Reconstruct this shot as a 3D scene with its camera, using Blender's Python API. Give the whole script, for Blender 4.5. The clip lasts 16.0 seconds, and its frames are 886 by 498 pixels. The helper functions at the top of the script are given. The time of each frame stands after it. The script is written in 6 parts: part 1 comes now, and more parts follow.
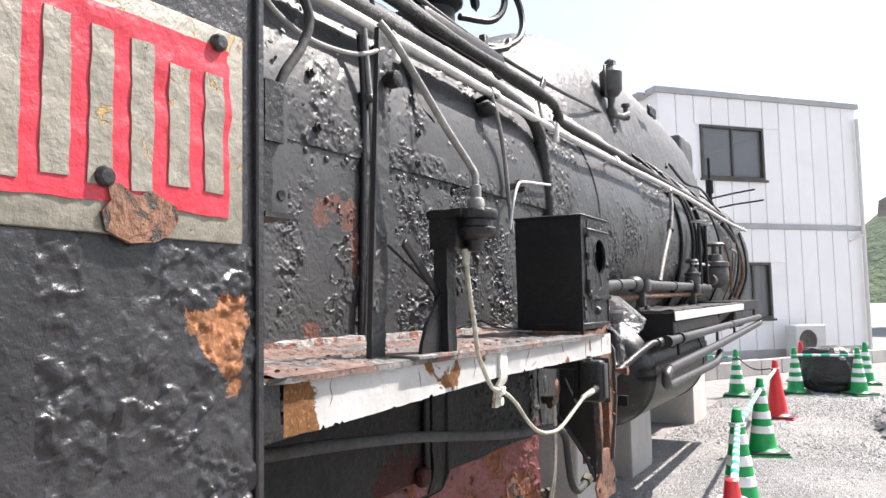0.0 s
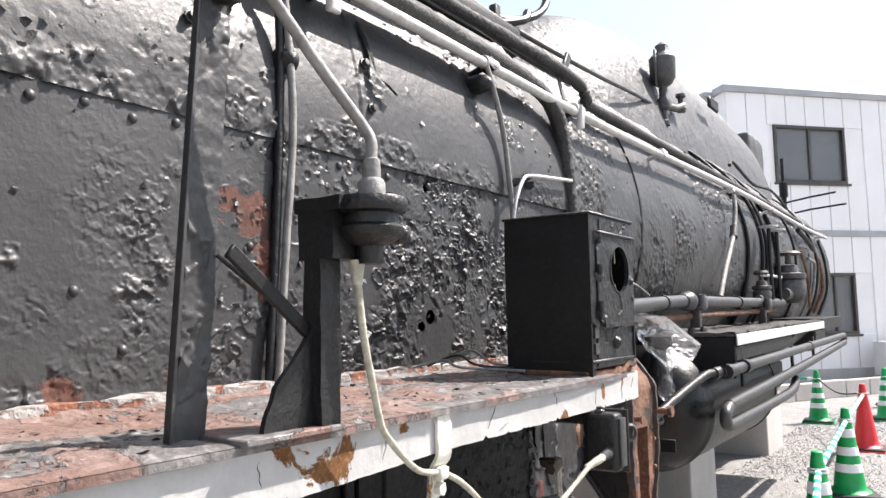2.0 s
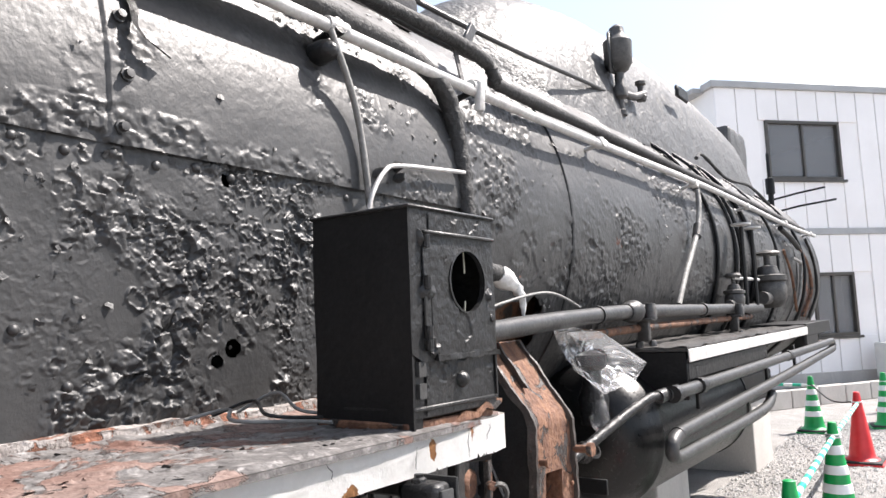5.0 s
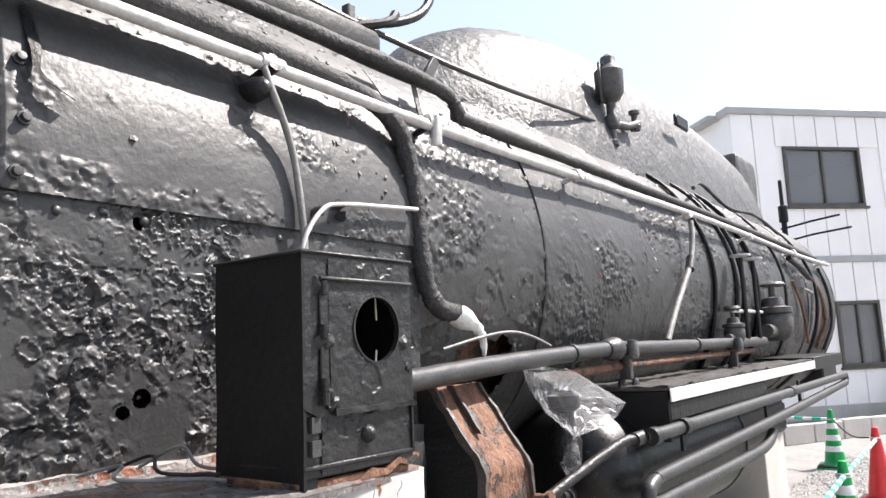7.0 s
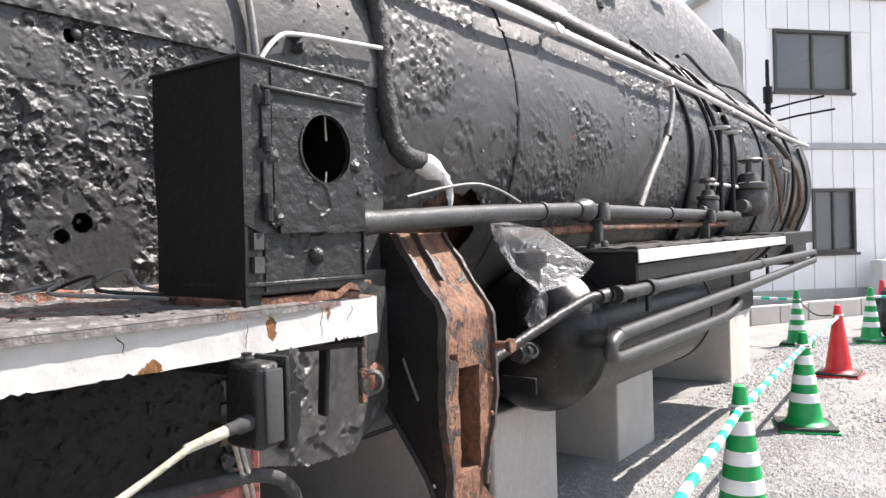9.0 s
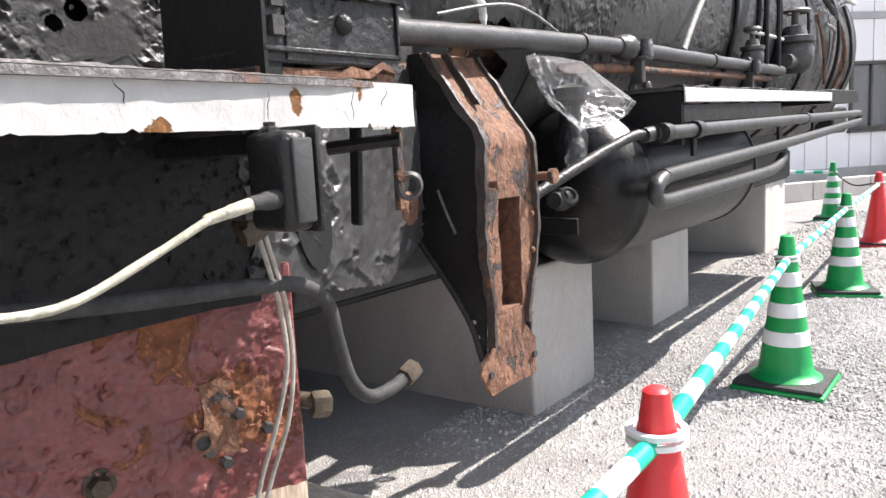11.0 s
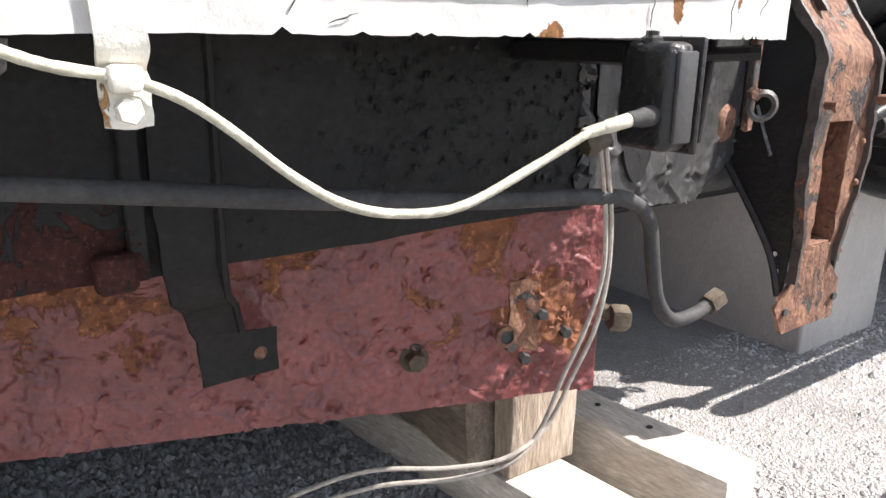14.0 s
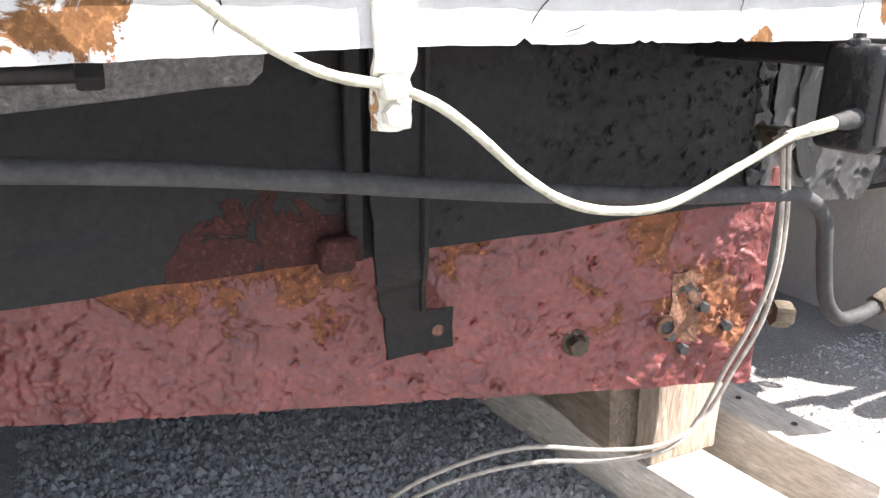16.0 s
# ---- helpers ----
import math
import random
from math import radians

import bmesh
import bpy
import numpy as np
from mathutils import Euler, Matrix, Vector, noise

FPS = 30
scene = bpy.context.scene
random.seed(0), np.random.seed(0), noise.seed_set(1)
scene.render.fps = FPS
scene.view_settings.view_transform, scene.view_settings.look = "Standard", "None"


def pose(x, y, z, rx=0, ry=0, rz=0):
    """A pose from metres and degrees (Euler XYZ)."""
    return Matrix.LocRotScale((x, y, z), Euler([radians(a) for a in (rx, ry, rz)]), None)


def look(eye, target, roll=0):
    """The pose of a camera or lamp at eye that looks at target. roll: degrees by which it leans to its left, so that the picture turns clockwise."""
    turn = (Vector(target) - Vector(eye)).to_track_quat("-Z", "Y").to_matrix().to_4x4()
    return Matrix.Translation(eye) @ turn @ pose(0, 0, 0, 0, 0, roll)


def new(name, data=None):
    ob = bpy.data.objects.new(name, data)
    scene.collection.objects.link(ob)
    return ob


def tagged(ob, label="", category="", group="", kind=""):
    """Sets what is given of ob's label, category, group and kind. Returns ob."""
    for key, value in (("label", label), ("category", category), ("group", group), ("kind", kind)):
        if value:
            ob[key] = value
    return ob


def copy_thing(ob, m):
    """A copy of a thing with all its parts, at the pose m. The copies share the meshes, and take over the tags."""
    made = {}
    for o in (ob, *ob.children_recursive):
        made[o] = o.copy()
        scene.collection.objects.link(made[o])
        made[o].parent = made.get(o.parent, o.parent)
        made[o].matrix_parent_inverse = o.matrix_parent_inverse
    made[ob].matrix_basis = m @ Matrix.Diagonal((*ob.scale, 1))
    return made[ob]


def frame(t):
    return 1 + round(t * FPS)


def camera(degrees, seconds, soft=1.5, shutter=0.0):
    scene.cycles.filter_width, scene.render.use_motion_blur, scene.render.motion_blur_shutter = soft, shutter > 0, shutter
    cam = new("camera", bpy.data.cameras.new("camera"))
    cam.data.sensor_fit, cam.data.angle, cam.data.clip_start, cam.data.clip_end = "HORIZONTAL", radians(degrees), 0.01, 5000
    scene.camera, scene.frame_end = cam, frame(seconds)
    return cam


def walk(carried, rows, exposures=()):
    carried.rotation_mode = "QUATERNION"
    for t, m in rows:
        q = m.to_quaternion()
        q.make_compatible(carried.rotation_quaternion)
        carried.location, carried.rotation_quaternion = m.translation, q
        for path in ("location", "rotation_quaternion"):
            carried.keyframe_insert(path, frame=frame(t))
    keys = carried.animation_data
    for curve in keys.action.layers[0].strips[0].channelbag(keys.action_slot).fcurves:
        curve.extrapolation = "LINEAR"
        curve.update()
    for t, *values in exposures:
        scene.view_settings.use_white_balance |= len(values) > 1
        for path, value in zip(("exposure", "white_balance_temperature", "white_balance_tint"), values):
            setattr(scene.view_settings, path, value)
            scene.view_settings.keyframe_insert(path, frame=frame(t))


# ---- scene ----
# camera: seconds, eye, pitch, roll, yaw
cam = camera(61.4, 16.0)
ROWS = [
    (0, 0.0208, 0.0024, 1.3104, 4.424, 1.125, 29.770),
    (0.5, -0.0196, 0.1714, 1.3113, 4.484, 1.018, 32.129),
    (1, 0.0196, 0.3924, 1.3249, 5.267, -0.016, 35.524),
    (1.5, -0.0161, 0.5437, 1.3362, 5.467, 0.660, 36.370),
    (2, -0.0589, 0.6713, 1.3508, 5.446, 1.120, 34.936),
    (2.5, -0.0262, 0.8174, 1.3616, 6.651, 0.987, 36.956),
    (3, 0.0467, 0.9878, 1.3788, 7.254, 2.972, 38.250),
    (3.5, 0.0446, 1.0840, 1.3592, 5.242, 3.179, 37.145),
    (4, 0.0010, 1.1691, 1.3601, 5.395, 2.136, 34.477),
    (6.5, 0.1014, 1.4440, 1.4232, 7.726, 2.717, 37.449),
    (7, 0.1490, 1.4880, 1.4140, 8.312, 2.527, 37.410),
    (7.5, 0.1674, 1.5175, 1.4020, 7.012, 2.357, 37.150),
    (8, 0.1740, 1.5454, 1.3778, 4.076, 2.090, 36.816),
    (8.5, 0.1722, 1.5630, 1.3469, 1.438, 1.510, 36.122),
    (9, 0.1405, 1.5762, 1.3017, -0.440, 1.581, 35.952),
    (11.5, -0.0234, 1.6705, 1.0772, -9.356, 2.545, 38.831),
    (12, -0.0711, 1.6630, 1.0657, -9.474, 1.957, 43.196),
    (12.5, -0.1140, 1.6425, 1.0683, -12.056, 0.400, 47.943),
    (13, -0.1205, 1.6226, 1.0893, -14.379, 0.121, 50.858),
    (13.5, -0.1174, 1.5893, 1.1237, -15.420, -0.636, 53.405),
    (14, -0.1335, 1.5642, 1.1405, -16.326, -0.872, 55.401),
    (14.5, -0.1461, 1.5410, 1.1620, -17.497, -0.660, 57.396),
    (15, -0.1594, 1.5005, 1.1644, -17.855, -0.339, 59.287),
    (15.5, -0.1551, 1.4627, 1.1682, -18.021, -0.806, 61.573),
    (16, -0.1497, 1.4327, 1.1704, -18.065, -0.629, 63.402),
]
walk(cam, [(t, pose(x, y, z, 90 + pitch, roll, yaw)) for t, x, y, z, pitch, roll, yaw in ROWS],
     exposures=((0.0, 1.26), (9.0, 1.3), (12.0, 1.36), (14.0, 1.45), (15.0, 1.74), (16.0, 2.15)))

# ---- light ----
SUN_DIR = Vector((0.45, 0.66, 1.0)).normalized()
world = bpy.data.worlds.new("world")
scene.world = world
world.use_nodes = True
wn = world.node_tree.nodes
sky = wn.new("ShaderNodeTexSky")
sky.sky_type, sky.sun_disc = "NISHITA", False
sky.sun_elevation = math.asin(SUN_DIR.z)
sky.sun_rotation = math.atan2(SUN_DIR.x, SUN_DIR.y)
sky.air_density, sky.dust_density, sky.ozone_density = 1.0, 2.0, 1.0
wn["Background"].inputs["Strength"].default_value = 0.116
haze = wn.new("ShaderNodeMix")
haze.data_type = "RGBA"
haze.inputs["Factor"].default_value = 0.4
haze.inputs[7].default_value = (4.2, 4.4, 4.85, 1)
world.node_tree.links.new(sky.outputs["Color"], haze.inputs[6])
world.node_tree.links.new(haze.outputs[2], wn["Background"].inputs["Color"])
sun = new("sun", bpy.data.lights.new("sun", "SUN"))
sun.data.energy, sun.data.angle, sun.data.color = 5.0, radians(0.5), (1.0, 0.93, 0.885)
sun.matrix_world = look(SUN_DIR * 20, (0, 0, 0))

# ---- materials ----


def material(name, low, high, rough=0.6, metal=0.0, scale=4.0, grain=90.0, grain_mix=0.25, bump=0.3, bump_scale=60.0,
             bump_far=0.004, wear=None, blobs=(), spec=0.5, pits=None, stretch=None):
    """low/high: the two colours of the large blotches; wear: (colour, scale, threshold, roughness);
    blobs: (x, y, z, radius) places where wear shows whatever the threshold."""
    m = bpy.data.materials.new(name)
    m.use_nodes = True
    nt = m.node_tree
    n, k = nt.nodes, nt.links
    b = n["Principled BSDF"]
    b.inputs["Metallic"].default_value = metal
    b.inputs["Specular IOR Level"].default_value = spec
    geo = n.new("ShaderNodeNewGeometry")
    where = geo.outputs["Position"]
    if stretch:
        mp = n.new("ShaderNodeMapping")
        mp.inputs["Scale"].default_value = stretch
        k.new(where, mp.inputs["Vector"])
        where = mp.outputs["Vector"]

    def noise_node(s, detail=5.0, r=0.6, d=0.0, vec=where):
        t = n.new("ShaderNodeTexNoise")
        t.inputs["Scale"].default_value, t.inputs["Detail"].default_value = s, detail
        t.inputs["Roughness"].default_value, t.inputs["Distortion"].default_value = r, d
        k.new(vec, t.inputs["Vector"])
        return t.outputs["Fac"]

    def maths(op, a, c, clamp=False):
        t = n.new("ShaderNodeMath")
        t.operation, t.use_clamp = op, clamp
        for i, v in enumerate((a, c)):
            if isinstance(v, (int, float)):
                t.inputs[i].default_value = v
            else:
                k.new(v, t.inputs[i])
        return t.outputs[0]

    def ramp(v, lo, hi):
        t = n.new("ShaderNodeMapRange")
        t.inputs[1].default_value, t.inputs[2].default_value = lo, hi
        k.new(v, t.inputs[0])
        return t.outputs[0]

    def mix(f, a, c):
        t = n.new("ShaderNodeMix")
        t.data_type = "RGBA"
        if isinstance(f, float):
            t.inputs["Factor"].default_value = f
        else:
            k.new(f, t.inputs["Factor"])
        for s, v in (("A", a), ("B", c)):
            sock = [i for i in t.inputs if i.name == s and i.type == "RGBA"][0]
            if isinstance(v, tuple):
                sock.default_value = (*v, 1)
            else:
                k.new(v, sock)
        return [o for o in t.outputs if o.type == "RGBA"][0]

    blot = ramp(noise_node(scale, 6.0, 0.62, 0.6), 0.32, 0.68)
    col = mix(blot, low, high)
    fine = ramp(noise_node(grain, 3.0, 0.6), 0.3, 0.7)
    dark = tuple(c * 0.45 for c in low)
    col = mix(maths("MULTIPLY", fine, grain_mix), col, dark)
    lite = ramp(noise_node(grain * 0.45, 4.0, 0.7), 0.58, 0.75)
    col = mix(maths("MULTIPLY", lite, grain_mix * 0.8), col, tuple(min(1, c * 1.7 + 0.02) for c in high))
    rough_out = maths("ADD", maths("MULTIPLY", fine, 0.18), rough - 0.09)
    height = maths("ADD", noise_node(bump_scale, 4.0, 0.6), maths("MULTIPLY", noise_node(bump_scale * 0.2, 3.0, 0.55), 1.6))
    if wear:
        wc, ws, wt, wr = wear
        f = maths("ADD", maths("MULTIPLY", noise_node(ws, 8.0, 0.7, 0.9), 1.35), -0.175)
        for x, y, z, r in blobs:
            d = n.new("ShaderNodeVectorMath")
            d.operation = "DISTANCE"
            k.new(geo.outputs["Position"], d.inputs[0])
            d.inputs[1].default_value = (x, y, z)
            inside = maths("SUBTRACT", 1.0, maths("DIVIDE", d.outputs["Value"], r), True)
            f = maths("ADD", f, maths("MULTIPLY", inside, 0.42))
        mask = ramp(f, wt, wt + 0.035)
        rusty = mix(ramp(noise_node(ws * 5, 5.0, 0.7), 0.3, 0.7), wc, tuple(c * 0.42 for c in wc))
        rusty = mix(maths("MULTIPLY", ramp(noise_node(ws * 11, 3.0, 0.6), 0.55, 0.7), 0.7), rusty, tuple(min(1, c * 1.9 + 0.01) for c in wc))
        col = mix(mask, col, rusty)
        t = n.new("ShaderNodeMix")
        k.new(mask, t.inputs["Factor"])
        k.new(rough_out, t.inputs[2])
        t.inputs[3].default_value = wr
        rough_out = t.outputs[0]
        height = maths("SUBTRACT", height, maths("MULTIPLY", mask, 0.9))
    if pits:
        v = n.new("ShaderNodeTexVoronoi")
        v.inputs["Scale"].default_value = pits
        k.new(where, v.inputs["Vector"])
        height = maths("ADD", height, maths("MULTIPLY", v.outputs["Distance"], 1.5))
    bp = n.new("ShaderNodeBump")
    bp.inputs["Strength"].default_value, bp.inputs["Distance"].default_value = bump, bump_far
    k.new(height, bp.inputs["Height"])
    k.new(bp.outputs["Normal"], b.inputs["Normal"])
    k.new(col, b.inputs["Base Color"])
    k.new(rough_out, b.inputs["Roughness"])
    return m


RUST = (0.20, 0.085, 0.045)
black = material("black_paint", (0.009, 0.009, 0.0095), (0.019, 0.019, 0.0195), 0.42, scale=5, bump=0.8, bump_scale=60, bump_far=0.005, grain_mix=0.35, spec=0.4,
                 wear=(RUST, 4.0, 0.80, 0.85))
cab_black = material("cab_paint", (0.014, 0.014, 0.0155), (0.034, 0.034, 0.036), 0.36, scale=5, bump=0.7, bump_scale=55, bump_far=0.005, grain_mix=0.4,
                     wear=((0.30, 0.125, 0.05), 9.0, 0.80, 0.85), blobs=((-0.77, 0.758, 1.275, 0.07), (-0.77, 0.785, 1.30, 0.05), (-0.77, 0.735, 1.295, 0.06), (-0.77, 0.765, 1.25, 0.05), (-0.77, 0.785, 1.195, 0.04)))
boiler_black = material("boiler_paint", (0.025, 0.025, 0.0255), (0.052, 0.052, 0.0523), 0.49, scale=2.6, bump=0.4, bump_scale=90, bump_far=0.0025, grain_mix=0.35, spec=0.5,
                        wear=((0.12, 0.05, 0.034), 6.0, 0.80, 0.85), blobs=((-1.3, 4.48, 1.72, 0.12), (-1.26, 1.71, 1.58, 0.09), (-1.26, 1.73, 1.5, 0.09), (-1.26, 1.74, 1.42, 0.08), (-1.26, 1.58, 1.55, 0.07), (-1.26, 1.64, 1.62, 0.05), (-1.26, 1.3, 1.25, 0.08), (-1.26, 1.55, 1.26, 0.09), (-1.26, 1.1, 1.24, 0.07), (-1.3, 9.0, 1.6, 0.4), (-1.3, 9.4, 1.4, 0.35), (-1.3, 3.6, 1.55, 0.1)))
flake_black = material("flake_paint", (0.02, 0.02, 0.021), (0.055, 0.054, 0.053), 0.5, scale=30, bump=0.4, bump_scale=150)
dome_black = material("dome_paint", (0.045, 0.045, 0.0445), (0.085, 0.0845, 0.083), 0.5, scale=6, bump=0.6, bump_scale=34, bump_far=0.015, grain_mix=0.4)
# darker copy of the black paint, with shade put into the colour
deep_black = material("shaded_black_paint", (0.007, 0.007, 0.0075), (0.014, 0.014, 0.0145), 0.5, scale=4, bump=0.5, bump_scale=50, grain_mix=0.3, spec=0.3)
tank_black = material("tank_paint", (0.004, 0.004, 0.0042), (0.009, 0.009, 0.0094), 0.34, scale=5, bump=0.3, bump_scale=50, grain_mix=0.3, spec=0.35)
pipe_black = material("pipe_paint", (0.022, 0.022, 0.0225), (0.05, 0.0495, 0.049), 0.42, scale=9, bump=0.4, bump_scale=80,
                      wear=((0.15, 0.08, 0.055), 9.0, 0.72, 0.8))
lag_black = material("pipe_lagging", (0.02, 0.02, 0.02), (0.04, 0.04, 0.04), 0.7, scale=12, bump=0.9, bump_scale=60, bump_far=0.008)
rail_white = material("handrail_paint", (0.42, 0.41, 0.40), (0.66, 0.65, 0.63), 0.5, scale=14, bump=0.4, bump_scale=90, grain_mix=0.3)
cable_grey = material("grey_cable", (0.15, 0.147, 0.14), (0.29, 0.285, 0.27), 0.6, scale=20, bump=0.4, bump_scale=120)
cable_cream = material("cream_cable", (0.34, 0.325, 0.255), (0.54, 0.52, 0.42), 0.6, scale=34, bump=0.6, bump_scale=100, grain_mix=0.5)
thin_flex = material("thin_flex", (0.26, 0.235, 0.205), (0.46, 0.42, 0.37), 0.65, scale=24, bump=0.4, bump_scale=100, grain_mix=0.4)
white = material("white_paint", (0.72, 0.71, 0.69), (0.86, 0.855, 0.84), 0.5, scale=8, bump=0.5, bump_scale=45, grain_mix=0.08,
                 wear=((0.36, 0.17, 0.065), 14.0, 0.80, 0.85), blobs=((-0.787, 0.905, 1.17, 0.12), (-0.787, 0.925, 1.13, 0.09), (-0.787, 0.955, 1.12, 0.05), (-0.787, 1.48, 1.17, 0.07), (-0.787, 1.42, 1.15, 0.07), (-0.787, 1.36, 1.19, 0.05), (-0.787, 2.155, 1.134, 0.028), (-0.787, 2.175, 1.138, 0.02), (-0.787, 2.38, 1.178, 0.022), (-0.787, 2.379, 1.16, 0.018), (-0.79, 2.51, 1.19, 0.03), (-0.787, 1.6, 1.19, 0.03)))
scaly_grey = material("scaly_grey_paint", (0.10, 0.10, 0.10), (0.24, 0.238, 0.235), 0.5, scale=40, bump=1.0, bump_scale=90, bump_far=0.008, grain=140, grain_mix=0.6)
strap_white = material("strap_paint", (0.6, 0.58, 0.5), (0.8, 0.78, 0.72), 0.6, scale=14, bump=0.8, bump_scale=60,
                       wear=((0.4, 0.2, 0.07), 16.0, 0.62, 0.85))
# near-black base: the shade under the running board is put into this colour
ash_black = material("ashpan_shaded_paint", (0.0065, 0.0065, 0.0068), (0.0125, 0.0125, 0.0128), 0.6, scale=4, bump=0.55, bump_scale=40, bump_far=0.006, grain_mix=0.3, spec=0.25,
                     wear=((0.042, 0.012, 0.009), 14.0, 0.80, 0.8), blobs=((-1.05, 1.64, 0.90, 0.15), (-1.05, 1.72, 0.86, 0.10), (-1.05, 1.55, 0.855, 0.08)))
rust_deck = material("rusty_deck", (0.145, 0.074, 0.055), (0.235, 0.178, 0.156), 0.72, scale=3.2, grain=70, grain_mix=0.5, bump=0.9, bump_scale=50, bump_far=0.006,
                     wear=((0.17, 0.16, 0.155), 5.0, 0.50, 0.5), blobs=((-0.83, 2.05, 1.2, 0.11), (-0.83, 2.2, 1.2, 0.12), (-0.84, 2.36, 1.2, 0.11), (-0.86, 1.9, 1.2, 0.08)))
crust = material("ledge_crust", (0.26, 0.225, 0.205), (0.42, 0.40, 0.385), 0.75, scale=14, grain_mix=0.5, bump=1.0, bump_scale=60, bump_far=0.008, wear=((0.27, 0.115, 0.07), 9.0, 0.53, 0.85))
rust = material("rust", (0.105, 0.05, 0.034), (0.26, 0.132, 0.075), 0.84, scale=24, bump=1.0, bump_scale=75, bump_far=0.006, grain_mix=0.45, stretch=(1.0, 1.0, 0.8),
                wear=((0.05, 0.043, 0.04), 11.0, 0.56, 0.55))
red_frame = material("red_paint", (0.135, 0.036, 0.034), (0.24, 0.066, 0.059), 0.42, scale=7, bump=0.7, bump_scale=60, bump_far=0.004, grain_mix=0.5, spec=0.6,
                     wear=((0.23, 0.083, 0.034), 8.0, 0.625, 0.85), blobs=((-1.33, 1.76, 0.86, 0.17), (-1.40, 1.55, 0.80, 0.17), (-1.25, 2.0, 0.85, 0.14), (-1.15, 2.33, 0.83, 0.10), (-1.09, 2.47, 0.63, 0.12)))
plate_red = material("plate_red", (0.40, 0.014, 0.030), (0.50, 0.028, 0.048), 0.38, scale=9, bump=0.6, bump_scale=35, bump_far=0.006, grain_mix=0.12)
plate_cream = material("plate_cream", (0.165, 0.154, 0.12), (0.245, 0.228, 0.182), 0.55, scale=22, bump=0.7, bump_scale=60, grain_mix=0.25,
                       wear=((0.45, 0.30, 0.12), 14.0, 0.64, 0.8))
concrete = material("concrete", (0.40, 0.378, 0.352), (0.53, 0.506, 0.475), 0.9, scale=2.2, bump=0.5, bump_scale=120, grain_mix=0.2, stretch=(1, 1, 0.5))
timber = material("timber", (0.50, 0.44, 0.36), (0.72, 0.67, 0.59), 0.85, scale=7, bump=0.9, bump_scale=60, bump_far=0.006, grain_mix=0.6, stretch=(0.25, 1.3, 1.3))
# timber darkened for the packing block, its shade put into the colour
shaded_timber = material("shaded_timber", (0.15, 0.115, 0.085), (0.30, 0.245, 0.19), 0.85, scale=7, bump=0.9, bump_scale=60, bump_far=0.006, grain_mix=0.6, stretch=(0.25, 1.3, 1.3))
brass = material("tarnished_brass", (0.05, 0.038, 0.026), (0.10, 0.08, 0.055), 0.55, metal=0.4, scale=30, bump=0.5, bump_scale=100)
valve_grey = material("valve_metal", (0.05, 0.048, 0.046), (0.11, 0.105, 0.10), 0.5, metal=0.2, scale=20, bump=0.5, bump_scale=90)
gravel = material("gravel", (0.285, 0.272, 0.258), (0.425, 0.41, 0.394), 0.95, scale=2.2, grain=150, grain_mix=0.65, bump=0.8, bump_scale=170, bump_far=0.006, pits=150)
stone = material("gravel_stone", (0.27, 0.264, 0.26), (0.58, 0.57, 0.56), 0.9, scale=16, grain=160, grain_mix=0.3, bump=0.4, bump_scale=120)
# same gravel, darkened: the locomotive's shade painted into the stones
shade_stone = material("shaded_gravel_stone", (0.2, 0.196, 0.19), (0.38, 0.375, 0.37), 0.9, scale=16, grain=160, grain_mix=0.3, bump=0.4, bump_scale=120)
cone_green = material("green_plastic", (0.0, 0.25, 0.055), (0.008, 0.33, 0.085), 0.4, scale=8, bump=0.1, bump_scale=60, grain_mix=0.06)
cone_red = material("red_plastic", (0.62, 0.025, 0.03), (0.72, 0.045, 0.05), 0.4, scale=8, bump=0.1, bump_scale=60, grain_mix=0.06)
cone_white = material("white_band", (0.7, 0.7, 0.7), (0.82, 0.82, 0.82), 0.5, scale=8, bump=0.1, bump_scale=60, grain_mix=0.06)
bar_teal = material("bar_green", (0.0, 0.40, 0.24), (0.01, 0.5, 0.32), 0.4, scale=8, bump=0.1, grain_mix=0.05)
rubber = material("black_rubber", (0.02, 0.02, 0.02), (0.05, 0.05, 0.05), 0.8, scale=12, bump=0.4, bump_scale=90)
cladding = material("wall_cladding", (0.83, 0.80, 0.785), (0.90, 0.87, 0.855), 0.5, scale=0.8, bump=0.08, bump_scale=30, grain_mix=0.05)
trim_grey = material("roof_trim", (0.33, 0.33, 0.33), (0.42, 0.42, 0.42), 0.5, scale=2, bump=0.1, grain_mix=0.05)
frame_dark = material("window_frame_metal", (0.06, 0.055, 0.05), (0.10, 0.09, 0.08), 0.4, metal=0.4, scale=6, bump=0.1, grain_mix=0.1)
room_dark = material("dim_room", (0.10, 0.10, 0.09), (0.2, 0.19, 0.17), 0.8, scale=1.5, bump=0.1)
ac_white = material("unit_casing", (0.55, 0.54, 0.52), (0.66, 0.65, 0.62), 0.5, scale=3, bump=0.1, grain_mix=0.1)
hill_green = material("wooded_hill", (0.035, 0.06, 0.03), (0.10, 0.14, 0.075), 0.95, scale=0.05, grain=0.9, grain_mix=0.5, bump=1.0, bump_scale=0.3, bump_far=2.0)
roof_grey = material("roof_tile", (0.16, 0.16, 0.165), (0.24, 0.24, 0.245), 0.7, scale=1.0, bump=0.3, bump_scale=6)
sack_black = material("black_sack", (0.015, 0.015, 0.015), (0.035, 0.035, 0.035), 0.45, scale=6, bump=0.9, bump_scale=14, bump_far=0.03)
cloth_white = material("white_cloth", (0.62, 0.61, 0.59), (0.8, 0.79, 0.77), 0.6, scale=20, bump=0.8, bump_scale=50, bump_far=0.006)


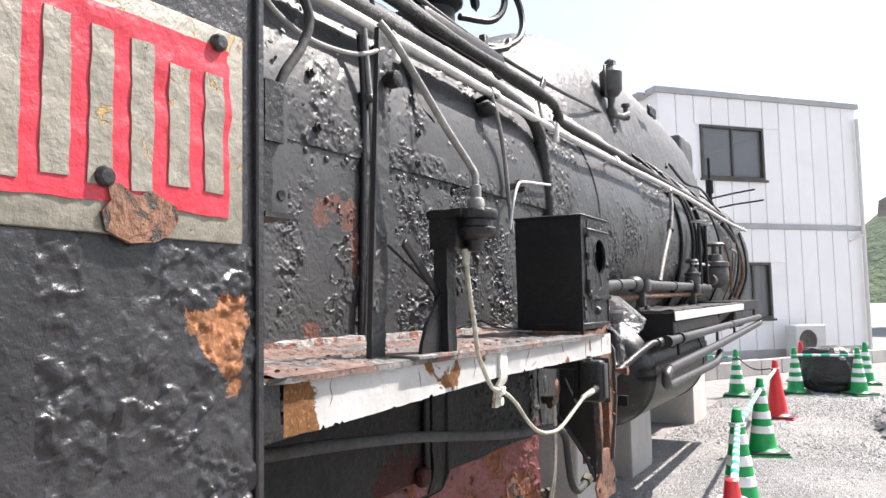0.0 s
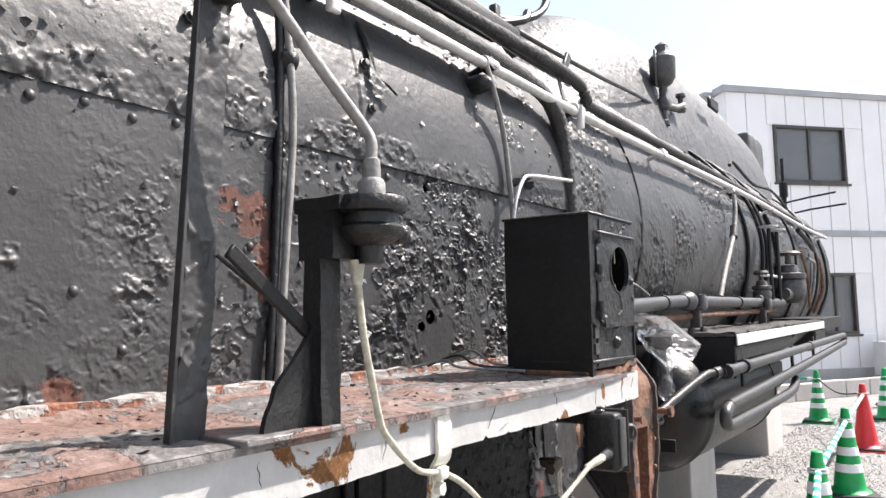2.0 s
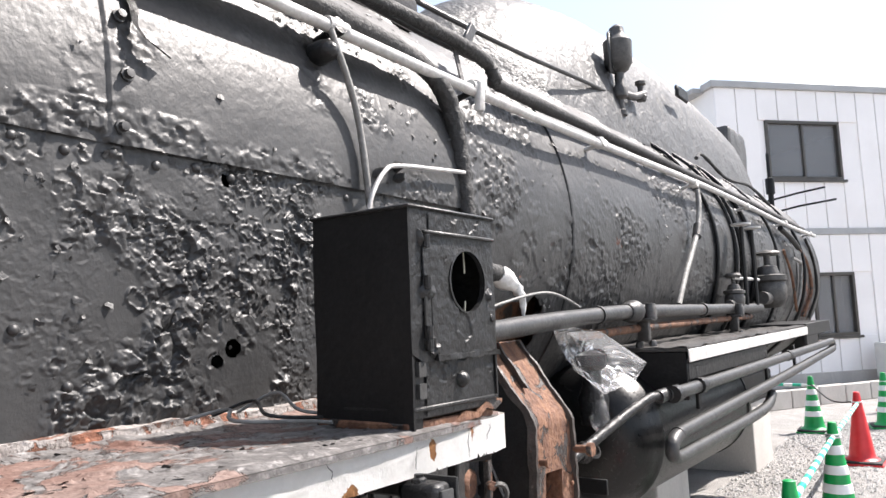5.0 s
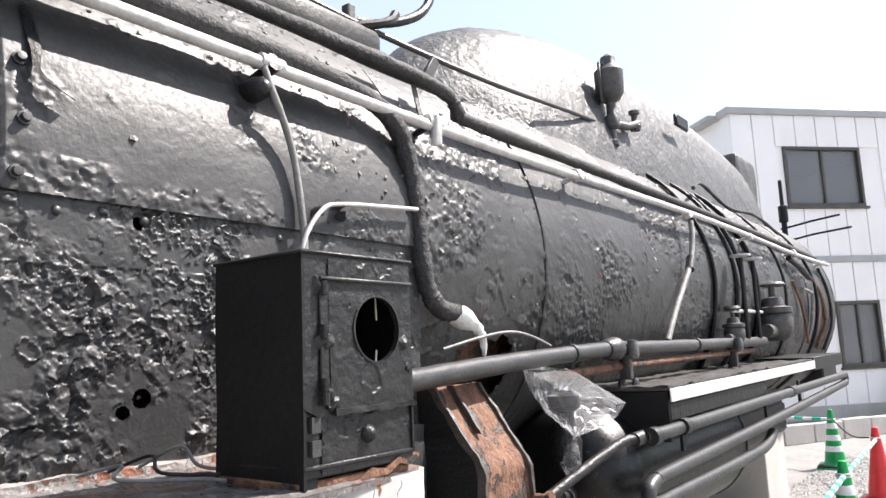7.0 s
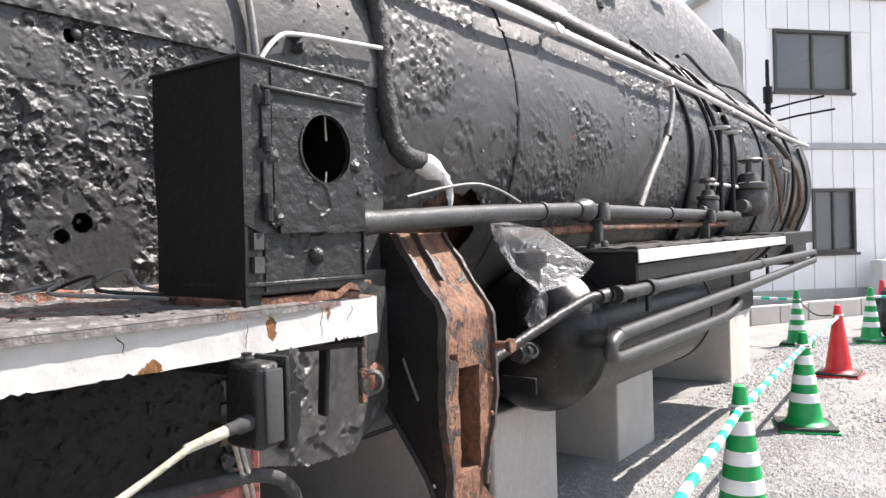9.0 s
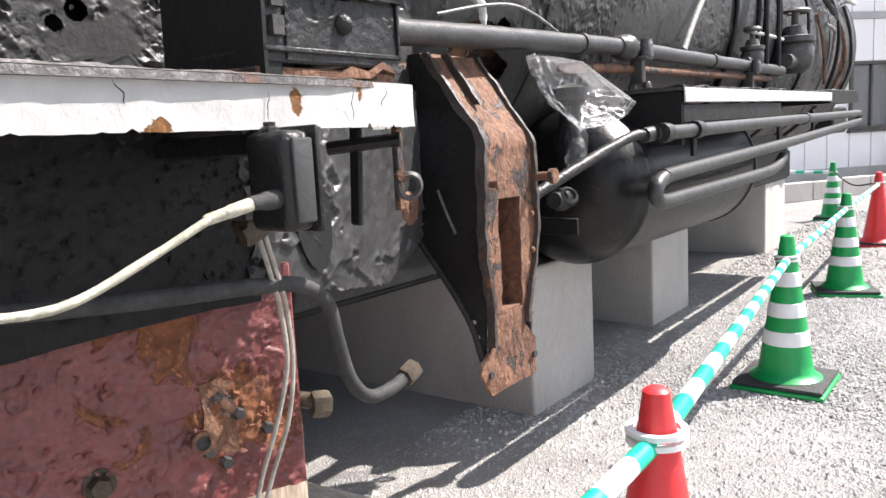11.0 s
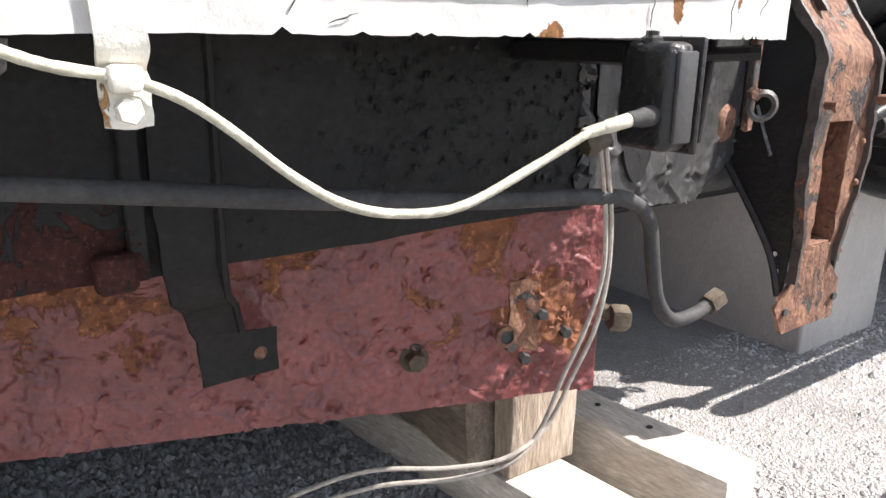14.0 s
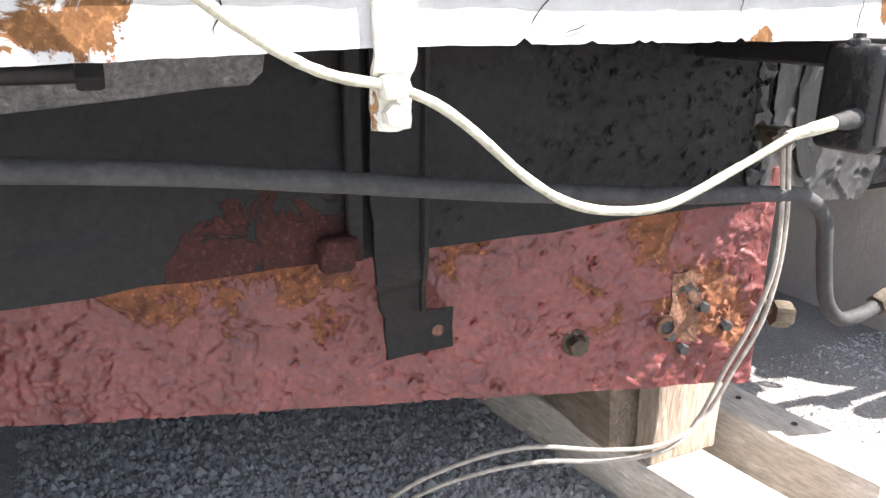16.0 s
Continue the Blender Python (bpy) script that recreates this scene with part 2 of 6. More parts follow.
def film_material(name):
    """Thin clear plastic: mostly see-through, glossy at a slant."""
    m = bpy.data.materials.new(name)
    m.use_nodes = True
    n, k = m.node_tree.nodes, m.node_tree.links
    n.remove(n["Principled BSDF"])
    out = n["Material Output"]
    clear, shine, milk = n.new("ShaderNodeBsdfTransparent"), n.new("ShaderNodeBsdfGlossy"), n.new("ShaderNodeBsdfDiffuse")
    clear.inputs["Color"].default_value = (0.96, 0.96, 0.965, 1)
    shine.inputs["Roughness"].default_value = 0.22
    milk.inputs["Color"].default_value = (0.8, 0.8, 0.8, 1)
    lw = n.new("ShaderNodeLayerWeight")
    lw.inputs["Blend"].default_value = 0.08
    a, b = n.new("ShaderNodeMixShader"), n.new("ShaderNodeMixShader")
    k.new(lw.outputs["Fresnel"], a.inputs[0])
    k.new(clear.outputs[0], a.inputs[1])
    k.new(shine.outputs[0], a.inputs[2])
    b.inputs[0].default_value = 0.09
    k.new(a.outputs[0], b.inputs[1])
    k.new(milk.outputs[0], b.inputs[2])
    k.new(b.outputs[0], out.inputs["Surface"])
    return m


bag_film = film_material("clear_film")
board_black = material("board_scale", (0.03, 0.029, 0.028), (0.085, 0.078, 0.073), 0.5, scale=9, bump=0.9, bump_scale=60, bump_far=0.006, grain_mix=0.5, wear=((0.10, 0.05, 0.035), 7.0, 0.66, 0.8))
glass = bpy.data.materials.new("window_glass")
glass.use_nodes = True
gb = glass.node_tree.nodes["Principled BSDF"]
gb.inputs["Base Color"].default_value = (0.24, 0.24, 0.245, 1)
gb.inputs["Roughness"].default_value = 0.06
gb.inputs["Alpha"].default_value = 0.6

# ---- mesh tools ----
BASE = {}


def thing(name, at, label, category, group="", kind=""):
    ob = new(name)
    ob.location = at
    ob.empty_display_size = 0.1
    BASE[ob] = Vector(at)
    return tagged(ob, label, category, group, kind)


def finish(bm, smooth):
    bmesh.ops.recalc_face_normals(bm, faces=bm.faces)
    for f in bm.faces:
        f.smooth = smooth
    if smooth:
        for e in bm.edges:
            if len(e.link_faces) == 2 and e.calc_face_angle(0) > 0.7:
                e.smooth = False


def part(name, bm, mat, parent, label="", smooth=True):
    """One mesh under a thing or a part; the bmesh is in world places."""
    base = BASE[parent]
    bmesh.ops.translate(bm, verts=bm.verts, vec=-base)
    finish(bm, smooth)
    me = bpy.data.meshes.new(name)
    bm.to_mesh(me)
    bm.free()
    for x in (mat if isinstance(mat, (list, tuple)) else [mat]):
        me.materials.append(x)
    ob = new(name, me)
    ob.parent = parent
    BASE[ob] = base
    if label:
        tagged(ob, label)
    return ob


def solo(name, bm, mat, label, category, group="", kind="", smooth=True, at=None):
    """A thing that is one mesh."""
    base = Vector(at) if at is not None else Vector((0, 0, 0))
    bmesh.ops.translate(bm, verts=bm.verts, vec=-base)
    finish(bm, smooth)
    me = bpy.data.meshes.new(name)
    bm.to_mesh(me)
    bm.free()
    for x in (mat if isinstance(mat, (list, tuple)) else [mat]):
        me.materials.append(x)
    ob = new(name, me)
    ob.location = base
    BASE[ob] = base
    return tagged(ob, label, category, group, kind)


def box(lo, hi, bevel=0.004, bm=None, m=None, seg=1):
    bm = bm or bmesh.new()
    lo, hi = Vector(lo), Vector(hi)
    made = bmesh.ops.create_cube(bm, size=1)["verts"]
    c, s = (lo + hi) / 2, hi - lo
    for v in made:
        v.co = Vector((v.co.x * s.x, v.co.y * s.y, v.co.z * s.z)) + c
    if bevel:
        ed = list({e for v in made for e in v.link_edges})
        r = bmesh.ops.bevel(bm, geom=ed, offset=min(bevel, min(s) * 0.45), segments=seg, affect="EDGES", profile=0.5)
        made = list({v for f in r["faces"] for v in f.verts} | {v for v in made if v.is_valid})
    if m is not None:
        for v in made:
            v.co = m @ v.co
    return bm


def smooth_line(pts, steps=6):
    """Catmull-Rom through the points."""
    p = [Vector(q) for q in pts]
    p = [p[0] * 2 - p[1]] + p + [p[-1] * 2 - p[-2]]
    out = []
    for i in range(1, len(p) - 2):
        a, b, c, d = p[i - 1:i + 3]
        for j in range(steps):
            t = j / steps
            out.append(0.5 * ((2 * b) + (c - a) * t + (2 * a - 5 * b + 4 * c - d) * t * t + (3 * b - a - 3 * c + d) * t ** 3))
    out.append(p[-2])
    return out


def tube(pts, r, sides=10, bm=None, caps=True, wobble=0.0, seed=0):
    """A round bar along the points; r may be a list."""
    bm = bm or bmesh.new()
    p = [Vector(q) for q in pts]
    rnd = random.Random(seed)
    up = Vector((0, 0, 1))
    rings = []
    side = None
    for i, q in enumerate(p):
        d = (p[min(i + 1, len(p) - 1)] - p[max(i - 1, 0)]).normalized()
        if side is None:
            side = d.cross(up)
            if side.length < 1e-3:
                side = d.cross(Vector((1, 0, 0)))
        side = (side - d * side.dot(d)).normalized()
        top = side.cross(d)
        rr = (r[i] if isinstance(r, (list, tuple)) else r) * (1 + wobble * (rnd.random() - 0.5) * 2)
        rings.append([bm.verts.new(q + (side * math.cos(a) + top * math.sin(a)) * rr) for a in (2 * math.pi * j / sides for j in range(sides))])
    for a, b in zip(rings, rings[1:]):
        for j in range(sides):
            bm.faces.new((a[j], a[(j + 1) % sides], b[(j + 1) % sides], b[j]))
    if caps:
        bm.faces.new(rings[0][::-1])
        bm.faces.new(rings[-1])
    return bm


def lathe(axis_a, axis_b, profile, sides=20, bm=None):
    """Rings of (distance along the axis, radius) about the line a to b."""
    bm = bm or bmesh.new()
    a, b = Vector(axis_a), Vector(axis_b)
    d = (b - a).normalized()
    s = d.orthogonal().normalized()
    t = d.cross(s)
    rings = []
    closed = profile[0] == profile[-1]
    for z, r in profile[:-1] if closed else profile:
        if r < 1e-5:
            rings.append([bm.verts.new(a + d * z)])
        else:
            rings.append([bm.verts.new(a + d * z + (s * math.cos(q) + t * math.sin(q)) * r) for q in (2 * math.pi * j / sides for j in range(sides))])
    for p, q in zip(rings, rings[1:] + rings[:1] if closed else rings[1:]):
        for j in range(sides):
            f = [p[j % len(p)], p[(j + 1) % len(p)], q[(j + 1) % len(q)], q[j % len(q)]]
            f = list(dict.fromkeys(f))
            if len(f) > 2:
                bm.faces.new(f)
    for ring, flip in ((rings[0], True), (rings[-1], False)):
        if len(ring) > 2 and not closed:
            bm.faces.new(ring[::-1] if flip else ring)
    return bm


def hexnut(a, b, r, bm=None):
    return lathe(a, b, [(0, r * 0.92), ((Vector(b) - Vector(a)).length * 0.15, r), ((Vector(b) - Vector(a)).length * 0.85, r), ((Vector(b) - Vector(a)).length, r * 0.9)], 6, bm)


def prism(outline, axis, lo, hi, bevel=0.0, bm=None):
    """A flat outline pushed along an axis: outline in the two other axes, in order."""
    bm = bm or bmesh.new()

    def at(u, v, w):
        return {"x": (w, u, v), "y": (u, w, v), "z": (u, v, w)}[axis]
    a = [bm.verts.new(at(u, v, lo)) for u, v in outline]
    b = [bm.verts.new(at(u, v, hi)) for u, v in outline]
    n = len(outline)
    bm.faces.new(a)
    bm.faces.new(b[::-1])
    for i in range(n):
        bm.faces.new((a[i], a[(i + 1) % n], b[(i + 1) % n], b[i]))
    if bevel:
        bmesh.ops.bevel(bm, geom=list(bm.edges), offset=bevel, segments=1, affect="EDGES")
    return bm


def ragged(bm, amount, freq, keep=()):
    """Moves the vertices a little, to make worn edges."""
    for v in bm.verts:
        w = noise.noise_vector(v.co * freq)
        v.co += Vector(0 if a in keep else w[i] * amount for i, a in enumerate("xyz"))
    return bm


def value_noise(p, q, seed=0):
    """Smooth random heights on a plane, -1 to 1."""
    rng = np.random.RandomState(seed)
    tab = rng.rand(64, 64) * 2 - 1
    i, j = np.floor(p).astype(int), np.floor(q).astype(int)
    u, v = p - i, q - j
    u, v = u * u * (3 - 2 * u), v * v * (3 - 2 * v)
    g = lambda a, b: tab[a % 64, b % 64]
    return (g(i, j) * (1 - u) + g(i + 1, j) * u) * (1 - v) + (g(i, j + 1) * (1 - u) + g(i + 1, j + 1) * u) * v


def cloud_noise(p, q, seed=0, octaves=4):
    return sum(value_noise(p * 2 ** o + 7 * o, q * 2 ** o + 3 * o, seed + o) * 0.5 ** o for o in range(octaves))


def skin(name, place, us, vs, mat, parent, label="", lift=None, skip=None):
    """A sheet over a grid; place(u, v) gives points and normals; lift(u, v) raises it along the normal; skip(u, v) leaves holes."""
    U, V = np.meshgrid(us, vs, indexing="ij")
    P, N = place(U, V)
    if lift is not None:
        P = P + N * lift(U, V)[..., None]
    P = P - np.array(BASE[parent])
    nu, nv = U.shape
    idx = np.arange(nu * nv).reshape(nu, nv)
    q = np.stack([idx[:-1, :-1], idx[1:, :-1], idx[1:, 1:], idx[:-1, 1:]], -1).reshape(-1, 4)
    if skip is not None:
        uc, vc = (U[:-1, :-1] + U[1:, 1:]) / 2, (V[:-1, :-1] + V[1:, 1:]) / 2
        q = q[~skip(uc, vc).ravel()]
    me = bpy.data.meshes.new(name)
    me.from_pydata(P.reshape(-1, 3).tolist(), [], q.tolist())
    me.update()
    me.polygons.foreach_set("use_smooth", np.ones(len(me.polygons), bool))
    me.materials.append(mat)
    ob = new(name, me)
    ob.parent = parent
    BASE[ob] = BASE[parent]
    if label:
        tagged(ob, label)
    return ob


def stones(name, count, area, size, mat, label, seed, height=lambda x, y: 0.0, parent=None):
    """Loose stones strewn over a stretch, one joined mesh."""
    rng = np.random.RandomState(seed)
    base = np.array([(1, 0, 0), (0.3, 0.9, 0), (-0.8, 0.5, 0), (-0.6, -0.8, 0), (0.5, -0.85, 0), (0.1, 0.1, 0.75), (0, 0, -0.6)])
    faces = np.array([(0, 1, 5), (1, 2, 5), (2, 3, 5), (3, 4, 5), (4, 0, 5), (1, 0, 6), (2, 1, 6), (3, 2, 6), (4, 3, 6), (0, 4, 6)])
    x = rng.uniform(area[0], area[1], count)
    y = rng.uniform(area[2], area[3], count)
    s = size * rng.lognormal(0, 0.35, count)
    a = rng.rand(count) * 6.28
    z = np.array([height(p, q) for p, q in zip(x, y)]) + s * 0.25
    v = base[None] * (1 + rng.uniform(-0.3, 0.3, (count, 7, 3))) * s[:, None, None]
    vx = v[..., 0] * np.cos(a)[:, None] - v[..., 1] * np.sin(a)[:, None] + x[:, None]
    vy = v[..., 0] * np.sin(a)[:, None] + v[..., 1] * np.cos(a)[:, None] + y[:, None]
    P = np.stack([vx, vy, v[..., 2] + z[:, None]], -1).reshape(-1, 3)
    F = (faces[None] + (np.arange(count) * 7)[:, None, None]).reshape(-1, 3)
    me = bpy.data.meshes.new(name)
    me.from_pydata(P.tolist(), [], F.tolist())
    me.materials.append(mat)
    ob = new(name, me)
    return tagged(ob, label, "gravel", "", "stuff")

# ---- ground and distance ----
rng0 = random.Random(4)


def ground_height(x, y):
    return 0.0


bm = bmesh.new()
xs = [-400, -120, -40, -14, -6] + [-4 + 0.5 * i for i in range(17)] + [6, 14, 40, 120, 400]
ys = [-300, -60, -15, -4] + [-1 + 0.5 * i for i in range(34)] + [20, 30, 60, 150, 500, 1500]
gv = [[bm.verts.new((x, y, 0.012 * noise.noise(Vector((x * 0.9, y * 0.9, 0))) if -4 < x < 4 and -1 < y < 15 else 0.0)) for y in ys] for x in xs]
for i in range(len(xs) - 1):
    for j in range(len(ys) - 1):
        bm.faces.new((gv[i][j], gv[i + 1][j], gv[i + 1][j + 1], gv[i][j + 1]))
solo("ground", bm, gravel, "pale grey crushed gravel yard", "ground", kind="structure")

# ---- prefabricated building ----
A = Vector((-3.64, 15.58, 0))
U = Vector((3.57, 4.07, 0)).normalized()
W = Vector((U.y, -U.x, 0))          # out of the facade
L, H = 5.41, 5.80


def fac(s, o, z):
    """A place on the facade: along it, out of it, up."""
    return A + U * s + W * o + Vector((0, 0, z))


FM = Matrix((( U.x, W.x, 0, A.x), (U.y, W.y, 0, A.y), (0, 0, 1, 0), (0, 0, 0, 1)))
house = thing("prefab_building", A, "two-storey prefabricated building with pale vertical metal cladding", "building")
openings = [(1.05, 2.72, 3.93, 5.09), (1.80, 2.74, 0.92, 2.13)]
# the facade, cut round its two windows
cells_s = sorted({0, L} | {o for q in openings for o in q[:2]})
cells_z = sorted({0.25, H} | {o for q in openings for o in q[2:]})
for s0, s1 in zip(cells_s, cells_s[1:]):
    for z0, z1 in zip(cells_z, cells_z[1:]):
        if not any(a - 1e-6 <= s0 and s1 <= b + 1e-6 and c - 1e-6 <= z0 and z1 <= d + 1e-6 for a, b, c, d in openings):
            part("wall_section", box((s0, -0.12, z0), (s1, -0.012, z1), 0, None, FM), cladding, house)
s = 0.0
while s < L - 0.05:
    w = min(0.452, L - s)
    for z0, z1 in ((0.25, 2.86), (2.98, H - 0.1)):
        zs = [(z0, z1)]
        for a, b, c, d in openings:
            if s + w > a and s < b:
                zs = [q for p in zs for q in ((p[0], min(p[1], c)), (max(p[0], d), p[1])) if q[1] - q[0] > 0.02]
                zs = [q for q in zs]
        for p0, p1 in zs:
            a0, a1 = s + 0.008, s + w - 0.008
            part("panel", box((a0, -0.012, p0), (a1, 0.016, p1), 0.006, None, FM), cladding, house)
    s += 0.452
part("storey_band", box((-0.02, -0.012, 2.86), (L + 0.02, 0.05, 2.98), 0.008, None, FM), trim_grey, house, "grey metal band between the storeys")
part("roof_edge", box((-0.08, -0.3, H - 0.1), (L + 0.06, 0.07, H + 0.03), 0.01, None, FM), trim_grey, house, "grey metal roof edge")
part("side_wall", box((0, -6, 0.25), (0.12, -0.12, H - 0.1), 0, None, FM), cladding, house)
part("far_side_wall", box((L - 0.12, -6, 0.25), (L, -0.12, H - 0.1), 0, None, FM), cladding, house)
part("rear_wall", box((0, -6.1, 0.25), (L, -6, H - 0.1), 0, None, FM), cladding, house)
part("roof", box((-0.25, -6.2, H - 0.12), (L, -0.3, H - 0.02), 0.01, None, FM), trim_grey, house)
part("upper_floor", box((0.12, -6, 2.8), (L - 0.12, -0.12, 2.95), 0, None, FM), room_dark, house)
part("footing", box((-0.05, -6, 0.0), (L + 0.03, 0.03, 0.26), 0.01, None, FM), concrete, house)
part("downpipe", tube([fac(L - 0.05, 0.09, 0.1), fac(L - 0.05, 0.09, 2.5), fac(L - 0.05, 0.09, H - 0.35)], 0.045), ac_white, house)
part("eaves_pipe", tube(smooth_line([fac(L - 0.05, 0.09, 2.75), fac(L - 0.2, 0.09, 2.72), fac(L - 0.45, 0.07, 2.62)], 4), 0.03), ac_white, house)
for a, b, c, d in openings:
    wf = bmesh.new()
    t = 0.06
    for lo, hi in (((a, -0.1, c), (b, 0.03, c + t)), ((a, -0.1, d - t), (b, 0.03, d)), ((a, -0.1, c + t), (a + t, 0.03, d - t)), ((b - t, -0.1, c + t), (b, 0.03, d - t)),
                   (((a + b) / 2 - 0.025, -0.07, c + t), ((a + b) / 2 + 0.025, 0.0, d - t))):
        box(lo, hi, 0.006, wf, FM)
    win = part("window", wf, frame_dark, house, "dark aluminium sliding window")
    mid = (a + b) / 2
    for g0, g1, o in ((a + t, mid - 0.01, -0.04), (mid + 0.01, b - t, -0.055)):
        pane = part("pane", box((g0, o - 0.004, c + t), (g1, o, d - t), 0, None, FM), glass, win)
    part("sill", box((a - 0.05, 0, c - 0.05), (b + 0.05, 0.07, c), 0.006, None, FM), frame_dark, win)
part("curtain", box((1.84, -0.30, 0.95), (2.70, -0.29, 2.12), 0, None, FM), cladding, house, "pale curtain behind the window")
# outdoor unit
acu = thing("air_conditioner", fac(3.1, 0.55, 0), "pale outdoor air conditioner unit beside the building", "air conditioner")
part("casing", box((2.75, 0.3, 0.12), (3.55, 0.62, 0.78), 0.02, None, FM), ac_white, acu)
fan_c = fac(3.05, 0.63, 0.45)
part("fan_grille", lathe(fan_c - W * 0.01, fan_c + W * 0.1, [(0, 0.23), (0.012, 0.23), (0.012, 0.2), (0.004, 0.19), (0.004, 0.06), (0.016, 0.05), (0.016, 0)], 24), frame_dark, acu, "dark round fan grille")
for q in (2.85, 3.4):
    part("foot", box((q, 0.28, 0.0), (q + 0.08, 0.64, 0.12), 0.01, None, FM), concrete, acu)
# low concrete edging before the building
ke = Vector((-2.75, 12.35, 0))
kd = Vector((2.3, 4.3, 0)).normalized()
kn = Vector((kd.y, -kd.x, 0))
KM = Matrix(((kd.x, kn.x, 0, ke.x), (kd.y, kn.y, 0, ke.y), (0, 0, 1, 0), (0, 0, 0, 1)))
kerb = thing("concrete_edging", ke, "low white concrete block edging along the yard", "edging", kind="structure")
for i in range(16):
    part("block", box((i * 0.6 - 2.0 + 0.008, -0.12, 0), (i * 0.6 - 2.0 + 0.592, 0.0, 0.27 + 0.008 * math.sin(i * 2.3)), 0.012, None, KM), concrete, kerb)

# neighbour's house and wooded hill
nh = thing("neighbour_house", (3.2, 34, 0), "small grey house with a tiled roof", "house")
part("wall", box((1.0, 34, 0), (8, 40, 5.2), 0.02), concrete, nh)
part("roof", prism([(0.5, 5.1), (8.5, 5.1), (4.5, 7.2)], "y", 33.5, 40.5), roof_grey, nh)
bm = bmesh.new()
hx = [-150 + 12 * i for i in range(40)]
rows_h = []
for j, (yy, f) in enumerate(((230, 0.0), (255, 0.35), (285, 0.7), (320, 0.93), (370, 1.0), (450, 0.8))):
    row = []
    for x in hx:
        top = 50 * math.exp(-((x - 45) / 60.0) ** 2) + 62 * math.exp(-((x - 190) / 90.0) ** 2) + 6 * noise.noise(Vector((x * 0.03, j * 0.6, 2)))
        row.append(bm.verts.new((x, yy, max(0, f * top + (5 * noise.noise(Vector((x * 0.09, yy * 0.05, 0))) if f else 0)))))
    rows_h.append(row)
for a, b in zip(rows_h, rows_h[1:]):
    for i in range(len(hx) - 1):
        bm.faces.new((a[i], a[i + 1], b[i + 1], b[i]))
solo("backdrop", bm, hill_green, "distant green wooded hillside", "hill", kind="structure")

# ---- concrete support blocks and timbers ----
for i, (x0, x1, y0, y1, z1) in enumerate(((-2.95, -1.475, 4.12, 4.66, 0.60), (-2.95, -1.60, 5.66, 6.24, 0.61), (-2.95, -1.69, 8.38, 9.05, 0.98))):
    bm = box((x0, y0, -0.02), (x1, y1, z1), 0.012, seg=2)
    solo("concrete_block", bm, concrete, "smooth grey concrete support block under the locomotive", "concrete block", "support blocks", smooth=False)
for x0, x1, y0, y1, z1, tilt, holes in ((-2.4, -0.965, 2.825, 2.975, 0.17, 9.0, (0.30, 0.46)), (-2.4, -0.92, 2.498, 2.678, 0.14, 8.0, ())):
    at = Vector(((x0 + x1) / 2, (y0 + y1) / 2, 0))
    turn = Matrix.Rotation(radians(tilt), 3, "Z")
    sleeper = thing("timber_sleeper", at, "weathered pale wooden sleeper lying on the gravel", "sleeper", "sleepers")
    bm = box((x0, y0, 0.0), (x1, y1, z1), 0.012, seg=2)
    bmesh.ops.subdivide_edges(bm, edges=[e for e in bm.edges if e.calc_length() > 0.3], cuts=12)
    ragged(bm, 0.006, 9)
    bmesh.ops.rotate(bm, verts=bm.verts, cent=at, matrix=turn)
    part("beam", bm, timber, sleeper)
    for q in holes:
        c = at + turn @ Vector((q, 0.01, 0)) + Vector((0, 0, z1 + 0.003))
        part("bolt_hole", lathe(c, c + Vector((0, 0, 0.01)), [(0, 0.008), (0.002, 0.008), (0.002, 0)], 10), rubber, sleeper)
prop_timber = material("prop_timber", (0.27, 0.21, 0.155), (0.47, 0.40, 0.32), 0.85, scale=7, bump=0.9, bump_scale=60, bump_far=0.006, grain_mix=0.6, stretch=(1.3, 1.3, 0.25))
bm = box((-1.345, 2.56, 0.14), (-1.28, 2.765, 0.50), 0.008, seg=2)
bmesh.ops.subdivide_edges(bm, edges=[e for e in bm.edges if e.calc_length() > 0.1], cuts=6)
ragged(bm, 0.006, 14)
solo("timber_post", bm, prop_timber, "short upright wooden prop on a sleeper", "timber")
bm = box((-2.0, 2.50, 0.14), (-1.36, 2.66, 0.44), 0.01)
bmesh.ops.subdivide_edges(bm, edges=[e for e in bm.edges if e.calc_length() > 0.1], cuts=5)
ragged(bm, 0.008, 9)
solo("timber_wedge", bm, shaded_timber, "dark wooden packing block on a sleeper", "timber")

# ---- traffic cones ----


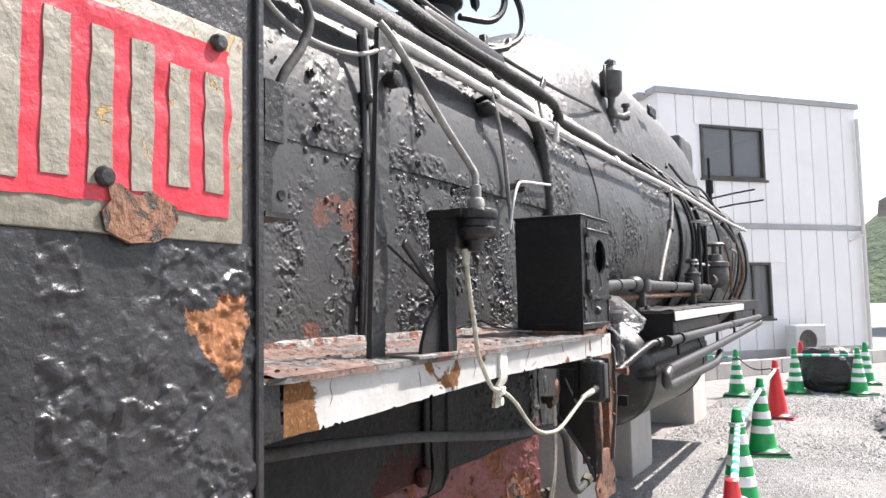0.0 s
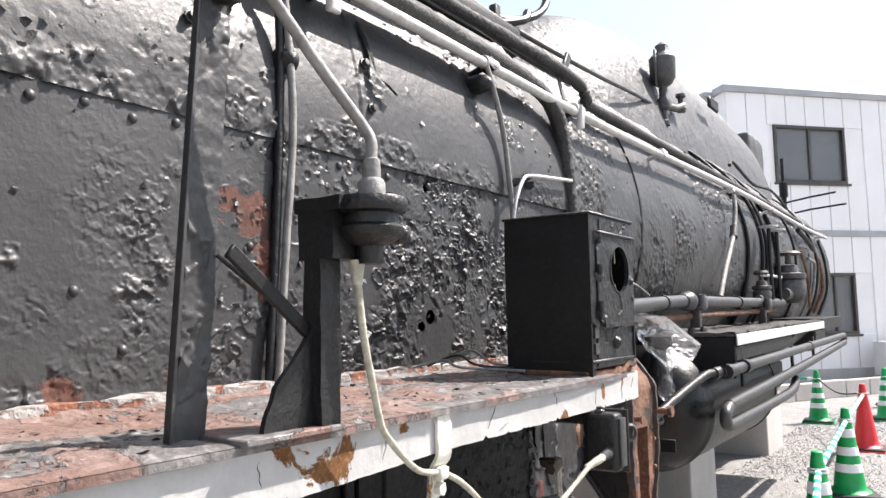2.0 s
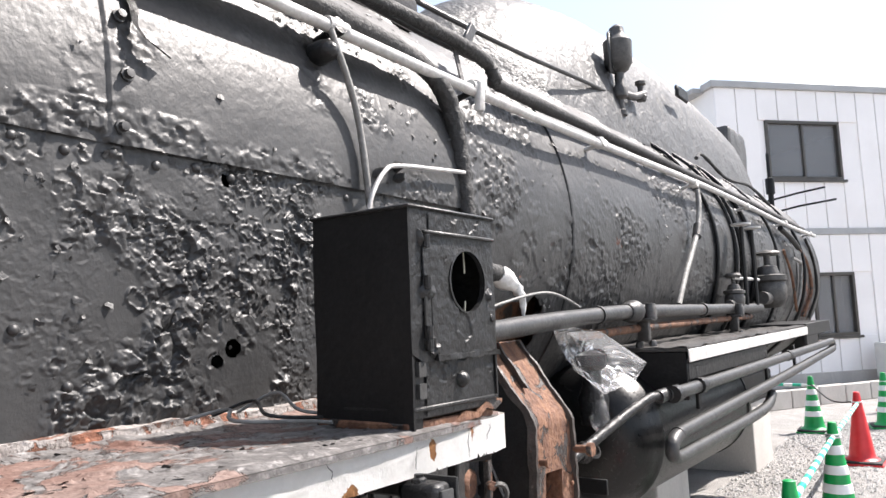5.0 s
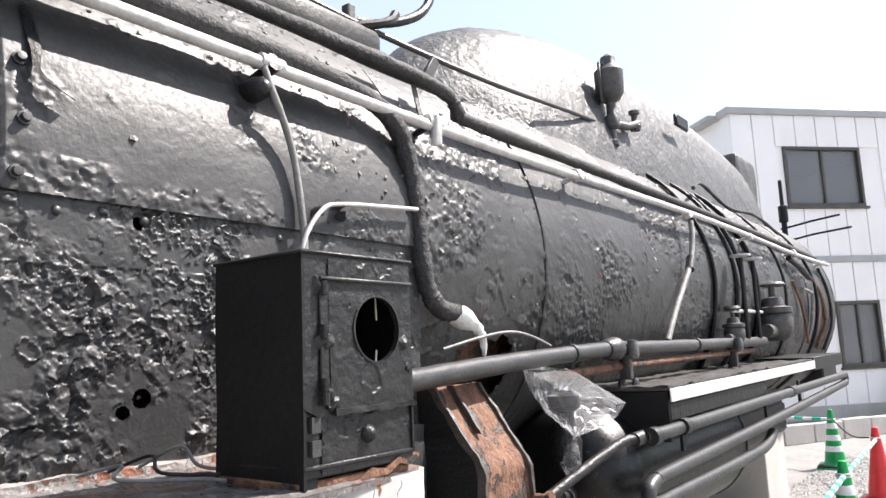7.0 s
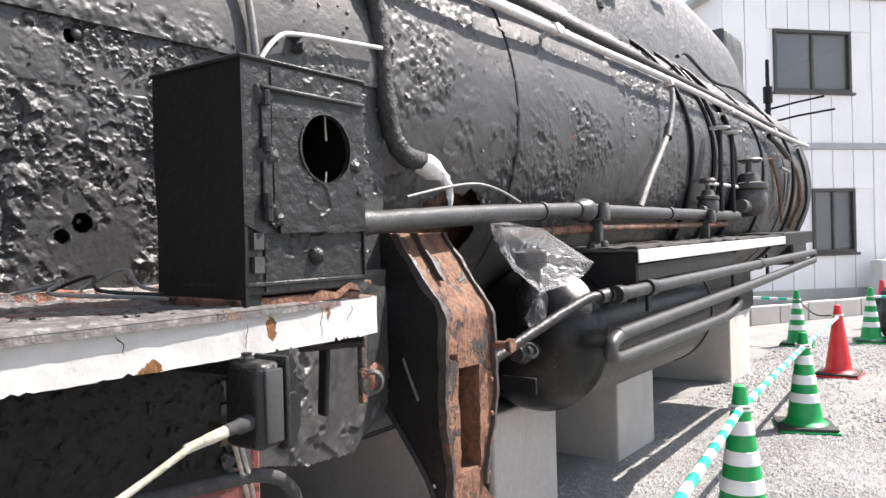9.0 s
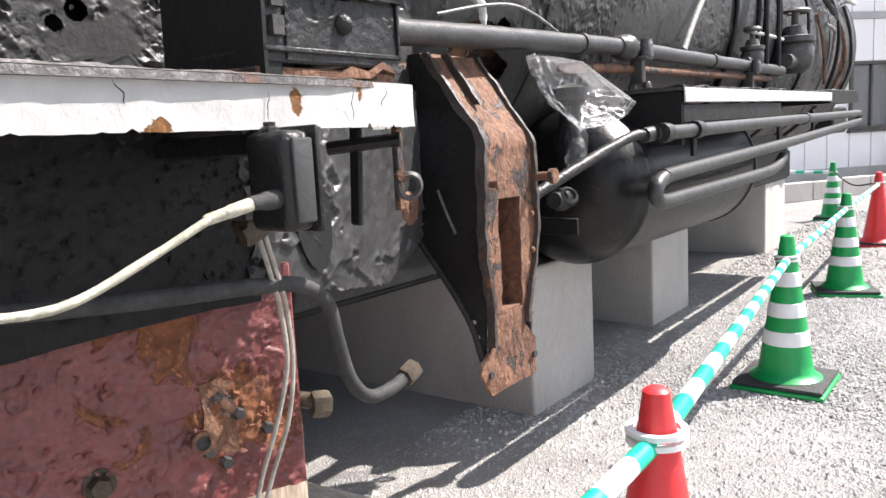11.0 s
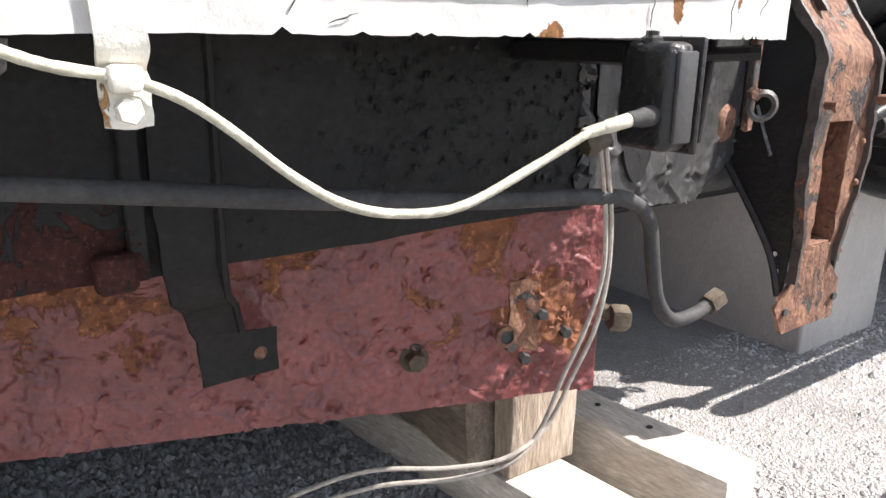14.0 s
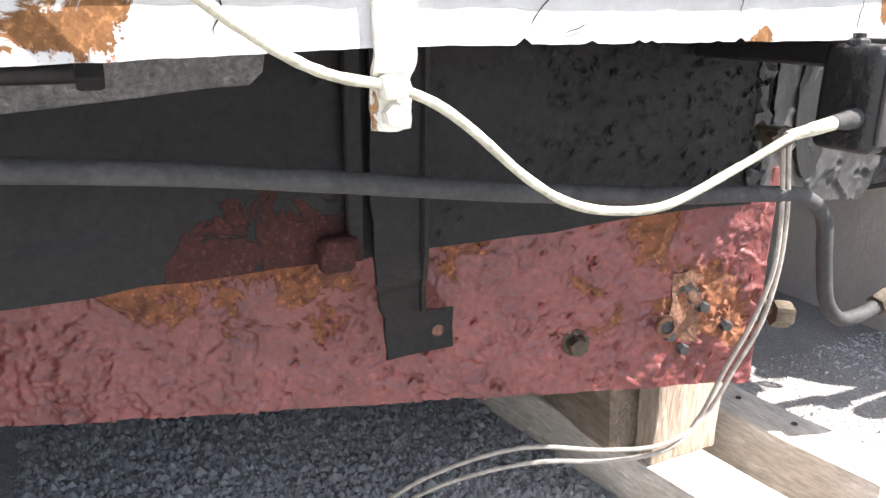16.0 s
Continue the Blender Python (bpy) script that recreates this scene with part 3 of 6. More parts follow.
def make_cone(name, at, body_mat, bands, label, group, tip=0.029, size=0.92):
    c = thing(name, at, label, "traffic cone", group)
    o = Vector(at)
    z = Vector((0, 0, 1))
    hts = [0.035, 0.05, 0.075, 0.12, 0.2, 0.3, 0.4, 0.5, 0.6, 0.655, 0.685, 0.695]

    def rad(h):
        return 0.127 - (0.127 - tip) * min(1, (h - 0.03) / 0.66)
    prof = [(0.03, 0.16), (0.045, 0.157), (0.06, 0.135)] + [(h, rad(h)) for h in hts[2:]] + [(0.70, tip * 0.7), (0.703, 0.0)]
    part("body", lathe(o, o + z, prof, 28), body_mat, c)
    for lo, hi in bands:
        part("band", lathe(o, o + z, [(lo, rad(lo) + 0.0005), (lo + 0.002, rad(lo) + 0.003), (hi - 0.002, rad(hi) + 0.003), (hi, rad(hi) + 0.0005)], 28), cone_white, c, "white reflective band")
    part("base", box(o + Vector((-0.2, -0.2, 0.0)), o + Vector((0.2, 0.2, 0.022)), 0.01, seg=2), body_mat, c)
    part("weight_ring", box(o + Vector((-0.19, -0.19, 0.0225)), o + Vector((0.19, 0.19, 0.042)), 0.008, seg=2), rubber, c, "black rubber weight ring")
    for ob in c.children:
        ob.data.transform(Matrix.Scale(size, 4))
    return c


green = make_cone("traffic_cone", (-0.74, 4.98, 0), cone_green, ((0.2, 0.265), (0.33, 0.395), (0.47, 0.535)), "green plastic traffic cone with white bands on gravel", "green cones")
for x, y, r in ((-0.85, 7.0, 20), (-1.64, 11.0, 5), (-0.955, 11.6, 12), (-0.18, 11.72, 40), (-0.1, 13.2, 10)):
    copy_thing(green, pose(x, y, 0, 0, 0, r))
red = make_cone("traffic_cone", (-0.95, 9.15, 0), cone_red, (), "plain red plastic traffic cone on gravel", "red cones")
copy_thing(red, pose(-0.99, 13.2, 0, 0, 0, 30))
near_red = make_cone("traffic_cone", (-0.43, 2.77, 0), cone_red, (), "red plastic traffic cone with white lettering bars", "red cones", 0.022, 1.0)
for k, zz in enumerate((0.42, 0.34, 0.26)):
    rr = 0.127 - 0.098 * (zz - 0.03) / 0.66
    an = radians(-35)
    c0 = Vector((-0.43 + math.cos(an) * (rr + 0.001), 2.77 + math.sin(an) * (rr + 0.001), zz))
    rot = Matrix.Translation(c0) @ Matrix.Rotation(an + math.pi / 2, 4, "Z") @ Matrix.Rotation(radians(-10), 4, "X")
    part("lettering_bar", box((-0.02, -0.003, -0.012), (0.02, 0.002, 0.012), 0.001, None, rot), cone_white, near_red)

# the one character that can be read
rr = 0.127 - 0.098 * (0.495 - 0.03) / 0.66
an = radians(-35)
glyph = Matrix.Translation((-0.43 + math.cos(an) * (rr + 0.001), 2.77 + math.sin(an) * (rr + 0.001), 0.495)) @ Matrix.Rotation(an + math.pi / 2, 4, "Z") @ Matrix.Rotation(radians(-10), 4, "X")
for cx_, cz_, w_, h_, turn in ((0, 0.024, 0.004, 0.012, 0), (0, 0.014, 0.034, 0.005, 0), (-0.009, -0.001, 0.005, 0.018, 12), (0.009, -0.001, 0.005, 0.018, -12), (0, -0.016, 0.044, 0.005, 0)):
    mk = glyph @ Matrix.Translation((cx_, 0, cz_)) @ Matrix.Rotation(radians(turn), 4, "Y")
    part("letter_stroke", box((-w_ / 2, -0.003, -h_ / 2), (w_ / 2, 0.002, h_ / 2), 0, None, mk), cone_white, near_red)

# striped bars from cone to cone


def cone_bar(a, b):
    a, b = Vector(a), Vector(b)
    th = thing("cone_bar", a, "green and white striped plastic bar hung between cones", "barrier bar", "cone bars")
    d = (b - a)
    n = max(4, int(d.length / 0.105))
    for i in range(n):
        part("stripe", tube([a + d * (i / n), a + d * ((i + 1) / n)], 0.017, 12), bar_teal if i % 2 else cone_white, th)
    for q in (a, b + Vector((0, 0, 0.016))):
        part("ring", lathe(q + Vector((0, 0, -0.02)), q + Vector((0, 0, 0.1)), [(0.018, 0.05), (0.027, 0.05), (0.027, 0.038), (0.018, 0.038), (0.018, 0.05)], 24), cone_white, th, "white plastic end ring")


cone_bar((-0.43, 2.77, 0.612), (-0.74, 4.98, 0.538))
cone_bar((-0.40, 1.2, 0.585), (-0.43, 2.77, 0.612))
cone_bar((-0.74, 4.98, 0.538), (-0.85, 7.0, 0.543))
cone_bar((-0.85, 7.0, 0.543), (-0.95, 9.15, 0.535))
cone_bar((-1.64, 11.0, 0.535), (-3.3, 11.6, 0.52))
cone_bar((-0.955, 11.6, 0.538), (-0.18, 11.72, 0.538))
bm = tube(smooth_line([(-0.95, 9.15, 0.55), (-1.3, 10.1, 0.46), (-1.64, 11.0, 0.55)], 8), 0.008, 6)
solo("barrier_rope", bm, rubber, "thin dark striped rope slung between two cones", "rope")

# black sacks
bm = bmesh.new()
bmesh.ops.create_icosphere(bm, subdivisions=4, radius=1)
for v in bm.verts:
    p = v.co.copy()
    q = Vector((math.copysign(abs(p.x) ** 0.6, p.x) * 0.38, math.copysign(abs(p.y) ** 0.6, p.y) * 0.35, math.copysign(abs(p.z) ** 0.65, p.z) * 0.32))
    q += p * 0.05 * noise.noise(p * 3) + p * 0.025 * noise.noise(p * 9)
    v.co = Vector((-0.57, 12.1, 0.31)) + q
solo("black_sack", bm, sack_black, "large bulging black sandbag standing on the gravel", "sack")

# gravel heap
bm = bmesh.new()
N = 48
gr = [[None] * (N + 1) for _ in range(N + 1)]


def heap_height(x, y):
    d = math.hypot((x - 1.35) / 1.35, (y - 9.2) / 2.3)
    return max(-0.04, 0.85 * (1 - d) + 0.07 * noise.noise(Vector((x * 3, y * 3, 0))) + 0.03 * noise.noise(Vector((x * 11, y * 11, 3))))


for i in range(N + 1):
    for j in range(N + 1):
        x, y = 1.35 - 1.6 + 3.2 * i / N, 9.2 - 2.6 + 5.2 * j / N
        gr[i][j] = bm.verts.new((x, y, heap_height(x, y)))
for i in range(N):
    for j in range(N):
        bm.faces.new((gr[i][j], gr[i + 1][j], gr[i + 1][j + 1], gr[i][j + 1]))
solo("gravel_heap", bm, gravel, "rough heap of grey gravel and rubble", "gravel heap")

# plain wall closing the yard behind
bm = box((-12, -6.2, 0), (7, -6.0, 5.5), 0.0)
solo("wall_rear", bm, trim_grey, "plain grey wall closing the yard", "wall", kind="structure")
# ---- locomotive: main forms ----
CX, CZ = -2.17, 1.78
loco = thing("steam_locomotive", (CX, 5.0, 0.0), "derelict black steam locomotive with peeling paint on concrete blocks", "locomotive")


def barrel(R):
    def place(Y, T):
        N = np.stack([np.cos(T), 0 * T, np.sin(T)], -1)
        P = np.stack([CX + R * np.cos(T), Y, CZ + R * np.sin(T)], -1)
        return P, N
    return place


def wall_plane(x):
    def place(Y, Z):
        return np.stack([0 * Y + x, Y, Z], -1), np.stack([1 + 0 * Y, 0 * Y, 0 * Y], -1)
    return place


def blisters(count, u0, u1, v0, v1, r0, r1, seed, aspect=1.0, density=None):
    """Raised, partly broken paint blisters as a height field."""
    rng = np.random.RandomState(seed)
    pts = []
    while len(pts) < count:
        u, v = rng.uniform(u0, u1), rng.uniform(v0, v1)
        if density is None or rng.rand() < density(u, v):
            pts.append((u, v, rng.uniform(r0, r1), rng.rand()))

    def field(U, V):
        h = np.zeros_like(U)
        for u, v, r, k in pts:
            near = (np.abs(U - u) < r * 1.5) & (np.abs(V - v) * aspect < r * 1.5)
            if not near.any():
                continue
            d = np.hypot(U[near] - u, (V[near] - v) * aspect)
            d = d * (1 + 0.75 * cloud_noise(U[near] * 42 + u * 90, V[near] * 42 + v * 70, 3, 3)) / r
            if k < 0.45:
                g = np.clip(1 - d, 0, 1) ** 0.6 * r * 0.5
            else:
                g = (np.exp(-((d - 0.75) / 0.22) ** 2) * 0.55 - 0.22 * (d < 0.6)) * r
            h[near] = np.maximum(h[near], g) if k < 0.7 else h[near] + g * 0.7
        return h
    return field


def peel(U, V, freq, seed, thr, thick=0.004, curl=0.006, octaves=4):
    """A paint layer with ragged gaps whose edges curl up; thr says how much is gone."""
    d = cloud_noise(U * freq, V * freq, seed, octaves) - thr
    return thick * np.clip(d / 0.08, 0, 1) + curl * np.exp(-np.clip(d, 0, 9) / 0.13) * np.clip(d / 0.04, 0, 1)


def chips(U, V, freq, seed, amount, tilt=0.3, lip=0.08):
    """Broken paint: angular scales, each tilted its own way; amount (0 to 1) says where the paint has broken."""
    rng = np.random.RandomState(seed)
    jit = rng.rand(64, 64, 5)
    wob = 0.35 * cloud_noise(U * freq * 1.7, V * freq * 1.7, seed + 1, 2)
    p, q = U * freq + wob, V * freq - wob
    i0, j0 = np.floor(p).astype(int), np.floor(q).astype(int)
    d1, d2 = np.full(U.shape, 9.0), np.full(U.shape, 9.0)
    h = np.zeros_like(U)
    for a in (-1, 0, 1):
        for b in (-1, 0, 1):
            c = jit[(i0 + a) % 64, (j0 + b) % 64]
            dx, dy = p - (i0 + a + c[..., 0]), q - (j0 + b + c[..., 1])
            d = np.hypot(dx, dy)
            g = (c[..., 2] - 0.5) * 2 * tilt * dx + (c[..., 3] - 0.5) * 2 * tilt * dy + 0.5 * tilt * c[..., 4] - 0.7 * tilt * (c[..., 4] > 0.8)
            first = d < d1
            d2 = np.where(first, d1, np.minimum(d2, d))
            h = np.where(first, g, h)
            d1 = np.where(first, d, d1)
    h = h + lip * np.exp(-(d2 - d1) / 0.12) * np.clip(h / tilt + 0.5, 0, 1)
    return h * np.clip(amount, 0, 1) / freq


# firebox side


def cluster(u, v):
    """Where the paint has blistered: in drifts, thickest beside the equipment box."""
    n = float(cloud_noise(np.array([u * 3.3]), np.array([v * 3.3]), 77, 3)[0])
    return max(0.02, min(1.0, 0.35 + 1.1 * n + (0.45 if 1.95 < u < 2.9 and v < 1.66 else 0.0)))


def cluster_map(U, V):
    n = cloud_noise(U * 3.3, V * 3.3, 77, 3)
    return np.clip(0.35 + 1.1 * n + 0.45 * ((U > 1.95) & (U < 2.9)), 0.02, 1.0)


def broken(U, V):
    """Drifts of broken paint on the firebox side: beside the box, along the seam and along the foot."""
    n = cloud_noise(U * 5.5, V * 5.5, 177, 4)
    drift = 0.9 * np.exp(-((U - 2.45) / 0.42) ** 2) * (V < 1.62) + 0.55 * np.exp(-((V - 1.735) / 0.025) ** 2) + 0.5 * np.exp(-((V - 1.25) / 0.03) ** 2)
    return np.clip((n - 0.40 + drift * 0.5) * 1.7, 0, 1)


low_field = blisters(190, 0.85, 3.2, 1.25, 1.75, 0.006, 0.022, 5, density=cluster)
firebox = skin("firebox_side", wall_plane(-1.262), np.linspace(0.80, 3.22, 960), np.linspace(1.215, 1.752, 210), boiler_black, loco,
               "blistered black firebox side plate",
               lift=lambda U, V: low_field(U, V) * (0.45 + 0.35 * cloud_noise(U * 110, V * 110, 18, 2)) + chips(U, V, 27, 181, broken(U, V), 0.30, 0.05) + 0.8 * chips(U, V, 62, 182, broken(U, V) * 1.2, 0.34, 0.05) + chips(U, V, 70, 199, np.clip(0.3 + 0.7 * cloud_noise(U * 8, V * 8, 200, 2), 0, 1), 0.16, 0.03) + peel(U, V, 11, 81, -1.25 + 0.95 * cluster_map(U, V), 0.002, 0.004) + 0.0022 * cloud_noise(U * 6, V * 6, 1, 2),
               skip=lambda U, V: ((np.hypot(U - 2.315, (V - 1.715) * 0.8) < 0.012) | (np.hypot(U - 2.33, V - 1.36) < 0.02) | (np.hypot(U - 2.29, V - 1.335) < 0.014)))


def cover_broken(U, V):
    n = cloud_noise(U * 5, V * 5, 178, 4)
    calm = (U > 1.75) & (U < 2.85) & (V > 0.05) & (V < 0.42)
    return np.clip((n - np.where(calm, 0.62, 0.2) + 0.55 * np.exp(-((V + 0.01) / 0.03) ** 2) + 0.3 * ((V > 0.44) & (U < 2.9))) * 1.9, 0, 1)


up_field = blisters(70, 0.85, 3.2, 0.0, 1.1, 0.007, 0.022, 6, density=lambda u, v: 0.9 if (u < 1.75 or u > 2.85 or v < 0.05 or v > 0.42) else 0.08)
top_cover = skin("firebox_cover", barrel(0.917), np.linspace(0.80, 3.22, 620), np.concatenate([np.linspace(-0.035, 0.9, 220), np.linspace(0.91, 2.9, 60)]), boiler_black, loco,
                 "black lagging sheet over the firebox",
                 lift=lambda U, V: up_field(U, V) * 0.35 + chips(U, V * 0.92, 25, 183, cover_broken(U, V), 0.15, 0.05) + 0.8 * chips(U, V * 0.92, 60, 184, cover_broken(U, V), 0.19, 0.05) + 0.0018 * cloud_noise(U * 5, V * 5, 2, 2) + 0.0003 * cloud_noise(U * 60, V * 60, 9, 2) + 0.005 * (U > 2.05))
part("inner_plate", box((-1.36, 0.8, 1.2), (-1.33, 3.2, 1.76), 0), deep_black, loco)
def on_cover(y, z, out=0.0):
    """A place on the firebox cover at that height."""
    a = math.asin((z - CZ) / 0.922)
    return Vector((CX + (0.922 + out) * math.cos(a), y, CZ + (0.922 + out) * math.sin(a)))


bm = bmesh.new()
torn = [(2.088, 2.112, 2.13, 0.004), (2.092, 2.118, 2.08, 0.008), (2.098, 2.122, 2.03, 0.012), (2.094, 2.112, 1.985, 0.022), (2.104, 2.124, 1.958, 0.030), (2.13, 2.14, 1.945, 0.034), (2.165, 2.172, 1.931, 0.03)]
rows_t = [[bm.verts.new(on_cover(a, z, o)), bm.verts.new(on_cover(b, z + 0.004, o * 0.6))] for a, b, z, o in torn]
for p, q in zip(rows_t, rows_t[1:]):
    bm.faces.new((p[0], p[1], q[1], q[0]))
bmesh.ops.solidify(bm, geom=bm.faces, thickness=0.0015)
part("torn_strip", bm, black, top_cover, "torn strip of black paint hanging loose")
for y, z in ((2.08, 2.005), (2.084, 1.885), (2.07, 1.78), (1.55, 1.95), (1.56, 1.80)):
    part("cover_bolt", lathe(on_cover(y, z), on_cover(y, z, 0.1), [(0, 0.014), (0.005, 0.014), (0.006, 0.010), (0.016, 0.009), (0.017, 0)], 8), boiler_black, top_cover)
# boiler barrel, sheet over sheet
SEAMS = [3.24, 4.0, 5.02, 6.02, 6.45, 6.95, 7.7, 8.6, 9.75]
mid_field = blisters(260, 3.25, 9.7, -0.5, 0.9, 0.012, 0.04, 7, aspect=0.9)


def sheet_lift(U, V):
    h = 0.003 * cloud_noise(U * 4, V * 4, 4, 2) + 0.0007 * cloud_noise(U * 30, V * 30, 5, 3) + mid_field(U, V) * 0.15
    rot = np.clip((cloud_noise(U * 3.2, V * 3.6, 179, 4) - 0.1 + 0.35 * np.clip(-V - 0.1, 0, 1) + 0.35 * np.exp(-((V - 0.36) / 0.08) ** 2)) * 1.5, 0, 1)
    h = h + chips(U, V * 0.9, 20, 185, rot, 0.16, 0.05) + chips(U, V * 0.9, 46, 186, rot, 0.22, 0.05)
    h = h + 0.4 * peel(U, V * 0.9, 10, 83, -1.12 + 0.9 * np.clip(0.4 + 0.8 * cloud_noise(U * 1.6, V * 2.0, 78, 2) + 0.5 * np.clip(-V - 0.1, 0, 1), 0, 1), 0.005, 0.012)
    for k, (a, b) in enumerate(zip(SEAMS, SEAMS[1:])):
        h = h + ((U >= a) & (U < b)) * (0.010 * (k % 2) + 0.004 * np.clip((U - b + 0.05) / 0.05, 0, 1))
    return h


def lag_hole(U, V):
    z = CZ + 0.905 * np.sin(V)
    e = cloud_noise(U * 9, V * 9, 12, 3)
    return (np.hypot((U - 3.66) / 0.18, (z - 1.37) / 0.125) < 1 + 0.35 * e)


boiler = skin("boiler_barrel", barrel(0.905), np.concatenate([np.linspace(3.20, 5.2, 340), np.linspace(5.22, 9.76, 320)]), np.concatenate([np.linspace(-1.25, 1.0, 320), np.linspace(1.05, 3.6, 40)]), boiler_black, loco,
              "black boiler barrel with peeling paint", lift=sheet_lift, skip=lag_hole)
part("boiler_shell", lathe((CX, 3.1, CZ), (CX, 9.7, CZ), [(0, 0.0), (0, 0.8), (6.6, 0.8), (6.6, 0.0)], 40), rust, loco, "rusty inner boiler shell")
part("smokebox_front", lathe((CX, 9.70, CZ), (CX, 9.9, CZ), [(0, 0.0), (0, 0.915), (0.07, 0.925), (0.1, 0.9), (0.13, 0.6), (0.2, 0.0)], 48), deep_black, loco)
for y in SEAMS[:-1]:
    pts = [(CX + 0.912 * math.cos(a), y, CZ + 0.912 * math.sin(a)) for a in np.linspace(-1.1, 2.2, 60)]
    part("sheet_seam", tube(pts, 0.005, 5), deep_black, loco)
for y, r in ((6.02, 0.012), (6.45, 0.016), (6.6, 0.016), (6.95, 0.014), (7.75, 0.012), (8.9, 0.014)):
    pts = [(CX + 0.928 * math.cos(a), y + 0.01 * math.sin(a * 9), CZ + 0.928 * math.sin(a)) for a in np.linspace(-1.0, 1.0, 40)]
    part("boiler_pipe", tube(pts, r, 7), deep_black, loco)

# streamlined dome cover along the top
def dome_top(Y):
    t = np.clip((Y - 4.08) / 2.39, 0, 1)
    rise = np.sqrt(np.clip(1 - (1 - t) ** 2, 0, 1))
    fall = np.clip((Y - 6.86) / 2.72, 0, 1) ** 2
    return 2.656 + 0.845 * rise - 0.233 * fall


def dome_place(Y, S):
    h = dome_top(Y) - 1.95
    x = CX + 0.597 * np.cos(S) * np.clip((Y - 4.06) / 0.6, 0, 1) ** 0.4
    z = 1.95 + h * np.sin(S)
    n = np.stack([np.cos(S), -0.0 * S, np.sin(S)], -1)
    return np.stack([x, Y, z], -1), n


dome = skin("dome_cover", dome_place, np.concatenate([4.08 + 0.7 * np.linspace(0, 1, 60) ** 2, np.linspace(4.80, 8.95, 220)]), np.linspace(0.0, math.pi, 160), dome_black, loco,
            "long rounded dome casing with flaking grey-black paint",
            lift=lambda U, V: 0.003 * cloud_noise(U * 8, V * 7, 21, 3) + chips(U, V * 0.8, 22, 187, np.clip((cloud_noise(U * 2.4, V * 2.4, 188, 4) + 0.25) * 3, 0, 1), 0.07, 0.06) + 0.002 * np.abs(cloud_noise(U * 26, V * 22, 22, 2)))
bm = bmesh.new()
end = [bm.verts.new((CX + 0.597 * math.cos(a), 8.95, 1.95 + (float(dome_top(np.array(8.95))) - 1.95) * math.sin(a))) for a in np.linspace(0, math.pi, 40)]
bm.faces.new(end)
part("dome_end", bm, dome_black, loco)
part("chimney_casing", ragged((lambda b: (bmesh.ops.subdivide_edges(b, edges=list(b.edges), cuts=8, use_grid_fill=True), b)[1])(box((-2.52, 8.93, 2.3), (-1.82, 9.62, 3.29), 0.04, seg=2)), 0.012, 8), dome_black, loco, "flaking grey-black casing round the chimney foot")

# cab side and front
cab = part("cab_side", ragged((lambda b: (bmesh.ops.subdivide_edges(b, edges=list(b.edges), cuts=14, use_grid_fill=True), b)[1])(box((-0.79, -1.2, 0.75), (-0.772, 0.826, 2.9), 0)), 0.004, 7, "yz"),
           cab_black, loco, "black cab side sheet with rust patches")
cab_field = blisters(110, 0.25, 0.82, 0.93, 1.40, 0.008, 0.035, 91)
skin("cab_paint_layer", wall_plane(-0.7705), np.linspace(0.30, 0.822, 150), np.linspace(0.90, 1.404, 150), cab_black, cab, "wrinkled black paint with rust patches",
     lift=lambda U, V: np.clip(0.001 + cab_field(U, V) * 0.27 + chips(U, V, 30, 193, np.clip((cloud_noise(U * 6, V * 6, 194, 3) - 0.25) * 3, 0, 1), 0.2, 0.05) + 0.003 * cloud_noise(U * 8, V * 8, 92) + 0.001 * cloud_noise(U * 50, V * 50, 93, 2), 0.0, 1))
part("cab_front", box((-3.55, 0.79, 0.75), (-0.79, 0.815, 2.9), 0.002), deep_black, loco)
part("cab_corner", box((-0.792, 0.822, 0.75), (-0.762, 0.838, 2.9), 0.003), cab_black, loco, "black angle strip on the cab corner")
part("cab_lap", ragged((lambda b: (bmesh.ops.subdivide_edges(b, edges=list(b.edges), cuts=24, use_grid_fill=True), b)[1])(box((-0.772, -0.2, 0.85), (-0.7645, 0.487, 1.403), 0)), 0.003, 14), cab_black, loco, "lapped lower cab sheet")
# number plate
plate = part("number_plate", box((-0.772, 0.10, 1.405), (-0.762, 0.793, 1.712), 0.004, seg=2), plate_cream, loco, "cream-edged plate with raised bars on red")


def rough_sheet(lo, hi, amount, mat, name, parent, label="", cuts=10):
    b = box(lo, hi, 0)
    bmesh.ops.subdivide_edges(b, edges=list(b.edges), cuts=cuts, use_grid_fill=True)
    ragged(b, amount, 28)
    return part(name, b, mat, parent, label)


rough_sheet((-0.764, 0.13, 1.442), (-0.7595, 0.764, 1.682), 0.0035, plate_red, "red_field", plate, "glossy bright red painted field", 30)
for y0, y1, z0, z1 in ((0.543, 0.573, 1.462, 1.652), (0.60, 0.632, 1.46, 1.652), (0.657, 0.69, 1.474, 1.636), (0.717, 0.75, 1.474, 1.640), (0.425, 0.46, 1.458, 1.658), (0.484, 0.518, 1.466, 1.655), (0.28, 0.32, 1.458, 1.658), (0.345, 0.38, 1.458, 1.658)):
    rough_sheet((-0.762, y0, z0), (-0.7575, y1, z1), 0.0026, plate_cream, "bar", plate, "worn cream painted bar", 12)
for y, z in ((0.741, 1.688), (0.563, 1.472)):
    part("bolt", lathe((-0.762, y, z), (-0.7, y, z), [(0, 0.013), (0.008, 0.013), (0.013, 0.009), (0.014, 0)], 12), cab_black, plate)
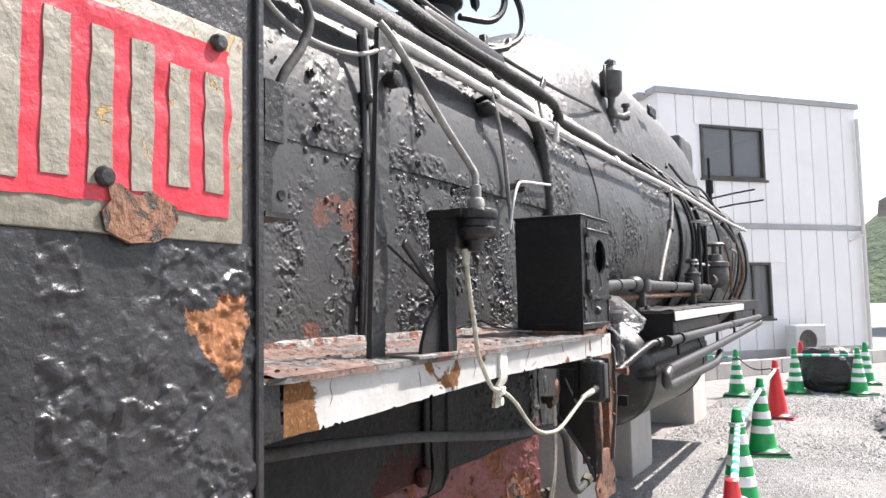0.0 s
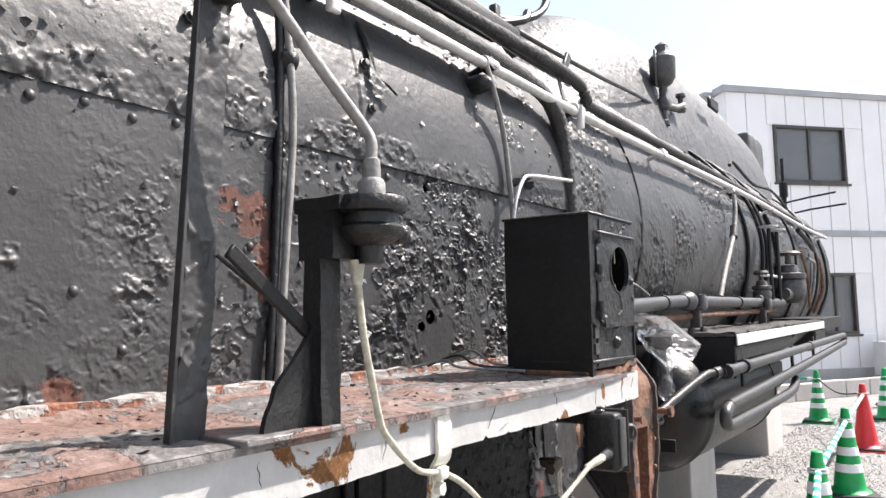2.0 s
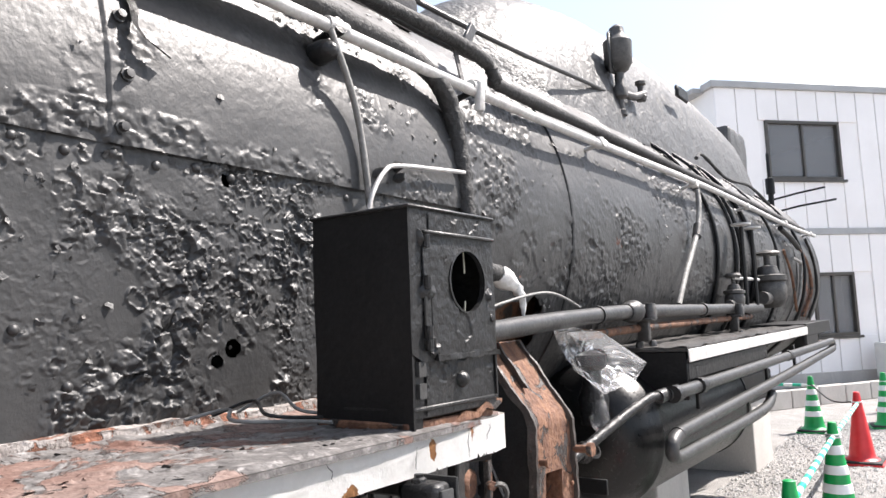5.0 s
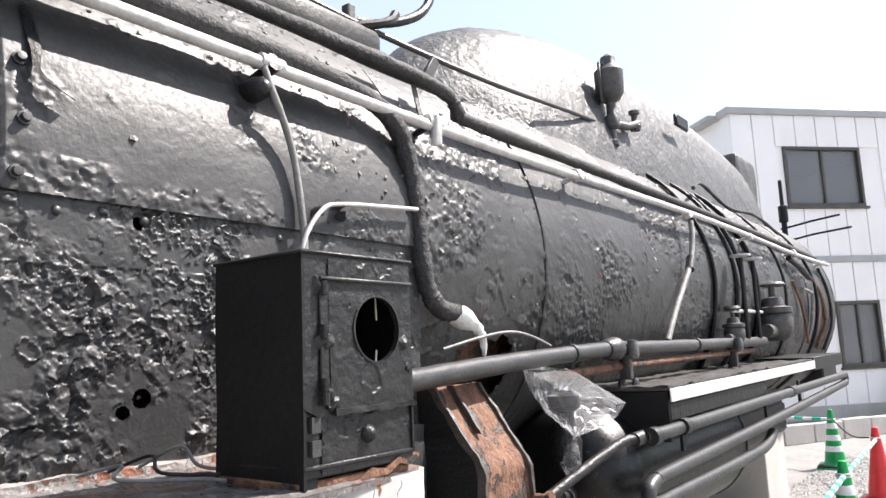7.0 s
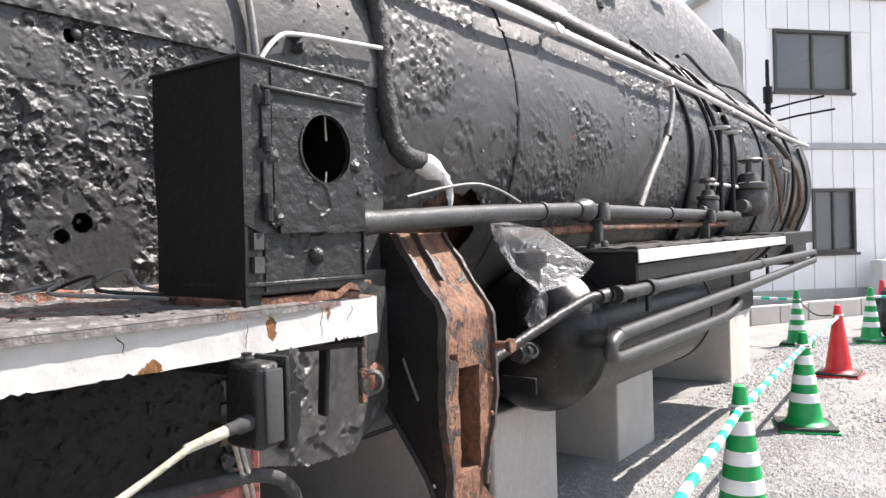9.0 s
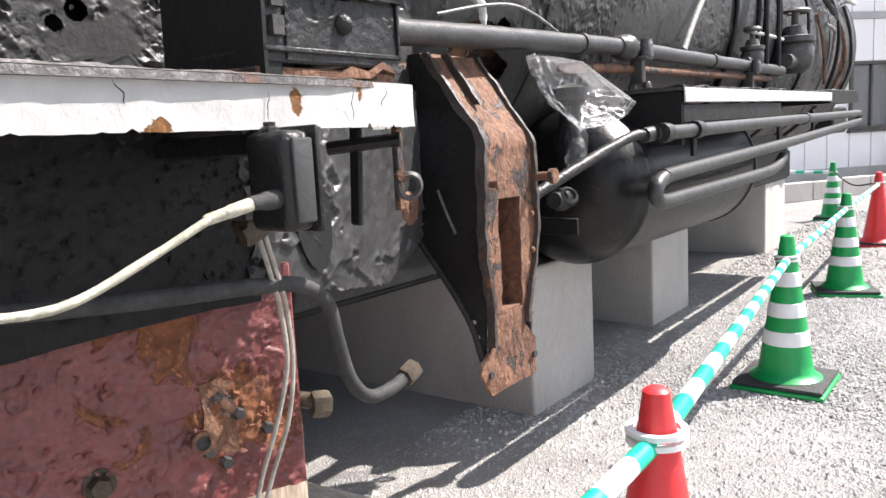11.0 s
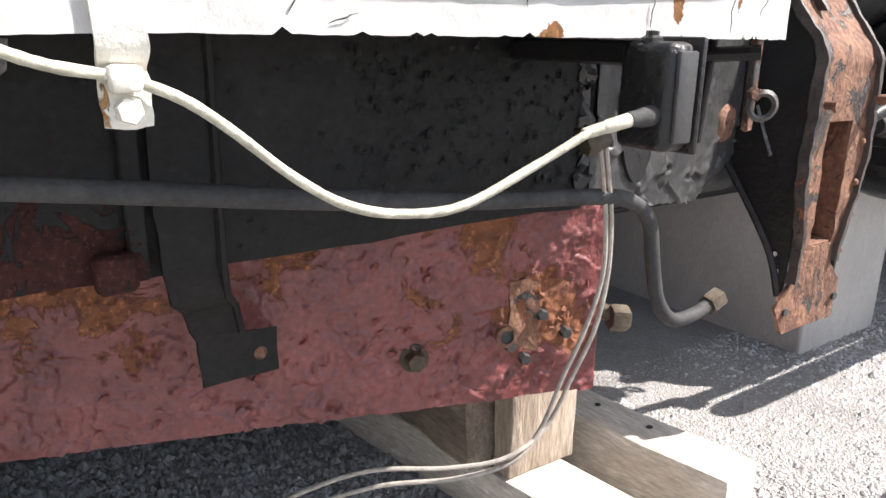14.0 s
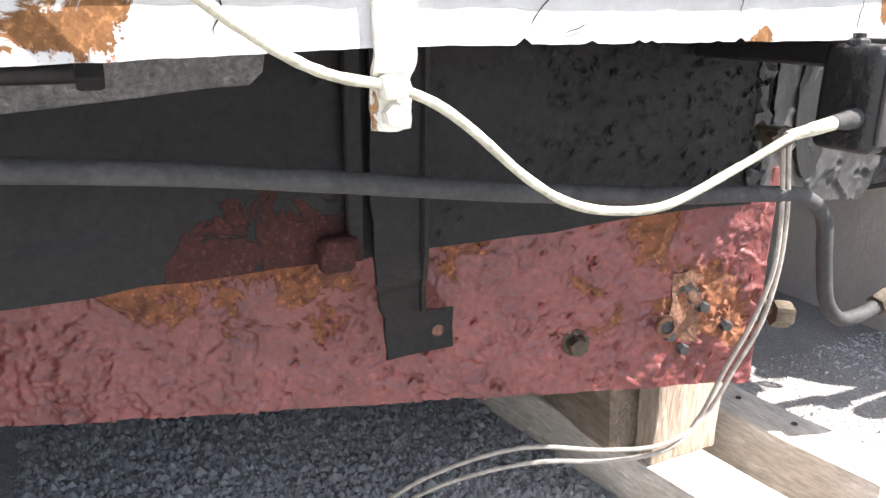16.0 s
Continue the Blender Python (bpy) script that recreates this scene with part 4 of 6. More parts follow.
bm = prism([(0.565, 1.408), (0.56, 1.43), (0.572, 1.445), (0.565, 1.468), (0.585, 1.466), (0.60, 1.456), (0.612, 1.454), (0.628, 1.464), (0.65, 1.454), (0.668, 1.447), (0.672, 1.428), (0.66, 1.41), (0.635, 1.398), (0.60, 1.395)], "x", -0.763, -0.7562)
part("rust_patch", bm, rust, plate, "bare rusted patch")

# ---- running board beside the firebox ----
deck_line = [(-0.79, 0.905), (-0.79, 1.2), (-0.79, 1.6), (-0.79, 2.0), (-0.79, 2.35), (-0.793, 2.5), (-0.797, 2.62), (-0.825, 2.668), (-0.95, 2.705), (-1.1, 2.73), (-1.27, 2.75)]
deck = part("running_board", prism([(-0.772, 0.905), (-0.773, 1.2), (-0.775, 1.55), (-0.774, 2.0), (-0.776, 2.25), (-0.782, 2.45), (-0.79, 2.55)] + deck_line[6:] + [(-1.35, 2.75), (-1.35, 0.80), (-0.85, 0.80), (-0.80, 0.85)], "z", 1.195, 1.205), rust_deck, loco, "rusty flaking running board plate")


def deck_place(X, Y):
    edge = np.interp(Y, [0.87, 1.55, 2.0, 2.25, 2.45, 2.55, 2.6], [-0.773, -0.776, -0.775, -0.777, -0.783, -0.792, -0.802])
    X = -1.27 + (X + 1.27) * (edge + 1.27) / 0.496
    return np.stack([X, Y, 0 * X + 1.206], -1), np.stack([0 * X, 0 * X, 1 + 0 * X], -1)


deck_field = blisters(160, -1.25, -0.8, 0.9, 2.6, 0.006, 0.03, 15)
skin("rust_scale", deck_place, np.linspace(-1.27, -0.774, 110), np.linspace(0.875, 2.595, 340), rust_deck, deck, "layer of rust scale",
     lift=lambda U, V: (np.clip(0.002 + 0.003 * cloud_noise(U * 16, V * 16, 31) + deck_field(U, V) * 0.3, 0.0005, 1) + peel(U, V, 9, 33, -0.5, 0.002, 0.004)) * np.clip((-0.774 - U) / 0.02, 0, 1) + 0.02 * np.clip((-1.2 - U) / 0.07, 0, 1))
edge_pts = smooth_line([(x, y, 0) for x, y in deck_line[:9]], 44)
bm = bmesh.new()
rnd = random.Random(11)
top, mid, low = [], [], []
for i, p in enumerate(edge_pts):
    w = 0.0015 * noise.noise(Vector((p.y * 30, 0, 1)))
    dip = 0.0012 * noise.noise(Vector((p.y * 31, 3, 0))) + 0.0008 * noise.noise(Vector((p.y * 173, 5, 0))) + (rnd.uniform(0.002, 0.007) if rnd.random() < 0.07 else 0)
    nrm = Vector((1, 0.0, 0)) if p.y < 2.6 else Vector((0.4, 0.9, 0)).normalized()
    top.append(bm.verts.new((p + nrm * (0.004 + w)) + Vector((0, 0, 1.2035))))
    mid.append(bm.verts.new((p + nrm * (0.003 - w * 2)) + Vector((0, 0, 1.17))))
    low.append(bm.verts.new((p + nrm * (0.004 + w)) + Vector((0, 0, 1.135 + dip - 0.024 * max(0.0, min(1.0, (1.7 - p.y) / 0.7))))))
for a, b in ((top, mid), (mid, low)):
    for i in range(len(a) - 1):
        bm.faces.new((a[i], a[i + 1], b[i + 1], b[i]))
bmesh.ops.solidify(bm, geom=bm.faces, thickness=0.007)
part("white_edge", bm, white, deck, "white painted edge strip, chipped and rusting")
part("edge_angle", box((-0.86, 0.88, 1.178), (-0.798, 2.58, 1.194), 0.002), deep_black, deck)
part("ledge", ragged((lambda b: (bmesh.ops.subdivide_edges(b, edges=list(b.edges), cuts=40, use_grid_fill=True), b)[1])(box((-1.29, 0.82, 1.20), (-1.228, 2.74, 1.232), 0)), 0.010, 30, "y"), crust, deck, "crusty ledge along the firebox foot")
part("end_block", ragged(box((-0.86, 0.842, 1.12), (-0.79, 0.903, 1.20), 0.004), 0.003, 30), black, deck)
# cracks in the white edge
for y, z, ln, an in ((1.02, 1.17, 0.05, 8), (1.31, 1.165, 0.035, -12), (1.55, 1.17, 0.05, 5), (1.86, 1.172, 0.05, 35), (1.90, 1.15, 0.03, 70), (2.12, 1.18, 0.03, -20), (2.33, 1.165, 0.04, 12), (2.49, 1.17, 0.055, -6), (2.56, 1.18, 0.03, 20)):
    b_ = tube([(-0.7835, y + math.sin(radians(an)) * ln * (f - 0.5) + 0.008 * noise.noise(Vector((f * 3 + y * 9, z * 7, 1.5))), z + math.cos(radians(an)) * ln * (f - 0.5)) for f in np.linspace(0, 1, 9)], [0.0002, 0.0005, 0.0008, 0.0006, 0.0009, 0.0007, 0.0008, 0.0004, 0.0002], 4)
    part("crack", b_, deep_black, deck)
# ---- equipment box on the board ----
eq = part("equipment_box", box((-1.022, 2.335, 1.240), (-0.79, 2.616, 1.248), 0.002), black, loco, "dented black sheet-steel box with a round opening")
part("back_sheet", box((-1.022, 2.341, 1.248), (-1.016, 2.610, 1.602), 0.001), black, eq)
# this end gets the darker paint to imitate its shaded side
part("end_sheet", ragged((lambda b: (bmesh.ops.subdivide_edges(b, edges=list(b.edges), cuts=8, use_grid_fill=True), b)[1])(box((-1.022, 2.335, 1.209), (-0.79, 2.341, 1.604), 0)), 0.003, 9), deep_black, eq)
part("end_sheet", box((-1.022, 2.610, 1.240), (-0.79, 2.616, 1.604), 0.001), black, eq)
# front sheet with the round hole
bm = bmesh.new()
hc, hr = (2.515, 1.472), 0.059
ring = [(hc[0] + hr * math.cos(a), hc[1] + hr * math.sin(a)) for a in (2 * math.pi * i / 40 for i in range(40))]


def rim(a):
    y0, y1, z0, z1 = 2.335, 2.616, 1.325, 1.602
    c, s = math.cos(a), math.sin(a)
    k = min(((y1 - hc[0]) / c if c > 1e-6 else (y0 - hc[0]) / c if c < -1e-6 else 9), ((z1 - hc[1]) / s if s > 1e-6 else (z0 - hc[1]) / s if s < -1e-6 else 9))
    return (hc[0] + k * c, hc[1] + k * s)


for x, flip in ((-0.79, False), (-0.796, True)):
    inner = [bm.verts.new((x, y, z)) for y, z in ring]
    outer = [bm.verts.new((x, *rim(2 * math.pi * i / 40))) for i in range(40)]
    for i in range(40):
        f = (inner[i], outer[i], outer[(i + 1) % 40], inner[(i + 1) % 40])
        bm.faces.new(f)
    if x == -0.79:
        first = inner
    else:
        for i in range(40):
            bm.faces.new((first[i], inner[i], inner[(i + 1) % 40], first[(i + 1) % 40]))
part("front_sheet", bm, black, eq, smooth=False)
part("lower_panel", box((-0.803, 2.337, 1.226), (-0.797, 2.614, 1.34), 0.002), black, eq)
part("panel_slot", box((-0.80, 2.547, 1.292), (-0.7955, 2.572, 1.299), 0), rubber, eq)
for z in (1.30, 1.262):
    part("panel_slot", box((-0.80, 2.352, z), (-0.7885, 2.372, z + 0.026), 0), rubber, eq)
part("box_lid", box((-1.028, 2.329, 1.600), (-0.784, 2.622, 1.607), 0.003), black, eq, "slightly bowed black lid")
part("drip_rib", box((-0.79, 2.37, 1.556), (-0.779, 2.612, 1.562), 0.002), pipe_black, eq)
part("hinge_strip", box((-0.79, 2.372, 1.345), (-0.785, 2.392, 1.545), 0.002), black, eq)
for z in (1.53, 1.455, 1.365, 1.345):
    part("hinge_knuckle", lathe((-0.782, 2.378, z), (-0.782, 2.378, z + 0.024), [(0, 0.007), (0.024, 0.007)], 8), black, eq)
for y, z in ((2.49, 1.287),):
    part("bolt", lathe((-0.797, y, z), (-0.7, y, z), [(0, 0.017), (0.008, 0.016), (0.016, 0.009), (0.02, 0)], 8), black, eq)
part("inner_wire", tube([(-0.81, 2.535, 1.6), (-0.808, 2.537, 1.49)], 0.002, 6, tube([(-0.81, 2.533, 1.405), (-0.808, 2.535, 1.435)], 0.002, 6)), cable_cream, eq)
for y0, y1 in ((2.345, 2.375), (2.575, 2.606)):
    for x0 in (-1.01, -0.83):
        part("foot", box((x0, y0, 1.206), (x0 + 0.03, y1, 1.246), 0.003), deep_black, eq)
part("base_sheet", ragged(box((-1.02, 2.33, 1.205), (-0.80, 2.61, 1.222), 0.003), 0.006, 30), rust, eq)
bm = prism([(2.47, 1.208), (2.50, 1.226), (2.54, 1.219), (2.57, 1.236), (2.60, 1.228), (2.628, 1.238), (2.625, 1.228), (2.60, 1.218), (2.57, 1.225), (2.54, 1.209)], "x", -0.90, -0.79)
part("curled_scrap", bm, rust, deck, "curled scrap of rusted sheet")
part("door_lip", ragged((lambda b: (bmesh.ops.subdivide_edges(b, edges=list(b.edges), cuts=14, use_grid_fill=True), b)[1])(box((-0.79, 2.40, 1.326), (-0.782, 2.614, 1.336), 0)), 0.004, 45), black, eq)
part("hole_rim", lathe((-0.789, 2.515, 1.472), (-0.7, 2.515, 1.472), [(0.0, 0.059), (0.0, 0.063), (0.004, 0.063), (0.0045, 0.059), (0.0, 0.059)], 40), black, eq)
for y, z, r in ((2.372, 1.548, 0.012), (2.384, 1.545, 0.011), (2.376, 1.452, 0.011), (2.39, 1.45, 0.013), (2.388, 1.36, 0.014), (2.40, 1.345, 0.012), (2.59, 1.445, 0.012), (2.60, 1.40, 0.009)):
    part("paint_lump", ragged(lathe((-0.79, y, z), (-0.7, y, z), [(0, r * 1.3), (r * 0.4, r), (r * 0.7, r * 0.5), (r * 0.75, 0)], 9), 0.006, 90), black, eq)
skin("box_paint", lambda Y, Z: wall_plane(-0.7895)(Y, Z), np.linspace(2.395, 2.612, 90), np.linspace(1.335, 1.595, 110), black, eq, "peeling black paint",
     lift=lambda U, V: np.clip(0.0008 + peel(U, V, 18, 86, -0.9, 0.0015, 0.003) + 0.0012 * cloud_noise(U * 25, V * 25, 87), 0.0002, 1),
     skip=lambda U, V: np.hypot(U - 2.515, V - 1.472) < 0.061)
skin("flap_paint", lambda Y, Z: wall_plane(-0.7965)(Y, Z), np.linspace(2.378, 2.612, 90), np.linspace(1.23, 1.328, 38), black, eq, "peeling black paint",
     lift=lambda U, V: np.clip(0.0008 + peel(U, V, 20, 88, -0.7, 0.0015, 0.004) + 0.001 * cloud_noise(U * 25, V * 25, 89), 0.0002, 1))

# ---- stand with the round lamp fitting ----
def dense(lo, hi, cuts, amount, freq, bevel=0.0):
    """A box with a slightly uneven surface."""
    b = box(lo, hi, bevel)
    bmesh.ops.subdivide_edges(b, edges=list(b.edges), cuts=cuts, use_grid_fill=True)
    return ragged(b, amount, freq)


stand = part("fitting_stand", dense((-0.80, 1.40, 1.206), (-0.767, 1.437, 1.44), 8, 0.003, 30), black, loco, "black steel post with a gusset foot")
part("gusset", ragged((lambda b: (bmesh.ops.subdivide_edges(b, edges=list(b.edges), cuts=3), b)[1])(prism([(1.315, 1.206), (1.404, 1.206), (1.404, 1.345), (1.365, 1.30), (1.335, 1.27), (1.32, 1.24)], "x", -0.79, -0.782)), 0.005, 25), black, stand)
part("stand_foot", ragged(box((-0.88, 1.27, 1.205), (-0.76, 1.44, 1.214), 0.002), 0.003, 20), rust_deck, stand)
part("brace", box((-0.004, -0.011, 0), (0.004, 0.009, 0.17), 0.002, None, Matrix.Translation((-0.79, 1.40, 1.338)) @ Matrix.Rotation(radians(52), 4, "X")), deep_black, stand)
part("thin_brace", tube([(-0.79, 1.398, 1.34), (-0.845, 1.29, 1.44)], 0.003, 6), deep_black, stand)
fit_c = Vector((-0.748, 1.452, 1.424))
up = Vector((0, 0, 1))
disc_c = fit_c + Vector((0.02, 0.005, 0))
fitting = part("round_fitting", lathe(disc_c, disc_c + up, [(0.006, 0.0), (0.006, 0.016), (0.03, 0.019), (0.034, 0.028), (0.041, 0.042), (0.046, 0.047), (0.055, 0.048), (0.06, 0.041), (0.074, 0.04), (0.077, 0.05), (0.082, 0.053), (0.092, 0.053), (0.097, 0.05), (0.099, 0)], 30), black, loco, "round black cast junction fitting")
part("lid_plate", dense((-0.814, 1.397, 1.501), (-0.73, 1.487, 1.520), 6, 0.003, 30), black, fitting, "black lid plate with thick paint")
part("side_block", dense((-0.81, 1.40, 1.437), (-0.745, 1.465, 1.51), 5, 0.004, 30), black, fitting)
part("boss", lathe(fit_c + Vector((0.02, 0.02, 0.05)), fit_c + Vector((0.06, 0.09, 0.05)), [(0, 0.012), (0.028, 0.012), (0.03, 0.015), (0.04, 0.015), (0.044, 0.01), (0.05, 0.0)], 14), black, fitting)
part("cover_screw", hexnut(fit_c + Vector((0.03, 0.035, 0.085)), fit_c + Vector((0.03, 0.035, 0.108)), 0.007), deep_black, fitting)
part("neck", lathe(fit_c - up * 0.022, fit_c, [(0, 0.008), (0.012, 0.0085), (0.03, 0.011), (0.034, 0.013)], 14), cable_cream, fitting, "cream cable sleeve")
part("collar", lathe(fit_c + Vector((0.028, 0.0, 0.098)), fit_c + Vector((0.028, 0.0, 0.3)), [(0, 0.019), (0.02, 0.019), (0.024, 0.016), (0.026, 0.013), (0.052, 0.012), (0.054, 0.009), (0.058, 0.0)], 14), cable_grey, fitting, "grey conduit collar")

# upright strip from the board
strip = part("upright_strip", (lambda b: (box((-0.856, 1.224, 1.206), (-0.850, 1.275, 1.9), 0.001, b), box((-0.856, 1.222, 1.206), (-0.843, 1.228, 1.9), 0.001, b), b)[-1])(bmesh.new()), boiler_black, loco, "tall black angle-iron upright")
bmesh_m = Matrix.Rotation(radians(-3.6), 4, "X")
strip.data.transform(Matrix.Translation(Vector((-0.85, 1.25, 1.2)) - BASE[loco]) @ bmesh_m @ Matrix.Translation(BASE[loco] - Vector((-0.85, 1.25, 1.2))))
skin("strip_paint", lambda Y, Z: (np.stack([0 * Y - 0.8495, Y + 0.063 * (Z - 1.2), Z], -1), np.stack([1 + 0 * Y, 0 * Y, 0 * Y], -1)), np.linspace(1.228, 1.275, 18), np.linspace(1.208, 1.895, 220), boiler_black, strip, "flaking black paint",
     lift=lambda U, V: 0.001 + peel(U, V, 16, 95, -0.6, 0.0025, 0.006) + 0.0015 * cloud_noise(U * 30, V * 30, 96) + chips(U, V, 38, 197, np.clip(0.5 + cloud_noise(U * 9, V * 9, 198, 2), 0, 1), 0.2, 0.05))
part("hook", lathe((-0.845, 1.292, 1.79), (-0.80, 1.292, 1.79), [(0, 0.014), (0.012, 0.02), (0.03, 0.018), (0.036, 0.0)], 10), black, strip)

# cab corner post with its hose
post = part("corner_bracket", dense((-0.83, 0.843, 1.458), (-0.776, 0.904, 1.655), 9, 0.003, 40), boiler_black, loco, "black bracket with a socket on the cab corner")
part("socket", dense((-0.835, 0.842, 1.57), (-0.766, 0.884, 1.666), 6, 0.002, 50), black, post, "black socket for the hose")
part("lip", dense((-0.832, 0.841, 1.452), (-0.764, 0.908, 1.460), 6, 0.002, 50), black, post)
part("rib", dense((-0.778, 0.843, 1.458), (-0.770, 0.862, 1.58), 6, 0.002, 50), black, post)
part("bolt_hole", lathe((-0.7765, 0.888, 1.49), (-0.70, 0.888, 1.49), [(0, 0.0), (0.0, 0.009), (0.004, 0.0085), (0.004, 0.005), (0.001, 0.0)], 12), deep_black, post)
part("post_hose", tube(smooth_line([(-0.79, 0.882, 1.628), (-0.785, 0.905, 1.69), (-0.785, 0.95, 1.75), (-0.785, 0.97, 1.81), (-0.80, 0.94, 1.87), (-0.84, 0.88, 1.92)], 6), 0.0085, 10), rubber, loco, "black rubber hose loop")

# cables
part("drooping_cable", tube(smooth_line([(-0.78, 0.83, 1.83), (-0.80, 0.90, 1.80), (-0.82, 1.02, 1.79), (-0.84, 1.18, 1.815), (-0.85, 1.29, 1.86)], 6), 0.0048, 8), cable_grey, loco)
part("conduit", tube(smooth_line([(-0.72, 1.452, 1.575), (-0.722, 1.454, 1.60), (-0.733, 1.448, 1.625), (-0.758, 1.388, 1.70), (-0.783, 1.302, 1.80), (-0.80, 1.25, 1.86), (-0.815, 1.225, 1.89)], 6), 0.0082, 10, wobble=0.03), cable_grey, loco, "dull grey conduit hose")
lamp_cable = [(-0.747, 1.452, 1.425), (-0.745, 1.452, 1.39), (-0.742, 1.458, 1.33), (-0.742, 1.475, 1.265), (-0.748, 1.50, 1.205), (-0.755, 1.535, 1.172), (-0.765, 1.575, 1.145), (-0.775, 1.612, 1.124), (-0.785, 1.65, 1.11), (-0.79, 1.70, 1.10), (-0.79, 1.745, 1.083), (-0.785, 1.785, 1.055),
              (-0.782, 1.845, 1.005), (-0.778, 1.90, 0.972), (-0.772, 1.96, 0.958), (-0.765, 2.03, 0.96), (-0.757, 2.122, 0.996), (-0.748, 2.20, 1.032)]
part("lamp_cable", tube(smooth_line(lamp_cable, 6), 0.0052, 10, wobble=0.07), cable_cream, loco, "cream painted cable hanging below the edge")
part("cable_sleeve", lathe((-0.752, 2.19, 1.028), (-0.738, 2.252, 1.043), [(0, 0.006), (0.004, 0.0072), (0.03, 0.0076), (0.034, 0.0086), (0.062, 0.0088), (0.066, 0.007)], 14), cable_cream, loco)
bm = bmesh.new()
rows_s = [[bm.verts.new(q) for q in ((x + 0.003, a, z), (x + 0.003, b, z), (x - 0.003, b, z), (x - 0.003, a, z))] for x, a, b, z in
          ((-0.783, 1.682, 1.722, 1.205), (-0.783, 1.682, 1.722, 1.13), (-0.80, 1.685, 1.726, 1.105), (-0.806, 1.687, 1.727, 1.058))]
for p, q in zip(rows_s, rows_s[1:]):
    for j in range(4):
        bm.faces.new((p[j], p[(j + 1) % 4], q[(j + 1) % 4], q[j]))
bm.faces.new(rows_s[0])
bm.faces.new(rows_s[-1][::-1])
bmesh.ops.subdivide_edges(bm, edges=[e for e in bm.edges if e.calc_length() > 0.02], cuts=4, use_grid_fill=True)
hang = part("cable_strap", ragged(bm, 0.004, 50), strap_white, loco, "flaking white strap holding the cable")
part("strap_bolt", ragged(hexnut((-0.801, 1.706, 1.073), (-0.788, 1.706, 1.073), 0.012, lathe((-0.804, 1.706, 1.073), (-0.7, 1.706, 1.073), [(0, 0.016), (0.004, 0.016), (0.005, 0.01)], 14)), 0.002, 90), strap_white, hang)
part("strap_clip", ragged(box((-0.80, 1.690, 1.088), (-0.781, 1.718, 1.110), 0.005, seg=2), 0.003, 60), strap_white, hang)
# firebox hoses
for pts, r, m in (([(-1.245, 2.63, 2.16), (-1.235, 2.65, 2.09), (-1.235, 2.685, 2.02), (-1.235, 2.72, 1.92), (-1.23, 2.742, 1.75), (-1.215, 2.735, 1.60)], 0.009, cable_grey),
                  ([(-1.21, 2.70, 1.61), (-1.2, 2.72, 1.72), (-1.21, 2.79, 1.80), (-1.22, 2.86, 1.825), (-1.225, 3.02, 1.842), (-1.225, 3.19, 1.856)], 0.0062, rail_white),
                  ([(-1.245, 1.775, 2.14), (-1.24, 1.785, 2.0), (-1.235, 1.795, 1.85), (-1.235, 1.795, 1.72), (-1.235, 1.78, 1.55), (-1.235, 1.765, 1.35), (-1.23, 1.75, 1.22)], 0.0085, cable_grey),
                  ([(-1.255, 1.765, 2.12), (-1.252, 1.775, 1.95), (-1.25, 1.765, 1.6), (-1.245, 1.74, 1.22)], 0.010, black)):
    part("side_hose", tube(smooth_line(pts, 8), r, 10, wobble=0.06), m, loco)
for y, z in ((2.63, 2.09), (1.795, 1.93)):
    part("hose_clamp", lathe((-1.30, y, z), (-1.2, y, z), [(0, 0.03), (0.03, 0.032), (0.06, 0.026), (0.075, 0.012), (0.077, 0)], 12), black, loco)
for k in range(3):
    y = 2.17 + 0.06 * k
    part("loose_wire", tube(smooth_line([(-1.20, y, 1.235), (-1.14, y + 0.05, 1.25 + 0.01 * k), (-1.06, y + 0.02 * k, 1.238), (-1.0, y + 0.12, 1.225), (-0.96, y + 0.14, 1.222)], 6), 0.0035, 7), black if k % 2 else cable_grey, loco)

for y, z in ((2.88, 1.83), (2.885, 1.80), (2.80, 1.80)):
    part("wire_clip", ragged(lathe((-1.25, y, z), (-1.2, y, z), [(0, 0.016), (0.012, 0.014), (0.03, 0.008), (0.032, 0)], 9), 0.008, 70), boiler_black, loco)

# ---- handrail and pipes along the boiler ----
rail_pts = [(-1.25, y, 2.158 + 0.012 * math.sin(y * 1.3)) for y in np.linspace(0.86, 9.65, 60)]
rail = part("handrail", tube(rail_pts, 0.017, 12, wobble=0.03), rail_white, loco, "long white-painted boiler handrail")
for y in (1.93, 2.66, 3.32, 4.32, 5.66, 6.9, 8.2, 9.4):
    part("rail_bracket", lathe((-1.36, y, 2.13), (-1.24, y, 2.16), [(0, 0.02), (0.03, 0.02), (0.035, 0.011), (0.085, 0.011), (0.095, 0.024), (0.13, 0.024), (0.132, 0)], 10), rail_white if y > 3.4 else black, rail)
    part("rail_sleeve", tube([(-1.25, y - 0.035, 2.16), (-1.25, y + 0.035, 2.16)], 0.0205, 12), rail_white, rail)
for y in (1.93, 3.32):
    part("rail_cloth", ragged(box((-1.245, y - 0.02, 2.08), (-1.228, y + 0.02, 2.17), 0.006, seg=2), 0.012, 40), rail_white, rail)
    part("rail_strap", box((-1.30, y - 0.012, 2.17), (-1.294, y + 0.012, 2.34), 0.002, None, Matrix.Translation((-1.3, y, 2.17)) @ Matrix.Rotation(radians(-12), 4, "Y") @ Matrix.Translation((1.3, -y, -2.17))), valve_grey, rail)
